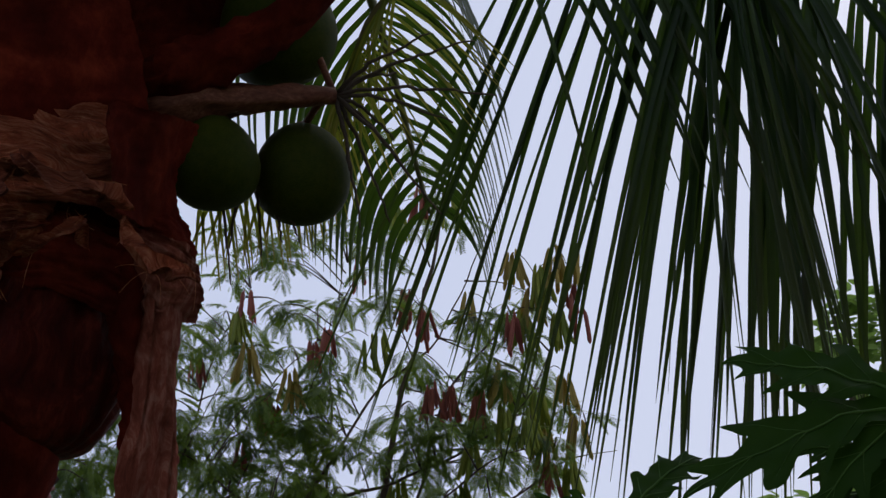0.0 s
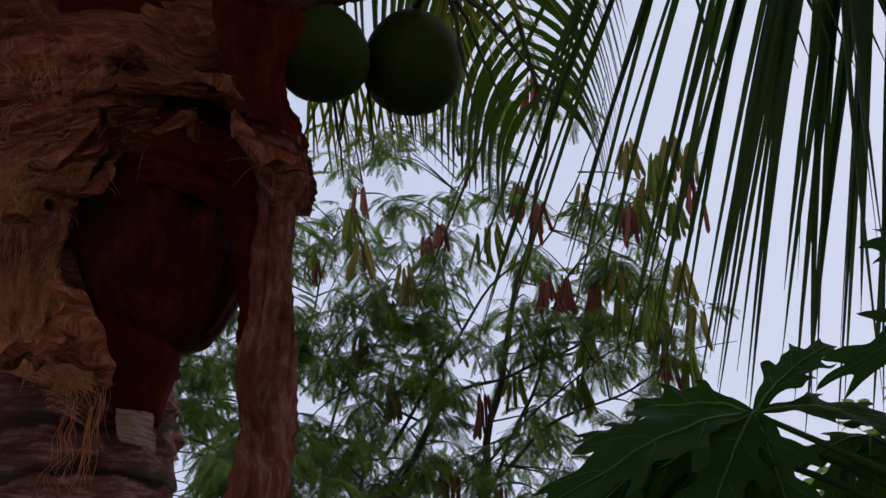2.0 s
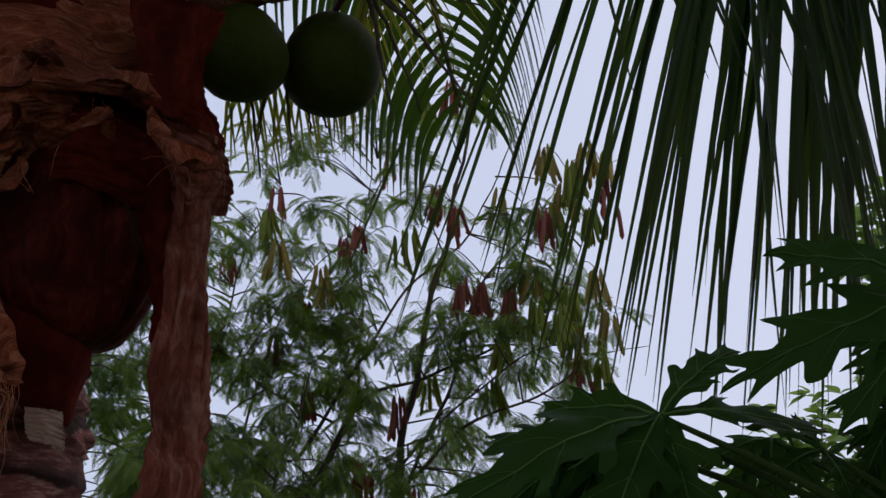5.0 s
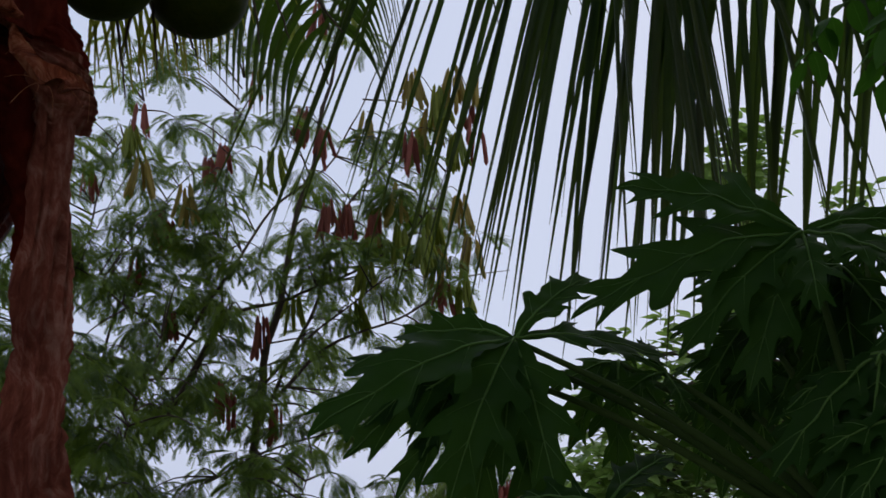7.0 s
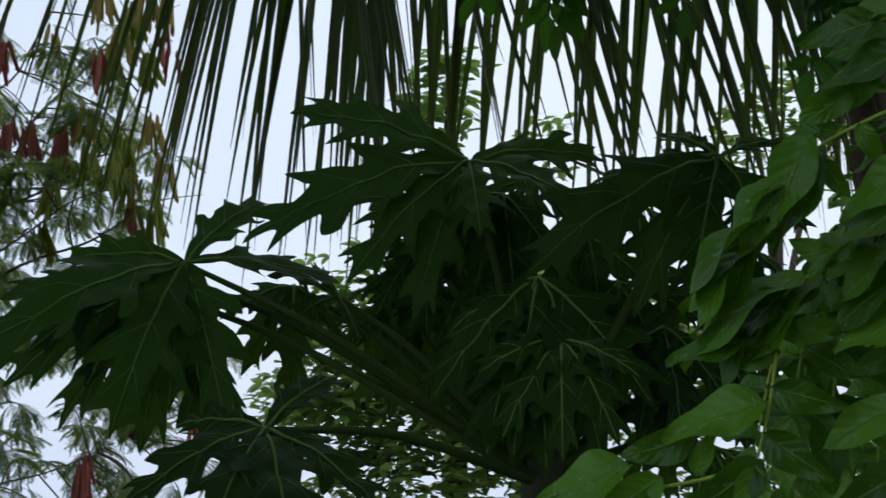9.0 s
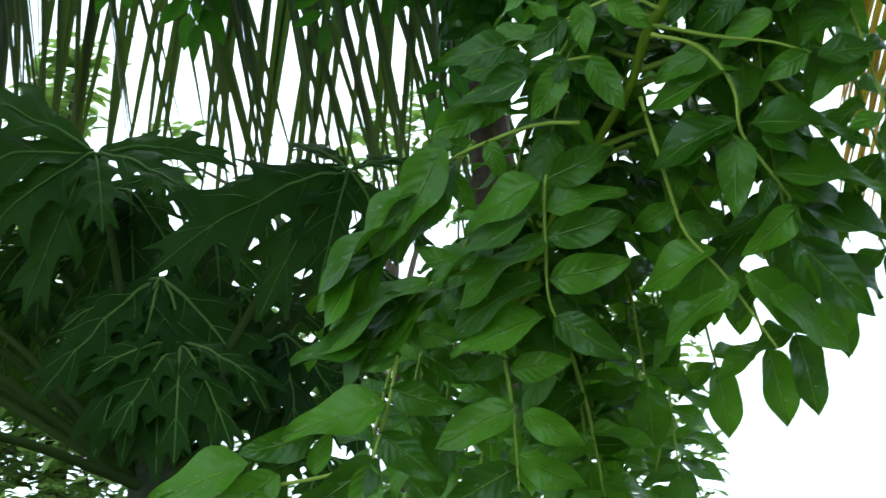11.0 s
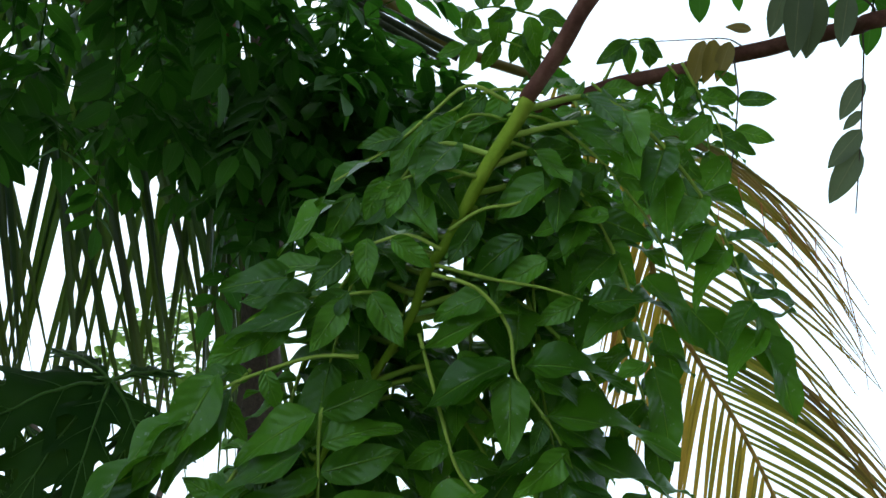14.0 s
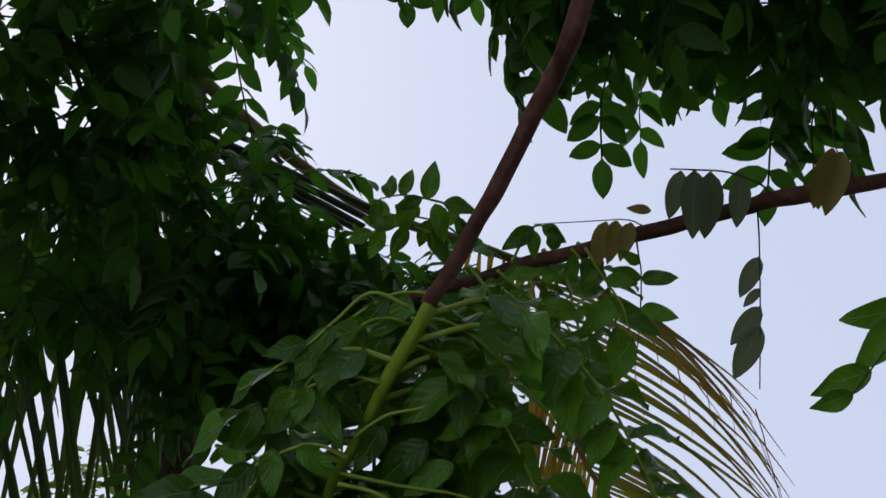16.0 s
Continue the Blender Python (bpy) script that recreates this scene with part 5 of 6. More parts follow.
spread_leaf(((0.476, 0.901, 1.697), (0.446, 0.918, 1.659), (0.435, 0.925, 1.607), (0.420, 0.930, 1.555), (0.403, 0.935, 1.513)), (
    ((0.432, 0.925, 1.603), (0.350, 0.944, 1.584), 0.81), ((0.443, 0.919, 1.642), (0.392, 0.941, 1.642), 0.99), ((0.476, 0.900, 1.699), (0.392, 0.933, 1.643), 0.68), ((0.426, 0.927, 1.559), (0.370, 0.932, 1.519), 1.00), ((0.435, 0.923, 1.615), (0.481, 0.894, 1.595), 1.00), ((0.427, 0.927, 1.580), (0.464, 0.896, 1.541), 1.00), ((0.449, 0.916, 1.659), (0.491, 0.898, 1.656), 1.00), ((0.419, 0.929, 1.555), (0.406, 0.921, 1.500), 1.00)))
spread_leaf(((0.421, 0.934, 1.555), (0.373, 0.951, 1.544), (0.321, 0.966, 1.538), (0.278, 0.977, 1.535)), (
    ((0.379, 0.948, 1.579), (0.322, 0.960, 1.563), 1.00), ((0.331, 0.963, 1.559), (0.251, 0.976, 1.535), 0.77), ((0.352, 0.956, 1.549), (0.296, 0.960, 1.515), 1.00), ((0.392, 0.942, 1.535), (0.346, 0.945, 1.500), 1.00), ((0.377, 0.948, 1.549), (0.394, 0.952, 1.583), 1.00), ((0.282, 0.974, 1.535), (0.245, 0.975, 1.511), 1.00), ((0.326, 0.964, 1.537), (0.352, 0.948, 1.514), 1.00)))
spread_leaf(((0.525, 0.901, 1.656), (0.533, 0.899, 1.594), (0.535, 0.896, 1.529)), (
    ((0.533, 0.897, 1.599), (0.471, 0.921, 1.569), 0.88), ((0.533, 0.896, 1.550), (0.474, 0.917, 1.516), 1.00), ((0.540, 0.893, 1.594), (0.578, 0.865, 1.565), 1.00), ((0.536, 0.895, 1.560), (0.575, 0.865, 1.528), 1.00), ((0.528, 0.899, 1.638), (0.497, 0.917, 1.622), 1.00), ((0.531, 0.898, 1.629), (0.576, 0.874, 1.635), 1.00), ((0.535, 0.894, 1.530), (0.508, 0.894, 1.488), 1.00)))
spread_leaf(((0.496, 0.882, 1.815), (0.474, 0.900, 1.783), (0.445, 0.920, 1.745), (0.413, 0.936, 1.726)), (
    ((0.484, 0.890, 1.801), (0.434, 0.916, 1.723), 0.79), ((0.435, 0.924, 1.734), (0.370, 0.947, 1.697), 0.70), ((0.465, 0.905, 1.774), (0.416, 0.929, 1.759), 0.81), ((0.496, 0.883, 1.808), (0.467, 0.896, 1.817), 1.00), ((0.437, 0.922, 1.741), (0.395, 0.937, 1.671), 0.86), ((0.480, 0.894, 1.790), (0.494, 0.888, 1.757), 1.00)))
spread_leaf(((0.562, 0.860, 1.882), (0.540, 0.874, 1.878), (0.514, 0.891, 1.868), (0.491, 0.908, 1.850)), (
    ((0.543, 0.869, 1.883), (0.490, 0.898, 1.884), 0.93), ((0.533, 0.881, 1.861), (0.491, 0.908, 1.850), 1.00), ((0.517, 0.886, 1.871), (0.505, 0.897, 1.833), 1.00), ((0.561, 0.858, 1.882), (0.542, 0.874, 1.845), 1.00), ((0.494, 0.905, 1.848), (0.473, 0.917, 1.817), 1.00), ((0.576, 0.849, 1.883), (0.593, 0.852, 1.849), 1.00)))
spread_leaf(((0.691, 0.736, 2.053), (0.656, 0.763, 2.056), (0.628, 0.794, 2.037), (0.608, 0.818, 2.018)), (
    ((0.607, 0.817, 2.017), (0.586, 0.838, 2.005), 1.00), ((0.621, 0.800, 2.030), (0.590, 0.843, 1.986), 0.58), ((0.635, 0.786, 2.039), (0.621, 0.811, 1.992), 1.00), ((0.651, 0.766, 2.053), (0.638, 0.790, 2.030), 1.00), ((0.663, 0.756, 2.055), (0.660, 0.773, 2.013), 1.00), ((0.612, 0.815, 2.013), (0.605, 0.828, 1.969), 1.00)))
spread_leaf(((0.673, 0.752, 2.024), (0.650, 0.766, 2.033), (0.632, 0.782, 2.027), (0.615, 0.811, 1.992)), (
    ((0.631, 0.781, 2.027), (0.604, 0.810, 2.010), 0.90), ((0.620, 0.800, 2.004), (0.587, 0.831, 1.968), 0.83), ((0.650, 0.765, 2.030), (0.639, 0.786, 1.989), 1.00), ((0.619, 0.807, 1.991), (0.573, 0.844, 1.945), 0.77), ((0.623, 0.806, 1.987), (0.621, 0.814, 1.944), 1.00)))
spread_leaf(((0.653, 0.765, 1.980), (0.631, 0.784, 1.977), (0.603, 0.810, 1.961), (0.570, 0.840, 1.939)), (
    ((0.602, 0.808, 1.965), (0.547, 0.847, 1.934), 0.65), ((0.623, 0.789, 1.975), (0.609, 0.804, 1.931), 1.00), ((0.578, 0.833, 1.941), (0.530, 0.861, 1.921), 0.80), ((0.582, 0.830, 1.941), (0.574, 0.835, 1.897), 1.00), ((0.634, 0.779, 1.977), (0.652, 0.775, 1.929), 1.00)))
spread_leaf(((0.664, 0.753, 2.008), (0.693, 0.737, 1.993), (0.720, 0.727, 1.965), (0.740, 0.725, 1.927)), (
    ((0.694, 0.738, 1.984), (0.661, 0.771, 1.943), 1.00), ((0.706, 0.732, 1.977), (0.747, 0.707, 1.953), 0.92), ((0.720, 0.727, 1.959), (0.691, 0.757, 1.919), 0.95), ((0.729, 0.725, 1.945), (0.772, 0.696, 1.924), 1.00), ((0.740, 0.724, 1.927), (0.722, 0.745, 1.882), 1.00), ((0.735, 0.726, 1.931), (0.762, 0.710, 1.887), 1.00), ((0.680, 0.742, 2.000), (0.710, 0.718, 2.000), 1.00)))
spread_leaf(((0.904, 0.898, 2.183), (0.932, 0.886, 2.156), (0.964, 0.868, 2.130), (0.994, 0.862, 2.080)), (
    ((0.929, 0.882, 2.157), (0.895, 0.914, 2.112), 1.00), ((0.946, 0.874, 2.141), (0.986, 0.847, 2.127), 1.00), ((0.962, 0.867, 2.125), (0.928, 0.899, 2.080), 1.00), ((0.974, 0.863, 2.110), (1.012, 0.844, 2.078), 1.00), ((0.989, 0.860, 2.085), (0.956, 0.890, 2.037), 1.00), ((0.992, 0.859, 2.079), (1.006, 0.849, 2.014), 1.00), ((0.912, 0.889, 2.173), (0.941, 0.865, 2.178), 1.00)))
spread_leaf(((1.010, 0.861, 2.221), (1.027, 0.859, 2.194), (1.052, 0.854, 2.156), (1.067, 0.857, 2.118)), (
    ((1.024, 0.857, 2.193), (1.016, 0.877, 2.184), 1.00), ((1.044, 0.854, 2.161), (1.013, 0.883, 2.123), 1.00), ((1.056, 0.851, 2.141), (1.088, 0.831, 2.120), 1.00), ((1.065, 0.854, 2.117), (1.036, 0.888, 2.061), 1.00), ((1.031, 0.855, 2.183), (1.060, 0.831, 2.177), 1.00)))
spread_leaf(((0.926, 0.959, 2.245), (0.898, 0.960, 2.282), (0.875, 0.973, 2.294), (0.847, 0.991, 2.300), (0.828, 1.008, 2.297)), (
    ((0.870, 0.972, 2.292), (0.869, 0.951, 2.334), 1.00), ((0.845, 0.988, 2.298), (0.851, 0.970, 2.328), 1.00), ((0.886, 0.961, 2.287), (0.923, 0.940, 2.280), 1.00), ((0.866, 0.975, 2.293), (0.844, 1.001, 2.287), 1.00), ((0.879, 0.968, 2.287), (0.902, 0.979, 2.246), 1.00), ((0.851, 0.986, 2.294), (0.867, 1.014, 2.260), 1.00), ((0.835, 0.997, 2.296), (0.841, 1.002, 2.335), 0.93), ((0.826, 1.005, 2.295), (0.828, 1.025, 2.269), 1.00), ((0.903, 0.957, 2.271), (0.920, 0.964, 2.245), 1.00)))
spread_leaf(((0.946, 0.918, 2.208), (0.950, 0.900, 2.231), (0.956, 0.886, 2.244), (0.970, 0.873, 2.243)), (
    ((0.954, 0.884, 2.241), (0.934, 0.920, 2.223), 1.00), ((0.960, 0.877, 2.242), (0.988, 0.866, 2.225), 1.00), ((0.952, 0.887, 2.240), (0.966, 0.898, 2.209), 1.00), ((0.968, 0.871, 2.240), (0.995, 0.893, 2.221), 1.00)))
spread_leaf(((1.005, 0.879, 2.225), (1.017, 0.875, 2.212), (1.026, 0.871, 2.202)), (
    ((1.014, 0.872, 2.212), (1.040, 0.866, 2.185), 1.00), ((1.006, 0.877, 2.217), (1.014, 0.894, 2.186), 1.00), ((1.021, 0.870, 2.204), (1.030, 0.883, 2.175), 1.00)))
spread_leaf(((0.949, 0.994, 2.249), (0.919, 1.009, 2.270), (0.883, 1.029, 2.284), (0.852, 1.056, 2.280)), (
    ((0.916, 1.006, 2.268), (0.902, 1.007, 2.295), 1.00), ((0.904, 1.012, 2.274), (0.936, 1.012, 2.238), 1.00), ((0.887, 1.022, 2.281), (0.866, 1.027, 2.309), 1.00), ((0.881, 1.026, 2.281), (0.875, 1.054, 2.251), 1.00), ((0.866, 1.039, 2.280), (0.836, 1.056, 2.298), 1.00), ((0.860, 1.044, 2.280), (0.854, 1.071, 2.249), 1.00), ((0.850, 1.053, 2.278), (0.827, 1.080, 2.268), 1.00), ((0.928, 1.000, 2.261), (0.957, 0.981, 2.260), 1.00)))
spread_leaf(((0.969, 1.010, 2.267), (0.939, 1.020, 2.294), (0.909, 1.038, 2.306), (0.880, 1.058, 2.310)), (
    ((0.936, 1.018, 2.293), (0.946, 0.999, 2.318), 1.00), ((0.918, 1.028, 2.300), (0.917, 1.052, 2.271), 1.00), ((0.907, 1.035, 2.304), (0.889, 1.038, 2.331), 1.00), ((0.890, 1.047, 2.307), (0.874, 1.073, 2.292), 1.00), ((0.878, 1.055, 2.309), (0.853, 1.066, 2.330), 1.00), ((0.927, 1.023, 2.296), (0.946, 1.033, 2.263), 1.00)))
for k in range(46):
    p = low[1 + int(0.84 * k)]
    a = rng.uniform(-0.6, 2.2)
    out = Vector((math.cos(a), math.sin(a), 0)) * rng.uniform(0.06, 0.13)
    pinnate(tree, (p, p + out * 0.7 + Vector((0, 0, 0.015)), p + out * 1.4 + Vector((0, 0, -0.06)), p + out * 1.8 + Vector((0, 0, -0.16))), 6, 0.85, FACE, rng)

# leaves on the side limb, each leaflet from its base to its tip
def placed_leaf(stalk, radius, leaflets, meshes, span, label=""):
    ob = part("leaf", Geo().tube(spline(stalk, 20), [radius * (1 - 0.4 * i / 20) for i in range(21)], 6).mesh("leaf", TWIG), tree, label)
    for a, b in leaflets:
        a, b = Vector(a), Vector(b)
        nrm = Vector((-0.6 + rng.uniform(-0.3, 0.3), -0.75, rng.uniform(-0.4, 0.1)))
        part("leaflet", rng.choice(meshes), ob, "", frame_of(a, b - a, nrm, (b - a).length / span))


placed_leaf(((1.237, 0.754, 2.299), (1.190, 0.736, 2.298), (1.151, 0.749, 2.308), (1.127, 0.775, 2.316), (1.106, 0.799, 2.322)), 0.0016, (
    ((1.115, 0.790, 2.318), (1.119, 0.822, 2.268)), ((1.125, 0.778, 2.316), (1.131, 0.799, 2.237)), ((1.137, 0.765, 2.312), (1.166, 0.809, 2.248)), ((1.168, 0.745, 2.306), (1.173, 0.766, 2.248))), PALE_LEAFLETS, 0.075, "fading grey-green hanging leaflets")
placed_leaf(((1.230, 0.773, 2.289), (1.206, 0.762, 2.235), (1.210, 0.781, 2.148), (1.223, 0.808, 2.068)), 0.0012, (
    ((1.210, 0.768, 2.219), (1.198, 0.797, 2.175)), ((1.211, 0.775, 2.181), (1.203, 0.798, 2.164)), ((1.208, 0.777, 2.158), (1.188, 0.813, 2.118)), ((1.211, 0.784, 2.137), (1.203, 0.828, 2.082))), PALE_LEAFLETS, 0.075, "few grey-green leaflets on a bare hanging stalk")
placed_leaf(((1.134, 0.889, 2.281), (1.130, 0.885, 2.249), (1.125, 0.881, 2.216), (1.134, 0.902, 2.159), (1.138, 0.920, 2.115)), 0.0012, (
    ((1.125, 0.883, 2.213), (1.093, 0.897, 2.227)), ((1.126, 0.882, 2.213), (1.147, 0.844, 2.208)), ((1.132, 0.888, 2.238), (1.102, 0.888, 2.247)), ((1.132, 0.894, 2.180), (1.157, 0.860, 2.163)), ((1.133, 0.897, 2.172), (1.101, 0.912, 2.186))), LEAFLETS, 0.078)
placed_leaf(((1.139, 0.879, 2.287), (1.111, 0.880, 2.289), (1.083, 0.909, 2.292), (1.042, 0.973, 2.303)), 0.0011, (
    ((1.094, 0.899, 2.290), (1.090, 0.923, 2.236)), ((1.102, 0.889, 2.289), (1.090, 0.897, 2.233)), ((1.115, 0.877, 2.285), (1.103, 0.892, 2.238)), ((1.129, 0.855, 2.295), (1.106, 0.874, 2.303))), OLD_LEAFLETS, 0.07, "yellow-brown withered leaflets")
placed_leaf(((1.296, 0.676, 2.301), (1.243, 0.649, 2.301), (1.216, 0.644, 2.312), (1.200, 0.631, 2.354)), 0.0011, (
    ((1.214, 0.647, 2.312), (1.222, 0.688, 2.251)), ((1.221, 0.641, 2.307), (1.215, 0.673, 2.238))), OLD_LEAFLETS, 0.07, "yellow-brown withered leaflets")
placed_leaf(((1.269, 0.552, 2.169), (1.172, 0.553, 2.089), (1.117, 0.578, 2.028), (1.075, 0.602, 1.979)), 0.0014, (
    ((1.136, 0.554, 2.067), (1.091, 0.602, 2.059)), ((1.128, 0.559, 2.055), (1.097, 0.602, 2.011)), ((1.097, 0.588, 2.006), (1.056, 0.627, 1.986)), ((1.076, 0.598, 1.983), (1.057, 0.635, 1.970)), ((1.120, 0.563, 2.043), (1.132, 0.554, 1.988))), LEAFLETS, 0.078)
for pts, pairs, sc in (
    (((1.047, 1.023, 2.276), (1.053, 1.001, 2.245), (1.055, 0.995, 2.190), (1.061, 0.999, 2.134)), 5, 0.75),
    (((1.088, 1.007, 2.292), (1.102, 0.985, 2.249), (1.106, 0.978, 2.186), (1.122, 0.971, 2.135)), 5, 0.75),
    (((1.125, 0.981, 2.301), (1.152, 0.970, 2.270), (1.161, 0.966, 2.231), (1.166, 0.967, 2.186)), 5, 0.75),
    (((0.994, 1.046, 2.262), (0.995, 1.010, 2.206), (0.989, 0.999, 2.143), (0.988, 0.994, 2.085)), 5, 0.75),
    (((0.930, 1.050, 2.207), (0.953, 1.007, 2.160), (0.944, 0.984, 2.089), (0.943, 0.979, 2.022)), 5, 0.75),
):
    pinnate(tree, pts, pairs, sc, FACE, rng)

# its lower leaves
for pts in (
    ((0.720, 1.413, 1.682), (0.699, 1.392, 1.639), (0.687, 1.377, 1.551)),
    ((0.831, 1.512, 1.712), (0.787, 1.504, 1.667), (0.764, 1.496, 1.572)),
    ((0.921, 1.463, 1.686), (0.890, 1.449, 1.641), (0.884, 1.431, 1.546)),
    ((0.947, 1.459, 1.677), (0.919, 1.444, 1.632), (0.917, 1.422, 1.537)),
    ((0.999, 1.384, 1.695), (0.974, 1.368, 1.651), (0.935, 1.372, 1.561)),
    ((0.974, 1.300, 1.654), (0.955, 1.278, 1.613), (0.949, 1.257, 1.527)),
    ((0.738, 1.416, 1.599), (0.728, 1.388, 1.558), (0.688, 1.381, 1.473)),
    ((0.755, 1.307, 1.597), (0.707, 1.299, 1.560), (0.688, 1.282, 1.479)),
):
    pinnate(tree, pts, 5, 0.8, FACE, rng)
for pts in (
    ((0.885, 1.415, 1.615), (0.843, 1.405, 1.574), (0.836, 1.383, 1.484)),
    ((0.908, 1.386, 1.617), (0.883, 1.367, 1.575), (0.888, 1.338, 1.486)),
    ((1.011, 1.417, 1.590), (1.007, 1.382, 1.546), (0.970, 1.379, 1.456)),
    ((1.061, 1.421, 1.591), (1.052, 1.391, 1.547), (1.011, 1.390, 1.456)),
    ((0.793, 1.535, 1.562), (0.769, 1.513, 1.519), (0.726, 1.504, 1.428)),
    ((0.843, 1.562, 1.531), (0.785, 1.556, 1.488), (0.817, 1.509, 1.393)),
    ((0.812, 1.343, 1.562), (0.798, 1.315, 1.522), (0.789, 1.291, 1.441)),
    ((0.807, 1.258, 1.543), (0.789, 1.233, 1.507), (0.746, 1.228, 1.431)),
):
    pinnate(tree, pts, 5, 0.8, FACE, rng)

# canopy: compound leaves along boughs, above and behind
rng = random.Random(77)
crown = thing("shade_tree", (2.7, 0.7, 0), "leafy shade tree with a dense dark green crown, extended unseen overhead for shade", "tree")


def compound(rng, pairs=6, scale=1.0, fine=6):
    g, pts = Geo(), spline([(0, 0, 0), (0.10, 0, 0.015), (0.20, 0.01, -0.01), (0.28, 0.0, -0.07)], 12)
    g.tube(pts, 0.0018, 4)
    src = [blade(0.078, 0.038, rng, rows=fine) for _ in range(3)]
    for k in range(pairs):
        s = 0.2 + 0.78 * k / (pairs - 1)
        i = min(int(s * 12), 11)
        p, d = pts[i], (pts[i + 1] - pts[i]).normalized()
        for sg in (-1, 1):
            b = rng.choice(src)
            m = frame_of(p, Vector((0, sg, 0)) + d * rng.uniform(0.3, 0.6) + DOWN * rng.uniform(0.1, 0.7), UP + Vector((rng.uniform(-0.4, 0.4), rng.uniform(-0.4, 0.4), 0)), scale * rng.uniform(0.85, 1.15))
            g.add(b.v, b.f, b.uv, m)
    b = rng.choice(src)
    g.add(b.v, b.f, b.uv, frame_of(pts[12], (pts[12] - pts[11]), UP, scale))
    return g


COMPOUND = [compound(rng).mesh("leaf", CANOPY) for _ in range(8)]
boughs = []
for pts in (
    ((2.7, 0.7, 0), (2.72, 0.75, 1.4), (2.6, 0.9, 2.8), (2.4, 1.1, 3.8)),
    ((2.5, 1.0, 3.4), (1.8, 1.7, 4.1), (1.2, 2.2, 4.1), (0.775, 1.831, 3.474), (0.724, 1.878, 2.951), (0.671, 2.025, 2.737)),
    ((2.6, 0.9, 2.9), (2.2, 1.3, 3.4), (1.742, 0.873, 2.926), (1.510, 0.991, 3.111), (1.199, 1.204, 3.363)),
    ((1.2, 2.2, 4.1), (0.826, 1.800, 3.333), (1.050, 2.107, 2.758), (0.917, 2.135, 2.570)),
    # the next two boughs carry the added overhead leaves, above the view
    ((2.4, 1.1, 3.8), (1.6, 0.9, 4.2), (0.6, 1.0, 4.3), (-0.6, 1.4, 4.3)),
    ((1.8, 1.7, 4.1), (0.9, 2.2, 4.3), (-0.2, 2.6, 4.4), (-1.0, 2.8, 4.4)),
    ((2.6, 0.9, 2.9), (1.822, 0.718, 2.725), (1.736, 0.802, 2.800), (1.685, 0.854, 2.835), (1.625, 0.889, 2.888)),
):
    b = spline(pts, 24)
    boughs.append(b)
    r0 = 0.09 if len(boughs) == 1 else 0.022
    part("bough", Geo().tube(b, [r0 * (1 - 0.7 * i / 24) for i in range(25)], 10, 1, 0.2).mesh("bough", LIMB), crown)


roof = Geo()
src = [compound(rng, fine=4) for _ in range(4)]


def leafy(corner, right_, low_, deep, count, keep, hang=0.5):
    """Compound leaves spread over a slanting sheet of the crown; keep says where in it (0 to 1 each way) they grow."""
    o, a, b = Vector(corner), Vector(right_) - Vector(corner), Vector(low_) - Vector(corner)
    n = a.cross(b).normalized()
    made = 0
    while made < count:
        x, y = rng.random(), rng.random()
        if not keep(x, y):
            continue
        made += 1
        p = o + a * x + b * y + n * rng.uniform(-deep, deep)
        t = rng.uniform(0, 6.28)
        way = Vector((math.cos(t), math.sin(t), rng.uniform(-1.1, 0.2) * hang * 2))
        m = frame_of(p, way, UP + Vector((rng.uniform(-0.5, 0.5), rng.uniform(-0.5, 0.5), 0)), rng.uniform(0.62, 0.9))
        if made % 2:
            part("leaf", rng.choice(COMPOUND), crown, "", m)
        else:
            g = rng.choice(src)
            roof.add(g.v, g.f, g.uv, m)


leafy((0.801, 1.728, 2.377), (1.019, 1.613, 2.385), (0.845, 1.804, 2.117), 0.10, 8, lambda x, y: y < 0.35, 0.5)
leafy((0.890, 1.099, 2.913), (1.464, 0.516, 2.780), (1.041, 1.335, 2.502), 0.16, 125, lambda x, y: x > 0.08 and y < (0.16 if x < 0.245 else 0.26 if x < 0.30 else 0.40 if x < 0.48 else 0.47), 0.8)
leafy((0.362, 1.434, 2.888), (0.913, 1.129, 2.946), (0.477, 1.662, 2.500), 0.14, 84, lambda x, y: x < (0.66 if y < 0.54 else 0.56 if y < 0.78 else 0.46), 0.6)
leafy((0.537, 1.936, 2.721), (1.160, 1.633, 2.766), (0.617, 2.066, 2.380), 0.20, 84, lambda x, y: x > 0.27 and (x > 0.62 or y < 0.5), 0.5)
leafy((1.009, 1.908, 2.667), (1.508, 1.573, 2.656), (1.052, 1.978, 2.471), 0.15, 96, lambda x, y: y > 0.25 * x + 0.10, 0.4)
leafy((1.023, 1.762, 2.691), (1.369, 1.413, 2.635), (1.088, 1.868, 2.399), 0.10, 46, lambda x, y: y > 0.98 * x + 0.22, 0.4)
leafy((0.718, 1.351, 2.756), (0.789, 1.310, 2.760), (0.757, 1.418, 2.640), 0.05, 12, lambda x, y: True, 0.4)
leafy((1.433, 0.982, 2.846), (1.557, 0.837, 2.810), (1.467, 1.027, 2.764), 0.06, 10, lambda x, y: True, 0.6)
leafy((0.475, 1.748, 2.456), (0.651, 1.683, 2.479), (0.502, 1.800, 2.326), 0.10, 14, lambda x, y: True, 0.4)
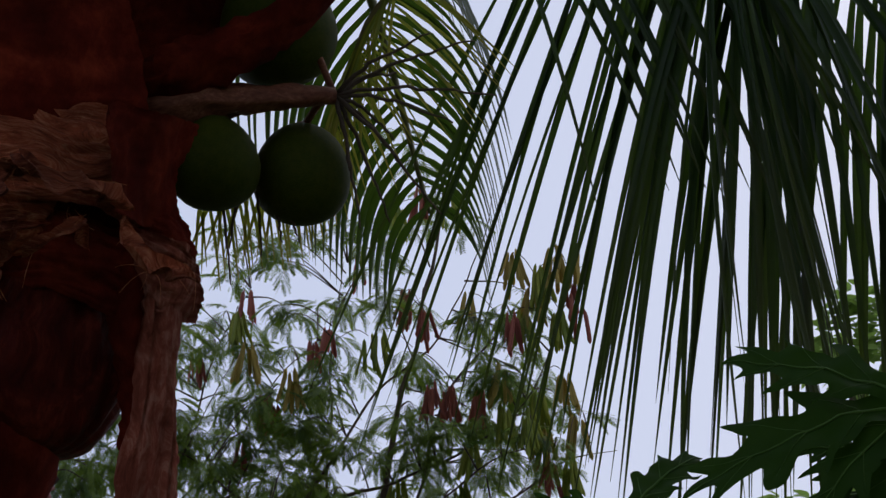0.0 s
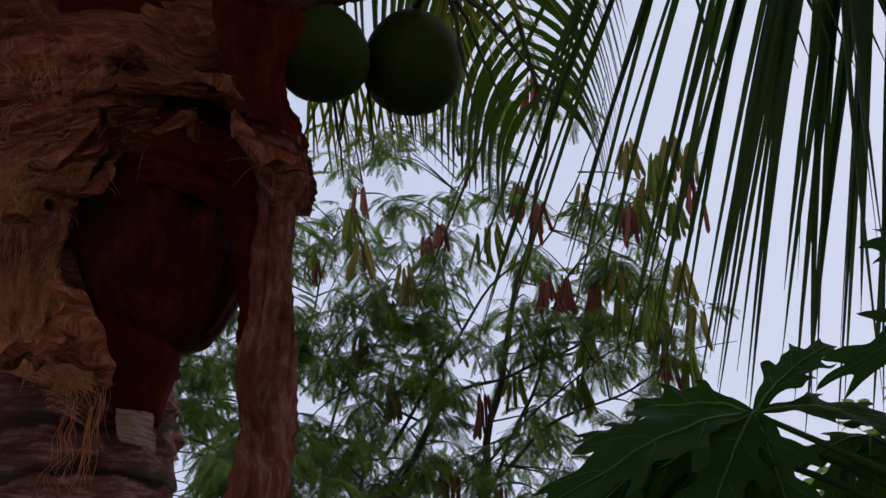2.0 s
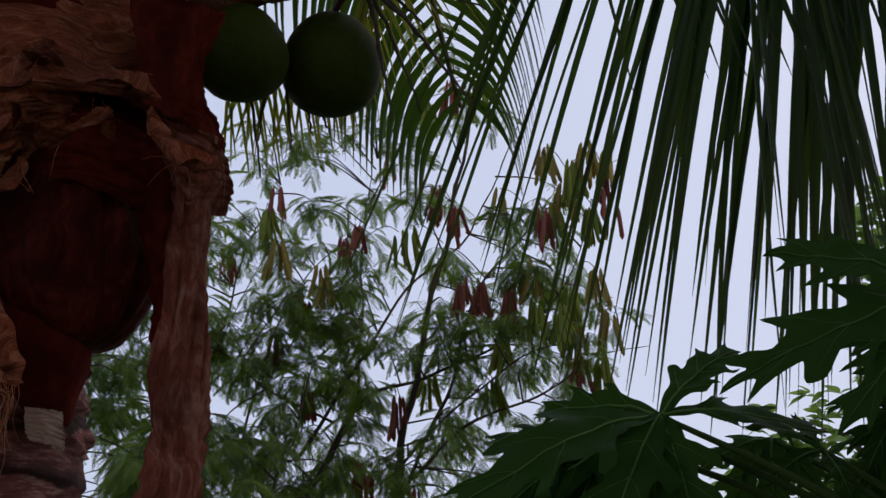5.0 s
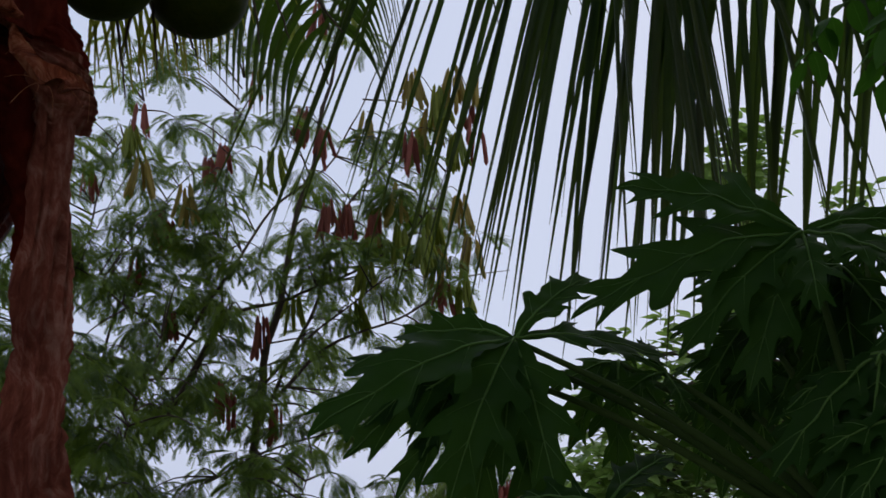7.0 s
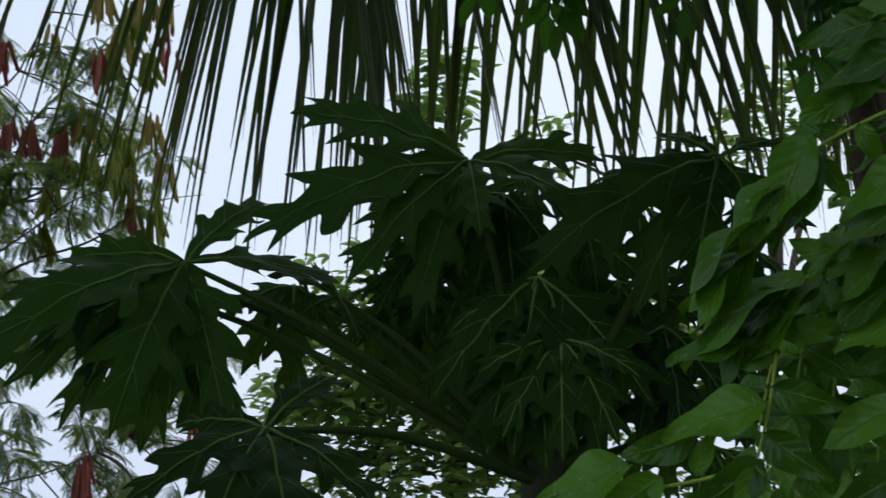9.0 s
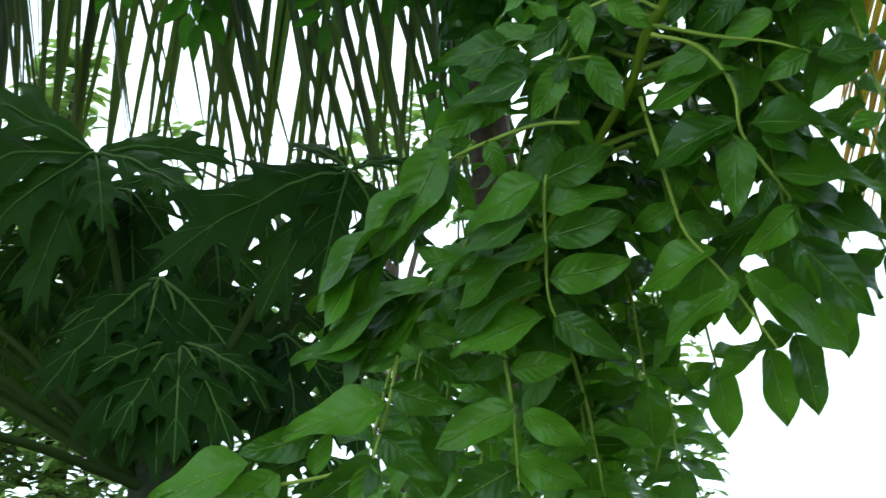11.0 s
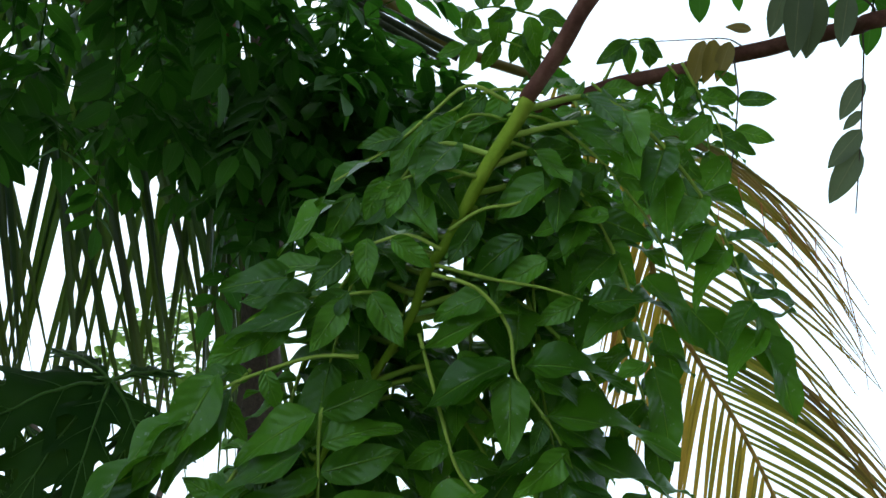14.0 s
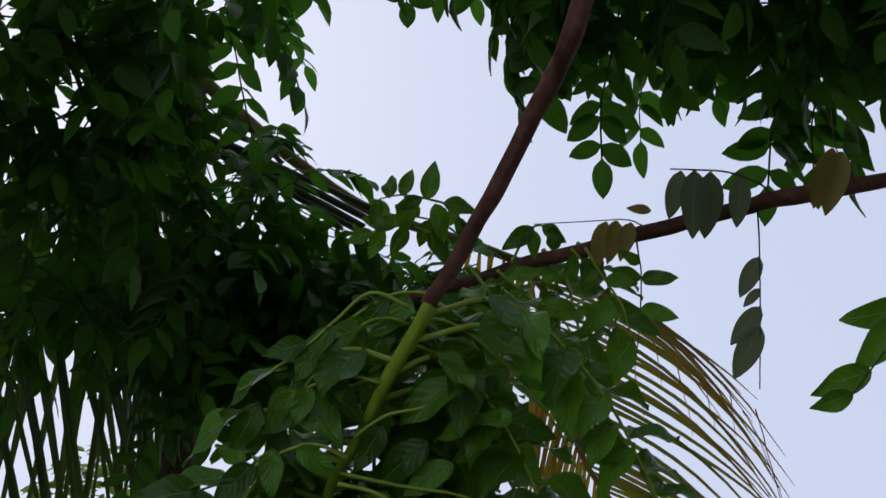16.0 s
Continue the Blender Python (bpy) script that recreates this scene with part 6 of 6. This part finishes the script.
# Overhead leaves above the view, added to shade the papaya and the palms.
for k in range(430):
    p = Vector((rng.uniform(-2.8, 2.2), rng.uniform(0.2, 3.4), 0))
    if p.x > 0.1 and p.y < 1.7 and k % 3:
        continue
    p.z = 4.0 + 0.12 * abs(p.y) + rng.uniform(-0.1, 0.35)
    t = rng.uniform(0, 6.28)
    g = rng.choice(src)
    roof.add(g.v, g.f, g.uv, frame_of(p, Vector((math.cos(t), math.sin(t), rng.uniform(-0.6, 0.2))), UP, rng.uniform(1.2, 1.7)))
part("foliage", roof.mesh("foliage", CANOPY), crown, kind="stuff")


# ---- the feathery tree with hanging pods ----
rng = random.Random(33)


def feathery(rng, pairs=5, pinna=0.098):
    """A twice-divided drooping leaf: rachis, paired pinnae, many narrow leaflets."""
    g = Geo()
    L = 0.125 * rng.uniform(0.8, 1.15)
    fall = rng.uniform(0.10, 0.50)
    pts = [Vector((L * s * (1 - 0.3 * fall * s), 0, -fall * L * s * s)) for s in [i / 8 for i in range(9)]]
    g.tube(pts[::2], 0.0013, 3)
    for k in range(pairs):
        s = 0.3 + 0.7 * k / (pairs - 1)
        i = min(7, int(s * 8))
        p = pts[i].lerp(pts[i + 1], s * 8 - i)
        fwd = (pts[i + 1] - pts[i]).normalized()
        for sg in (-1, 1):
            if rng.random() < 0.06:
                continue
            ln = pinna * (0.75 + 0.35 * math.sin(math.pi * s)) * rng.uniform(0.8, 1.1)
            d0 = (fwd * (0.75 + 0.5 * s) + Vector((0, sg * rng.uniform(0.45, 0.8), -0.15))).normalized()
            sag = rng.uniform(0.1, 0.75)
            nrm = Vector((rng.uniform(-0.3, 0.3), sg * rng.uniform(-0.2, 0.8), 1)).normalized()
            q = 9
            o, line = p.copy(), []
            for j in range(q + 1):
                d = (d0 + DOWN * sag * (j / q)).normalized()
                line.append((o.copy(), d))
                o += d * (ln / q)
            b = len(g.v)
            for o, d in (line[0], line[q // 2], line[q]):
                g.v += [o, o + UP * 0.0013]
                g.uv += [(0, 0.2), (1, 0.2)]
            g.f += [(b, b + 2, b + 3, b + 1), (b + 2, b + 4, b + 5, b + 3)]
            for j in range(1, q + 1):
                o, d = line[j]
                sd = d.cross(nrm).normalized()
                for s2 in (-1, 1):
                    w = (sd * s2 + d * 0.75 + DOWN * rng.uniform(0.0, 0.35)).normalized()
                    ll = 0.0185 * (1 - 0.5 * abs(j / q - 0.45)) * rng.uniform(0.85, 1.1)
                    b = len(g.v)
                    g.v += [o - d * 0.0036, o + d * 0.0036, o + w * ll]
                    g.uv += [(0, 0.1), (0, 0.3), (1, 0.2)]
                    g.f.append((b, b + 1, b + 2))
    return g


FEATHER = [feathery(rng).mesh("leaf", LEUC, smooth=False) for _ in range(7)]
FEATHER_GEO = [feathery(rng) for _ in range(4)]
leuc_base = Vector((-1.589, 5.966, 1.671))
leuc = thing("leucaena_tree", (leuc_base.x, leuc_base.y, 0), "slender feathery-leaved tree with hanging brown and green pods", "tree")
O = Vector((0, 0, 1.6))


def polar(az, el, dist):
    """From the standpoint: degrees to the right of north, degrees up, metres."""
    a, e = radians(az), radians(el)
    return O + Vector((math.sin(a) * math.cos(e), math.cos(a) * math.cos(e), math.sin(e))) * dist


BR = []


def leuc_bough(pts, r):
    b = spline(pts, 30)
    BR.append(b)
    b = [p + Vector((noise.noise(p * 4), noise.noise(p * 4 + Vector((9, 0, 0))), 0)) * 0.035 * min(1.0, i / 6) for i, p in enumerate(b)]
    part("branch", Geo().tube(b, [r * 0.85 * (1 - 0.85 * i / 30) for i in range(31)], 8, 1, 0.25).mesh("branch", TWIG), leuc)


leuc_bough(((leuc_base.x, leuc_base.y, 0), leuc_base, (-1.503, 5.944, 2.333), (-1.396, 5.890, 2.819), (-1.286, 5.893, 3.328), (-1.164, 5.853, 3.837), (-1.065, 5.789, 4.289)), 0.032)
leuc_bough(((-1.991, 5.729, 1.955), (-1.664, 5.669, 2.494), (-1.326, 5.634, 2.605), (-0.931, 5.679, 2.776), (-0.658, 5.661, 3.020), (-0.502, 5.579, 3.361)), 0.013)
leuc_bough(((-1.959, 5.712, 2.271), (-1.682, 5.734, 2.696), (-1.502, 5.815, 3.036), (-1.172, 5.901, 3.378), (-0.959, 5.903, 3.802), (-0.844, 5.796, 4.109)), 0.012)
leuc_bough(((-1.423, 5.777, 2.154), (-1.134, 5.709, 2.396), (-0.782, 5.647, 2.513), (-0.523, 5.649, 2.667), (-0.274, 5.659, 2.705)), 0.011)
leuc_bough(((-2.056, 5.917, 1.967), (-1.776, 5.949, 2.512), (-1.714, 5.896, 2.897), (-1.667, 5.795, 3.334), (-1.599, 5.777, 3.768)), 0.012)
leuc_bough(((-2.465, 5.983, 1.813), (-2.355, 5.983, 2.370), (-2.195, 5.863, 2.805), (-2.012, 5.850, 3.141), (-1.774, 5.856, 3.389)), 0.012)
leuc_bough(((-2.542, 6.168, 1.819), (-2.606, 5.987, 2.380), (-2.475, 5.939, 2.955), (-2.302, 5.800, 3.330), (-2.108, 5.763, 3.665)), 0.012)
leuc_bough(((-1.555, 5.962, 2.012), (-1.239, 5.856, 2.637), (-1.134, 5.799, 3.006), (-0.873, 5.769, 3.286), (-0.643, 5.730, 3.506), (-0.370, 5.707, 3.638)), 0.012)
leuc_bough(((-1.799, 5.743, 2.430), (-2.065, 5.522, 2.572), (-2.255, 5.418, 2.727), (-2.467, 5.303, 2.826)), 0.009)
leuc_bough(((-1.523, 5.755, 2.165), (-1.186, 5.595, 2.444), (-0.799, 5.524, 2.677), (-0.490, 5.454, 2.707)), 0.009)
leuc_bough(((-1.789, 5.911, 1.770), (-1.454, 5.793, 1.908), (-1.094, 5.766, 1.996), (-0.755, 5.719, 2.033)), 0.009)
leuc_bough(((-1.776, 5.905, 1.210), (-1.402, 5.811, 1.400), (-0.998, 5.797, 1.484), (-0.647, 5.850, 1.622)), 0.010)
leuc_bough((leuc_base + Vector((0, 0, -0.9)), polar(-27, -5, 5.7), polar(-26.5, 0, 5.4), polar(-25.5, 4, 5.3), polar(-24, 9, 5.4)), 0.010)
leuc_bough((leuc_base + Vector((0, 0, -0.8)), polar(-21.5, -4, 5.7), polar(-21.5, 0, 5.4), polar(-20, 5, 5.4), polar(-19, 8, 5.5)), 0.010)
leuc_bough((leuc_base + Vector((0, 0, -0.7)), polar(-14, -4, 5.8), polar(-13, 0, 5.5), polar(-11.5, 4, 5.5)), 0.009)
leuc_bough((leuc_base + Vector((0, 0, -1.0)), polar(-31, -4, 5.9), polar(-31, 1, 5.6), polar(-30, 6, 5.6), polar(-29, 11, 5.8)), 0.011)


def near_branch(p):
    return min((q for b in BR for q in b[2:]), key=lambda q: (q - p).length_squared + (max(0, q.z - p.z)) ** 2)


placed = 0
rest, twigs = Geo(), Geo()


def spray(c, leaves, size=1.0):
    """A twig from the next branch to c, with feathery leaves along its end."""
    global placed
    q = near_branch(c)
    mid = q.lerp(c, 0.55) + Vector((0, 0, 0.05))
    tw = spline([q, mid, c], 8)
    twigs.tube(tw, [0.005 - 0.0035 * i / 8 for i in range(9)], 4)
    d0 = (c - mid).normalized() if (c - mid).length > 0.05 else Vector((rng.uniform(-1, 1), rng.uniform(-1, 1), 0.3)).normalized()
    turn = rng.uniform(0, 6.28)
    for k in range(leaves):
        s = 1 - min(0.8, 0.16 / max((c - q).length, 0.2)) * (k / leaves)
        i = max(0, min(int(s * 8), 7))
        p = tw[i].lerp(tw[i + 1], s * 8 - i)
        a = turn + k * 2.4 + rng.uniform(-0.4, 0.4)
        way = (Vector((math.cos(a), math.sin(a), rng.uniform(-0.55, 0.45))) + d0 * (0.5 - 0.3 * k / leaves)).normalized()
        m = frame_of(p, way, UP + Vector((rng.uniform(-0.3, 0.3), rng.uniform(-0.3, 0.3), 0)), size * rng.uniform(0.58, 1.02))
        if placed < 300:
            part("leaf", rng.choice(FEATHER), leuc, "", m)
        else:
            f = rng.choice(FEATHER_GEO)
            rest.add(f.v, f.f, f.uv, m)
        placed += 1


for az0, az1, el0, el1, n, leaves in (
    (-28, -6, 3.5, 9.5, 50, 10), (-28, -16, 8, 15, 36, 10), (-27, -5, 9, 14, 46, 9), (-24, -7, 10, 16, 34, 10), (-26, -6, 13.5, 18, 40, 9), (-22, -9, 17.5, 22, 18, 8), (-17, -11, 21.5, 26, 7, 7),
    (-12, -4, 6, 15, 24, 9), (-26, -4, -3, 4, 34, 11), (-26, -9, 2, 8, 20, 10), (-8, -1, -3, 5, 14, 9), (-36, -25, -3, 13, 56, 11), (-28, -18, -5, 5, 46, 12), (-22, -4, -6, 2, 42, 12), (-27, -16, 2, 8, 16, 11),
):
    for _ in range(n):
        spray(polar(rng.uniform(az0, az1), rng.uniform(el0, el1), rng.uniform(5.6, 6.9)), leaves)
for _ in range(20):
    spray(polar(rng.uniform(-31, -18.5), rng.uniform(-2, 9), rng.uniform(5.0, 5.7)), 11)
for _ in range(30):
    spray(polar(rng.uniform(-28, -20.5), rng.uniform(2, 8), rng.uniform(4.9, 5.5)), 11)
for _ in range(16):
    spray(polar(rng.uniform(-20, -9), rng.uniform(-3, 6), rng.uniform(5.2, 5.8)), 11)
part("twig", twigs.mesh("twig", TWIG), leuc, kind="stuff")
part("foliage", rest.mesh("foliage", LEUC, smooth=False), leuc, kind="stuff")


def pod_blade(length, rng):
    g = Geo()
    rows_ = []
    bow = rng.uniform(-0.10, 0.10)
    tw = rng.uniform(-0.5, 0.5)
    for i in range(11):
        u = i / 10
        w = 0.0100 * min(1, 7 * u + 0.15) * min(1, 9 * (1 - u) + 0.25)
        beads = 0.0012 * math.cos(u * 50)
        a = tw * u
        rows_.append([])
        for k in range(6):
            t = 2 * math.pi * k / 6
            x, y = math.cos(t) * w, math.sin(t) * (0.0022 + beads * 0.5)
            rows_[-1].append(Vector((length * u, x * math.cos(a) - y * math.sin(a) + bow * length * u * u, x * math.sin(a) + y * math.cos(a))))
    return g.grid(rows_, closed=True)


PODS = {"red": [pod_blade(0.155, rng).mesh("pod", POD_RED) for _ in range(4)], "green": [pod_blade(0.165, rng).mesh("pod", POD_GREEN) for _ in range(4)], "gold": [pod_blade(0.16, rng).mesh("pod", POD_GOLD) for _ in range(4)]}

def pod_bunch(x, y, z, kind_, n):
    c = Vector((x, y, z))
    q = near_branch(c)
    hold = part("pod_stalk", Geo().tube(spline([q, q.lerp(c, 0.6) + Vector((0, 0, 0.04)), c], 6), 0.0022, 5).mesh("pod_stalk", TWIG), leuc)
    fan = 0.10 if kind_ == "red" else 0.20
    for _ in range(int(n * 1.7)):
        a = rng.uniform(0, 6.28)
        way = Vector((math.cos(a) * fan, math.sin(a) * fan, -1)) + Vector((rng.gauss(0, 0.07), 0, 0))
        face = Vector((rng.uniform(-0.7, 0.7), -1, 0.1))
        off = Vector((math.cos(a) * 0.022, math.sin(a) * 0.022, rng.uniform(-0.05, 0.015)))
        part("pod", rng.choice(PODS[kind_]), hold, "", frame_of(c + off, way, face, rng.uniform(0.8, 1.15)))


pod_bunch(-1.148, 5.675, 3.075, "red", 7)
pod_bunch(-1.071, 5.693, 3.059, "red", 6)
pod_bunch(-0.928, 5.719, 3.055, "red", 7)
pod_bunch(-1.282, 5.711, 3.564, "red", 8)
pod_bunch(-1.197, 5.761, 3.470, "red", 6)
pod_bunch(-2.089, 5.669, 3.632, "red", 5)
pod_bunch(-2.141, 5.692, 3.510, "green", 9)
pod_bunch(-2.009, 5.756, 3.089, "red", 5)
pod_bunch(-1.971, 5.776, 3.062, "red", 3)
pod_bunch(-2.343, 5.671, 3.329, "red", 4)
pod_bunch(-1.201, 5.726, 4.126, "red", 6)
pod_bunch(-1.320, 5.732, 4.052, "green", 6)
pod_bunch(-1.687, 5.765, 3.415, "red", 4)
pod_bunch(-1.774, 5.759, 3.348, "red", 3)
pod_bunch(-0.586, 5.503, 3.563, "green", 10)
pod_bunch(-0.679, 5.558, 3.372, "green", 8)
pod_bunch(-0.454, 5.544, 3.481, "red", 3)
pod_bunch(-0.515, 5.578, 3.362, "green", 8)
pod_bunch(-0.410, 5.573, 3.404, "red", 2)
pod_bunch(-0.718, 5.456, 3.344, "red", 4)
pod_bunch(-0.624, 5.573, 2.970, "green", 9)
pod_bunch(-0.778, 5.565, 2.926, "green", 8)
pod_bunch(-0.490, 5.554, 2.647, "green", 9)
pod_bunch(-0.585, 5.539, 2.676, "red", 4)
pod_bunch(-1.540, 5.778, 3.807, "red", 2)
pod_bunch(-1.420, 5.738, 3.383, "green", 4)
pod_bunch(-1.476, 5.732, 3.357, "green", 3)
pod_bunch(-1.067, 5.766, 4.095, "green", 4)
pod_bunch(-2.046, 5.578, 2.868, "red", 3)
pod_bunch(-1.909, 5.687, 2.563, "red", 3)
pod_bunch(-1.469, 5.714, 2.545, "red", 2)
pod_bunch(-1.321, 5.732, 2.648, "green", 4)
pod_bunch(-0.939, 5.573, 2.782, "green", 4)
pod_bunch(-1.020, 5.698, 2.599, "green", 5)
pod_bunch(-0.706, 5.464, 3.631, "gold", 7)
pod_bunch(-0.515, 5.481, 3.643, "gold", 8)
pod_bunch(-0.633, 5.531, 3.468, "gold", 7)
pod_bunch(-0.789, 5.519, 3.101, "gold", 6)
pod_bunch(-0.504, 5.561, 3.062, "gold", 7)
pod_bunch(-0.451, 5.517, 2.840, "gold", 7)
pod_bunch(-0.588, 5.514, 2.798, "gold", 6)
pod_bunch(-0.942, 5.587, 3.490, "gold", 4)
pod_bunch(-0.417, 5.500, 3.611, "gold", 6)
pod_bunch(-1.703, 5.229, 3.062, "gold", 7)
pod_bunch(-1.883, 5.134, 3.175, "gold", 7)
pod_bunch(-0.804, 5.526, 1.556, "red", 9)
pod_bunch(-0.329, 5.577, 1.733, "red", 5)
pod_bunch(-0.656, 5.403, 2.853, "green", 6)
pod_bunch(-1.603, 5.530, 2.202, "red", 3)
pod_bunch(-1.859, 5.508, 2.547, "red", 4)
pod_bunch(-1.370, 5.603, 2.099, "red", 3)
pod_bunch(-1.462, 5.629, 2.526, "red", 3)
pod_bunch(-0.290, 5.579, 1.746, "red", 5)
pod_bunch(-1.625, 5.718, 2.207, "red", 3)


# ---- trees farther off ----
def far_tree(base, trunk_top, rng, label):
    """A trunk; gives a function that grows a clump of leaves on a limb, and one that closes the crown."""
    t = thing("broadleaf_tree", base, label, "tree", "trees farther off")
    top = Vector(trunk_top)
    part("trunk", Geo().tube(spline([base, Vector(base).lerp(top, 0.5) + Vector((0.1, 0, 0)), top], 14), [0.11 - 0.07 * i / 14 for i in range(15)], 10, 1, 0.15).mesh("trunk", TWIG), t)
    leaf_src = [blade(0.13, 0.065, rng, rows=5) for _ in range(4)]
    g = Geo()

    def clump(x, y, z, r, n):
        c = Vector((x, y, z))
        limb = spline([top.lerp(Vector(base), 0.25), top.lerp(c, 0.5) + Vector((0, 0, -0.1)), c], 8)
        part("limb", Geo().tube(limb, [0.035 - 0.026 * i / 8 for i in range(9)], 6).mesh("limb", TWIG), t)
        for _ in range(n):
            d = Vector((rng.gauss(0, 1), rng.gauss(0, 1), rng.gauss(0, 1)))
            d = d.normalized() * r * rng.random() ** 0.45
            d.z *= 0.9
            p = c + d
            for _ in range(3):
                b = rng.choice(leaf_src)
                a = rng.uniform(0, 6.28)
                g.add(b.v, b.f, b.uv, frame_of(p, Vector((math.cos(a), math.sin(a), rng.uniform(-0.5, 0.5))), UP + Vector((rng.uniform(-0.6, 0.6), rng.uniform(-0.6, 0.6), 0)), rng.uniform(0.7, 1.15)))

    def close():
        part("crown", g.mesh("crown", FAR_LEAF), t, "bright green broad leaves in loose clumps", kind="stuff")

    return clump, close


rng = random.Random(8)
b1 = Vector((1.168, 8.912, 1.609))
clump, close = far_tree((b1.x, b1.y, 0), b1 + Vector((0, 0, 1.2)), rng, "broadleaf tree with bright green leaf clumps behind the papaya")
clump(1.288, 8.530, 4.123, 0.28, 60)
clump(1.164, 8.629, 3.828, 0.3, 60)
clump(0.506, 8.510, 2.635, 0.35, 55)
clump(1.103, 8.620, 2.903, 0.35, 60)
clump(0.225, 8.556, 2.302, 0.25, 40)
clump(0.667, 8.550, 2.063, 0.35, 55)
clump(0.392, 8.577, 1.807, 0.3, 45)
clump(1.455, 8.615, 2.541, 0.5, 70)
clump(1.239, 8.692, 1.981, 0.4, 60)
clump(0.586, 8.556, 2.315, 0.42, 75)
clump(0.924, 8.550, 1.995, 0.42, 75)
clump(1.301, 8.512, 1.749, 0.42, 75)
clump(0.576, 8.585, 1.778, 0.42, 75)
clump(1.060, 8.542, 1.376, 0.42, 75)
clump(1.433, 8.484, 1.208, 0.42, 75)
clump(0.674, 8.570, 1.168, 0.42, 75)
clump(1.949, 8.392, 1.721, 0.42, 75)
clump(2.183, 8.325, 1.138, 0.42, 75)
clump(0.239, 8.590, 2.019, 0.42, 75)
clump(1.696, 8.430, 2.119, 0.42, 75)
close()
b2 = Vector((3.883, 9.225, 1.748))
clump, close = far_tree((b2.x, b2.y, 0), b2 + Vector((0, 0, 1.2)), rng, "broadleaf tree with pale green leaves against the sky")
clump(3.937, 8.876, 4.028, 0.35, 60)
clump(3.746, 9.026, 3.755, 0.4, 60)
clump(2.065, 9.131, 3.714, 0.3, 40)
clump(4.285, 8.822, 3.609, 0.4, 50)
clump(0.914, 8.945, 1.495, 0.4, 60)
clump(1.484, 8.872, 1.670, 0.4, 60)
clump(1.543, 8.857, 1.268, 0.35, 50)
clump(5.403, 7.917, 2.534, 0.4, 70)
clump(5.492, 7.899, 2.070, 0.4, 70)
clump(5.268, 8.064, 1.588, 0.4, 70)
clump(5.652, 7.801, 1.485, 0.4, 70)
clump(5.090, 8.160, 1.060, 0.4, 70)
clump(5.570, 7.833, 0.924, 0.4, 70)
clump(4.565, 8.466, 1.121, 0.35, 60)
clump(5.378, 7.935, 2.442, 0.4, 60)
clump(5.322, 8.010, 1.933, 0.4, 60)
clump(0.847, 8.973, 1.538, 0.4, 60)
clump(0.089, 9.006, 1.803, 0.35, 60)
clump(0.461, 8.996, 1.323, 0.35, 60)
clump(0.602, 8.967, 1.789, 0.3, 60)
clump(0.469, 8.975, 1.395, 0.3, 60)
clump(1.939, 8.782, 1.291, 0.3, 50)
clump(0.162, 8.981, 1.887, 0.25, 40)
clump(3.379, 8.351, 1.028, 0.3, 40)
clump(2.814, 9.166, 2.129, 0.4, 60)
clump(2.799, 8.786, 1.698, 0.42, 75)
clump(2.956, 8.721, 1.082, 0.42, 75)
clump(3.406, 8.555, 1.026, 0.42, 75)
clump(3.841, 8.371, 1.012, 0.42, 75)
clump(2.783, 8.765, 2.277, 0.42, 75)
clump(4.358, 8.117, 0.996, 0.42, 75)
clump(3.240, 8.627, 2.005, 0.42, 75)
close()
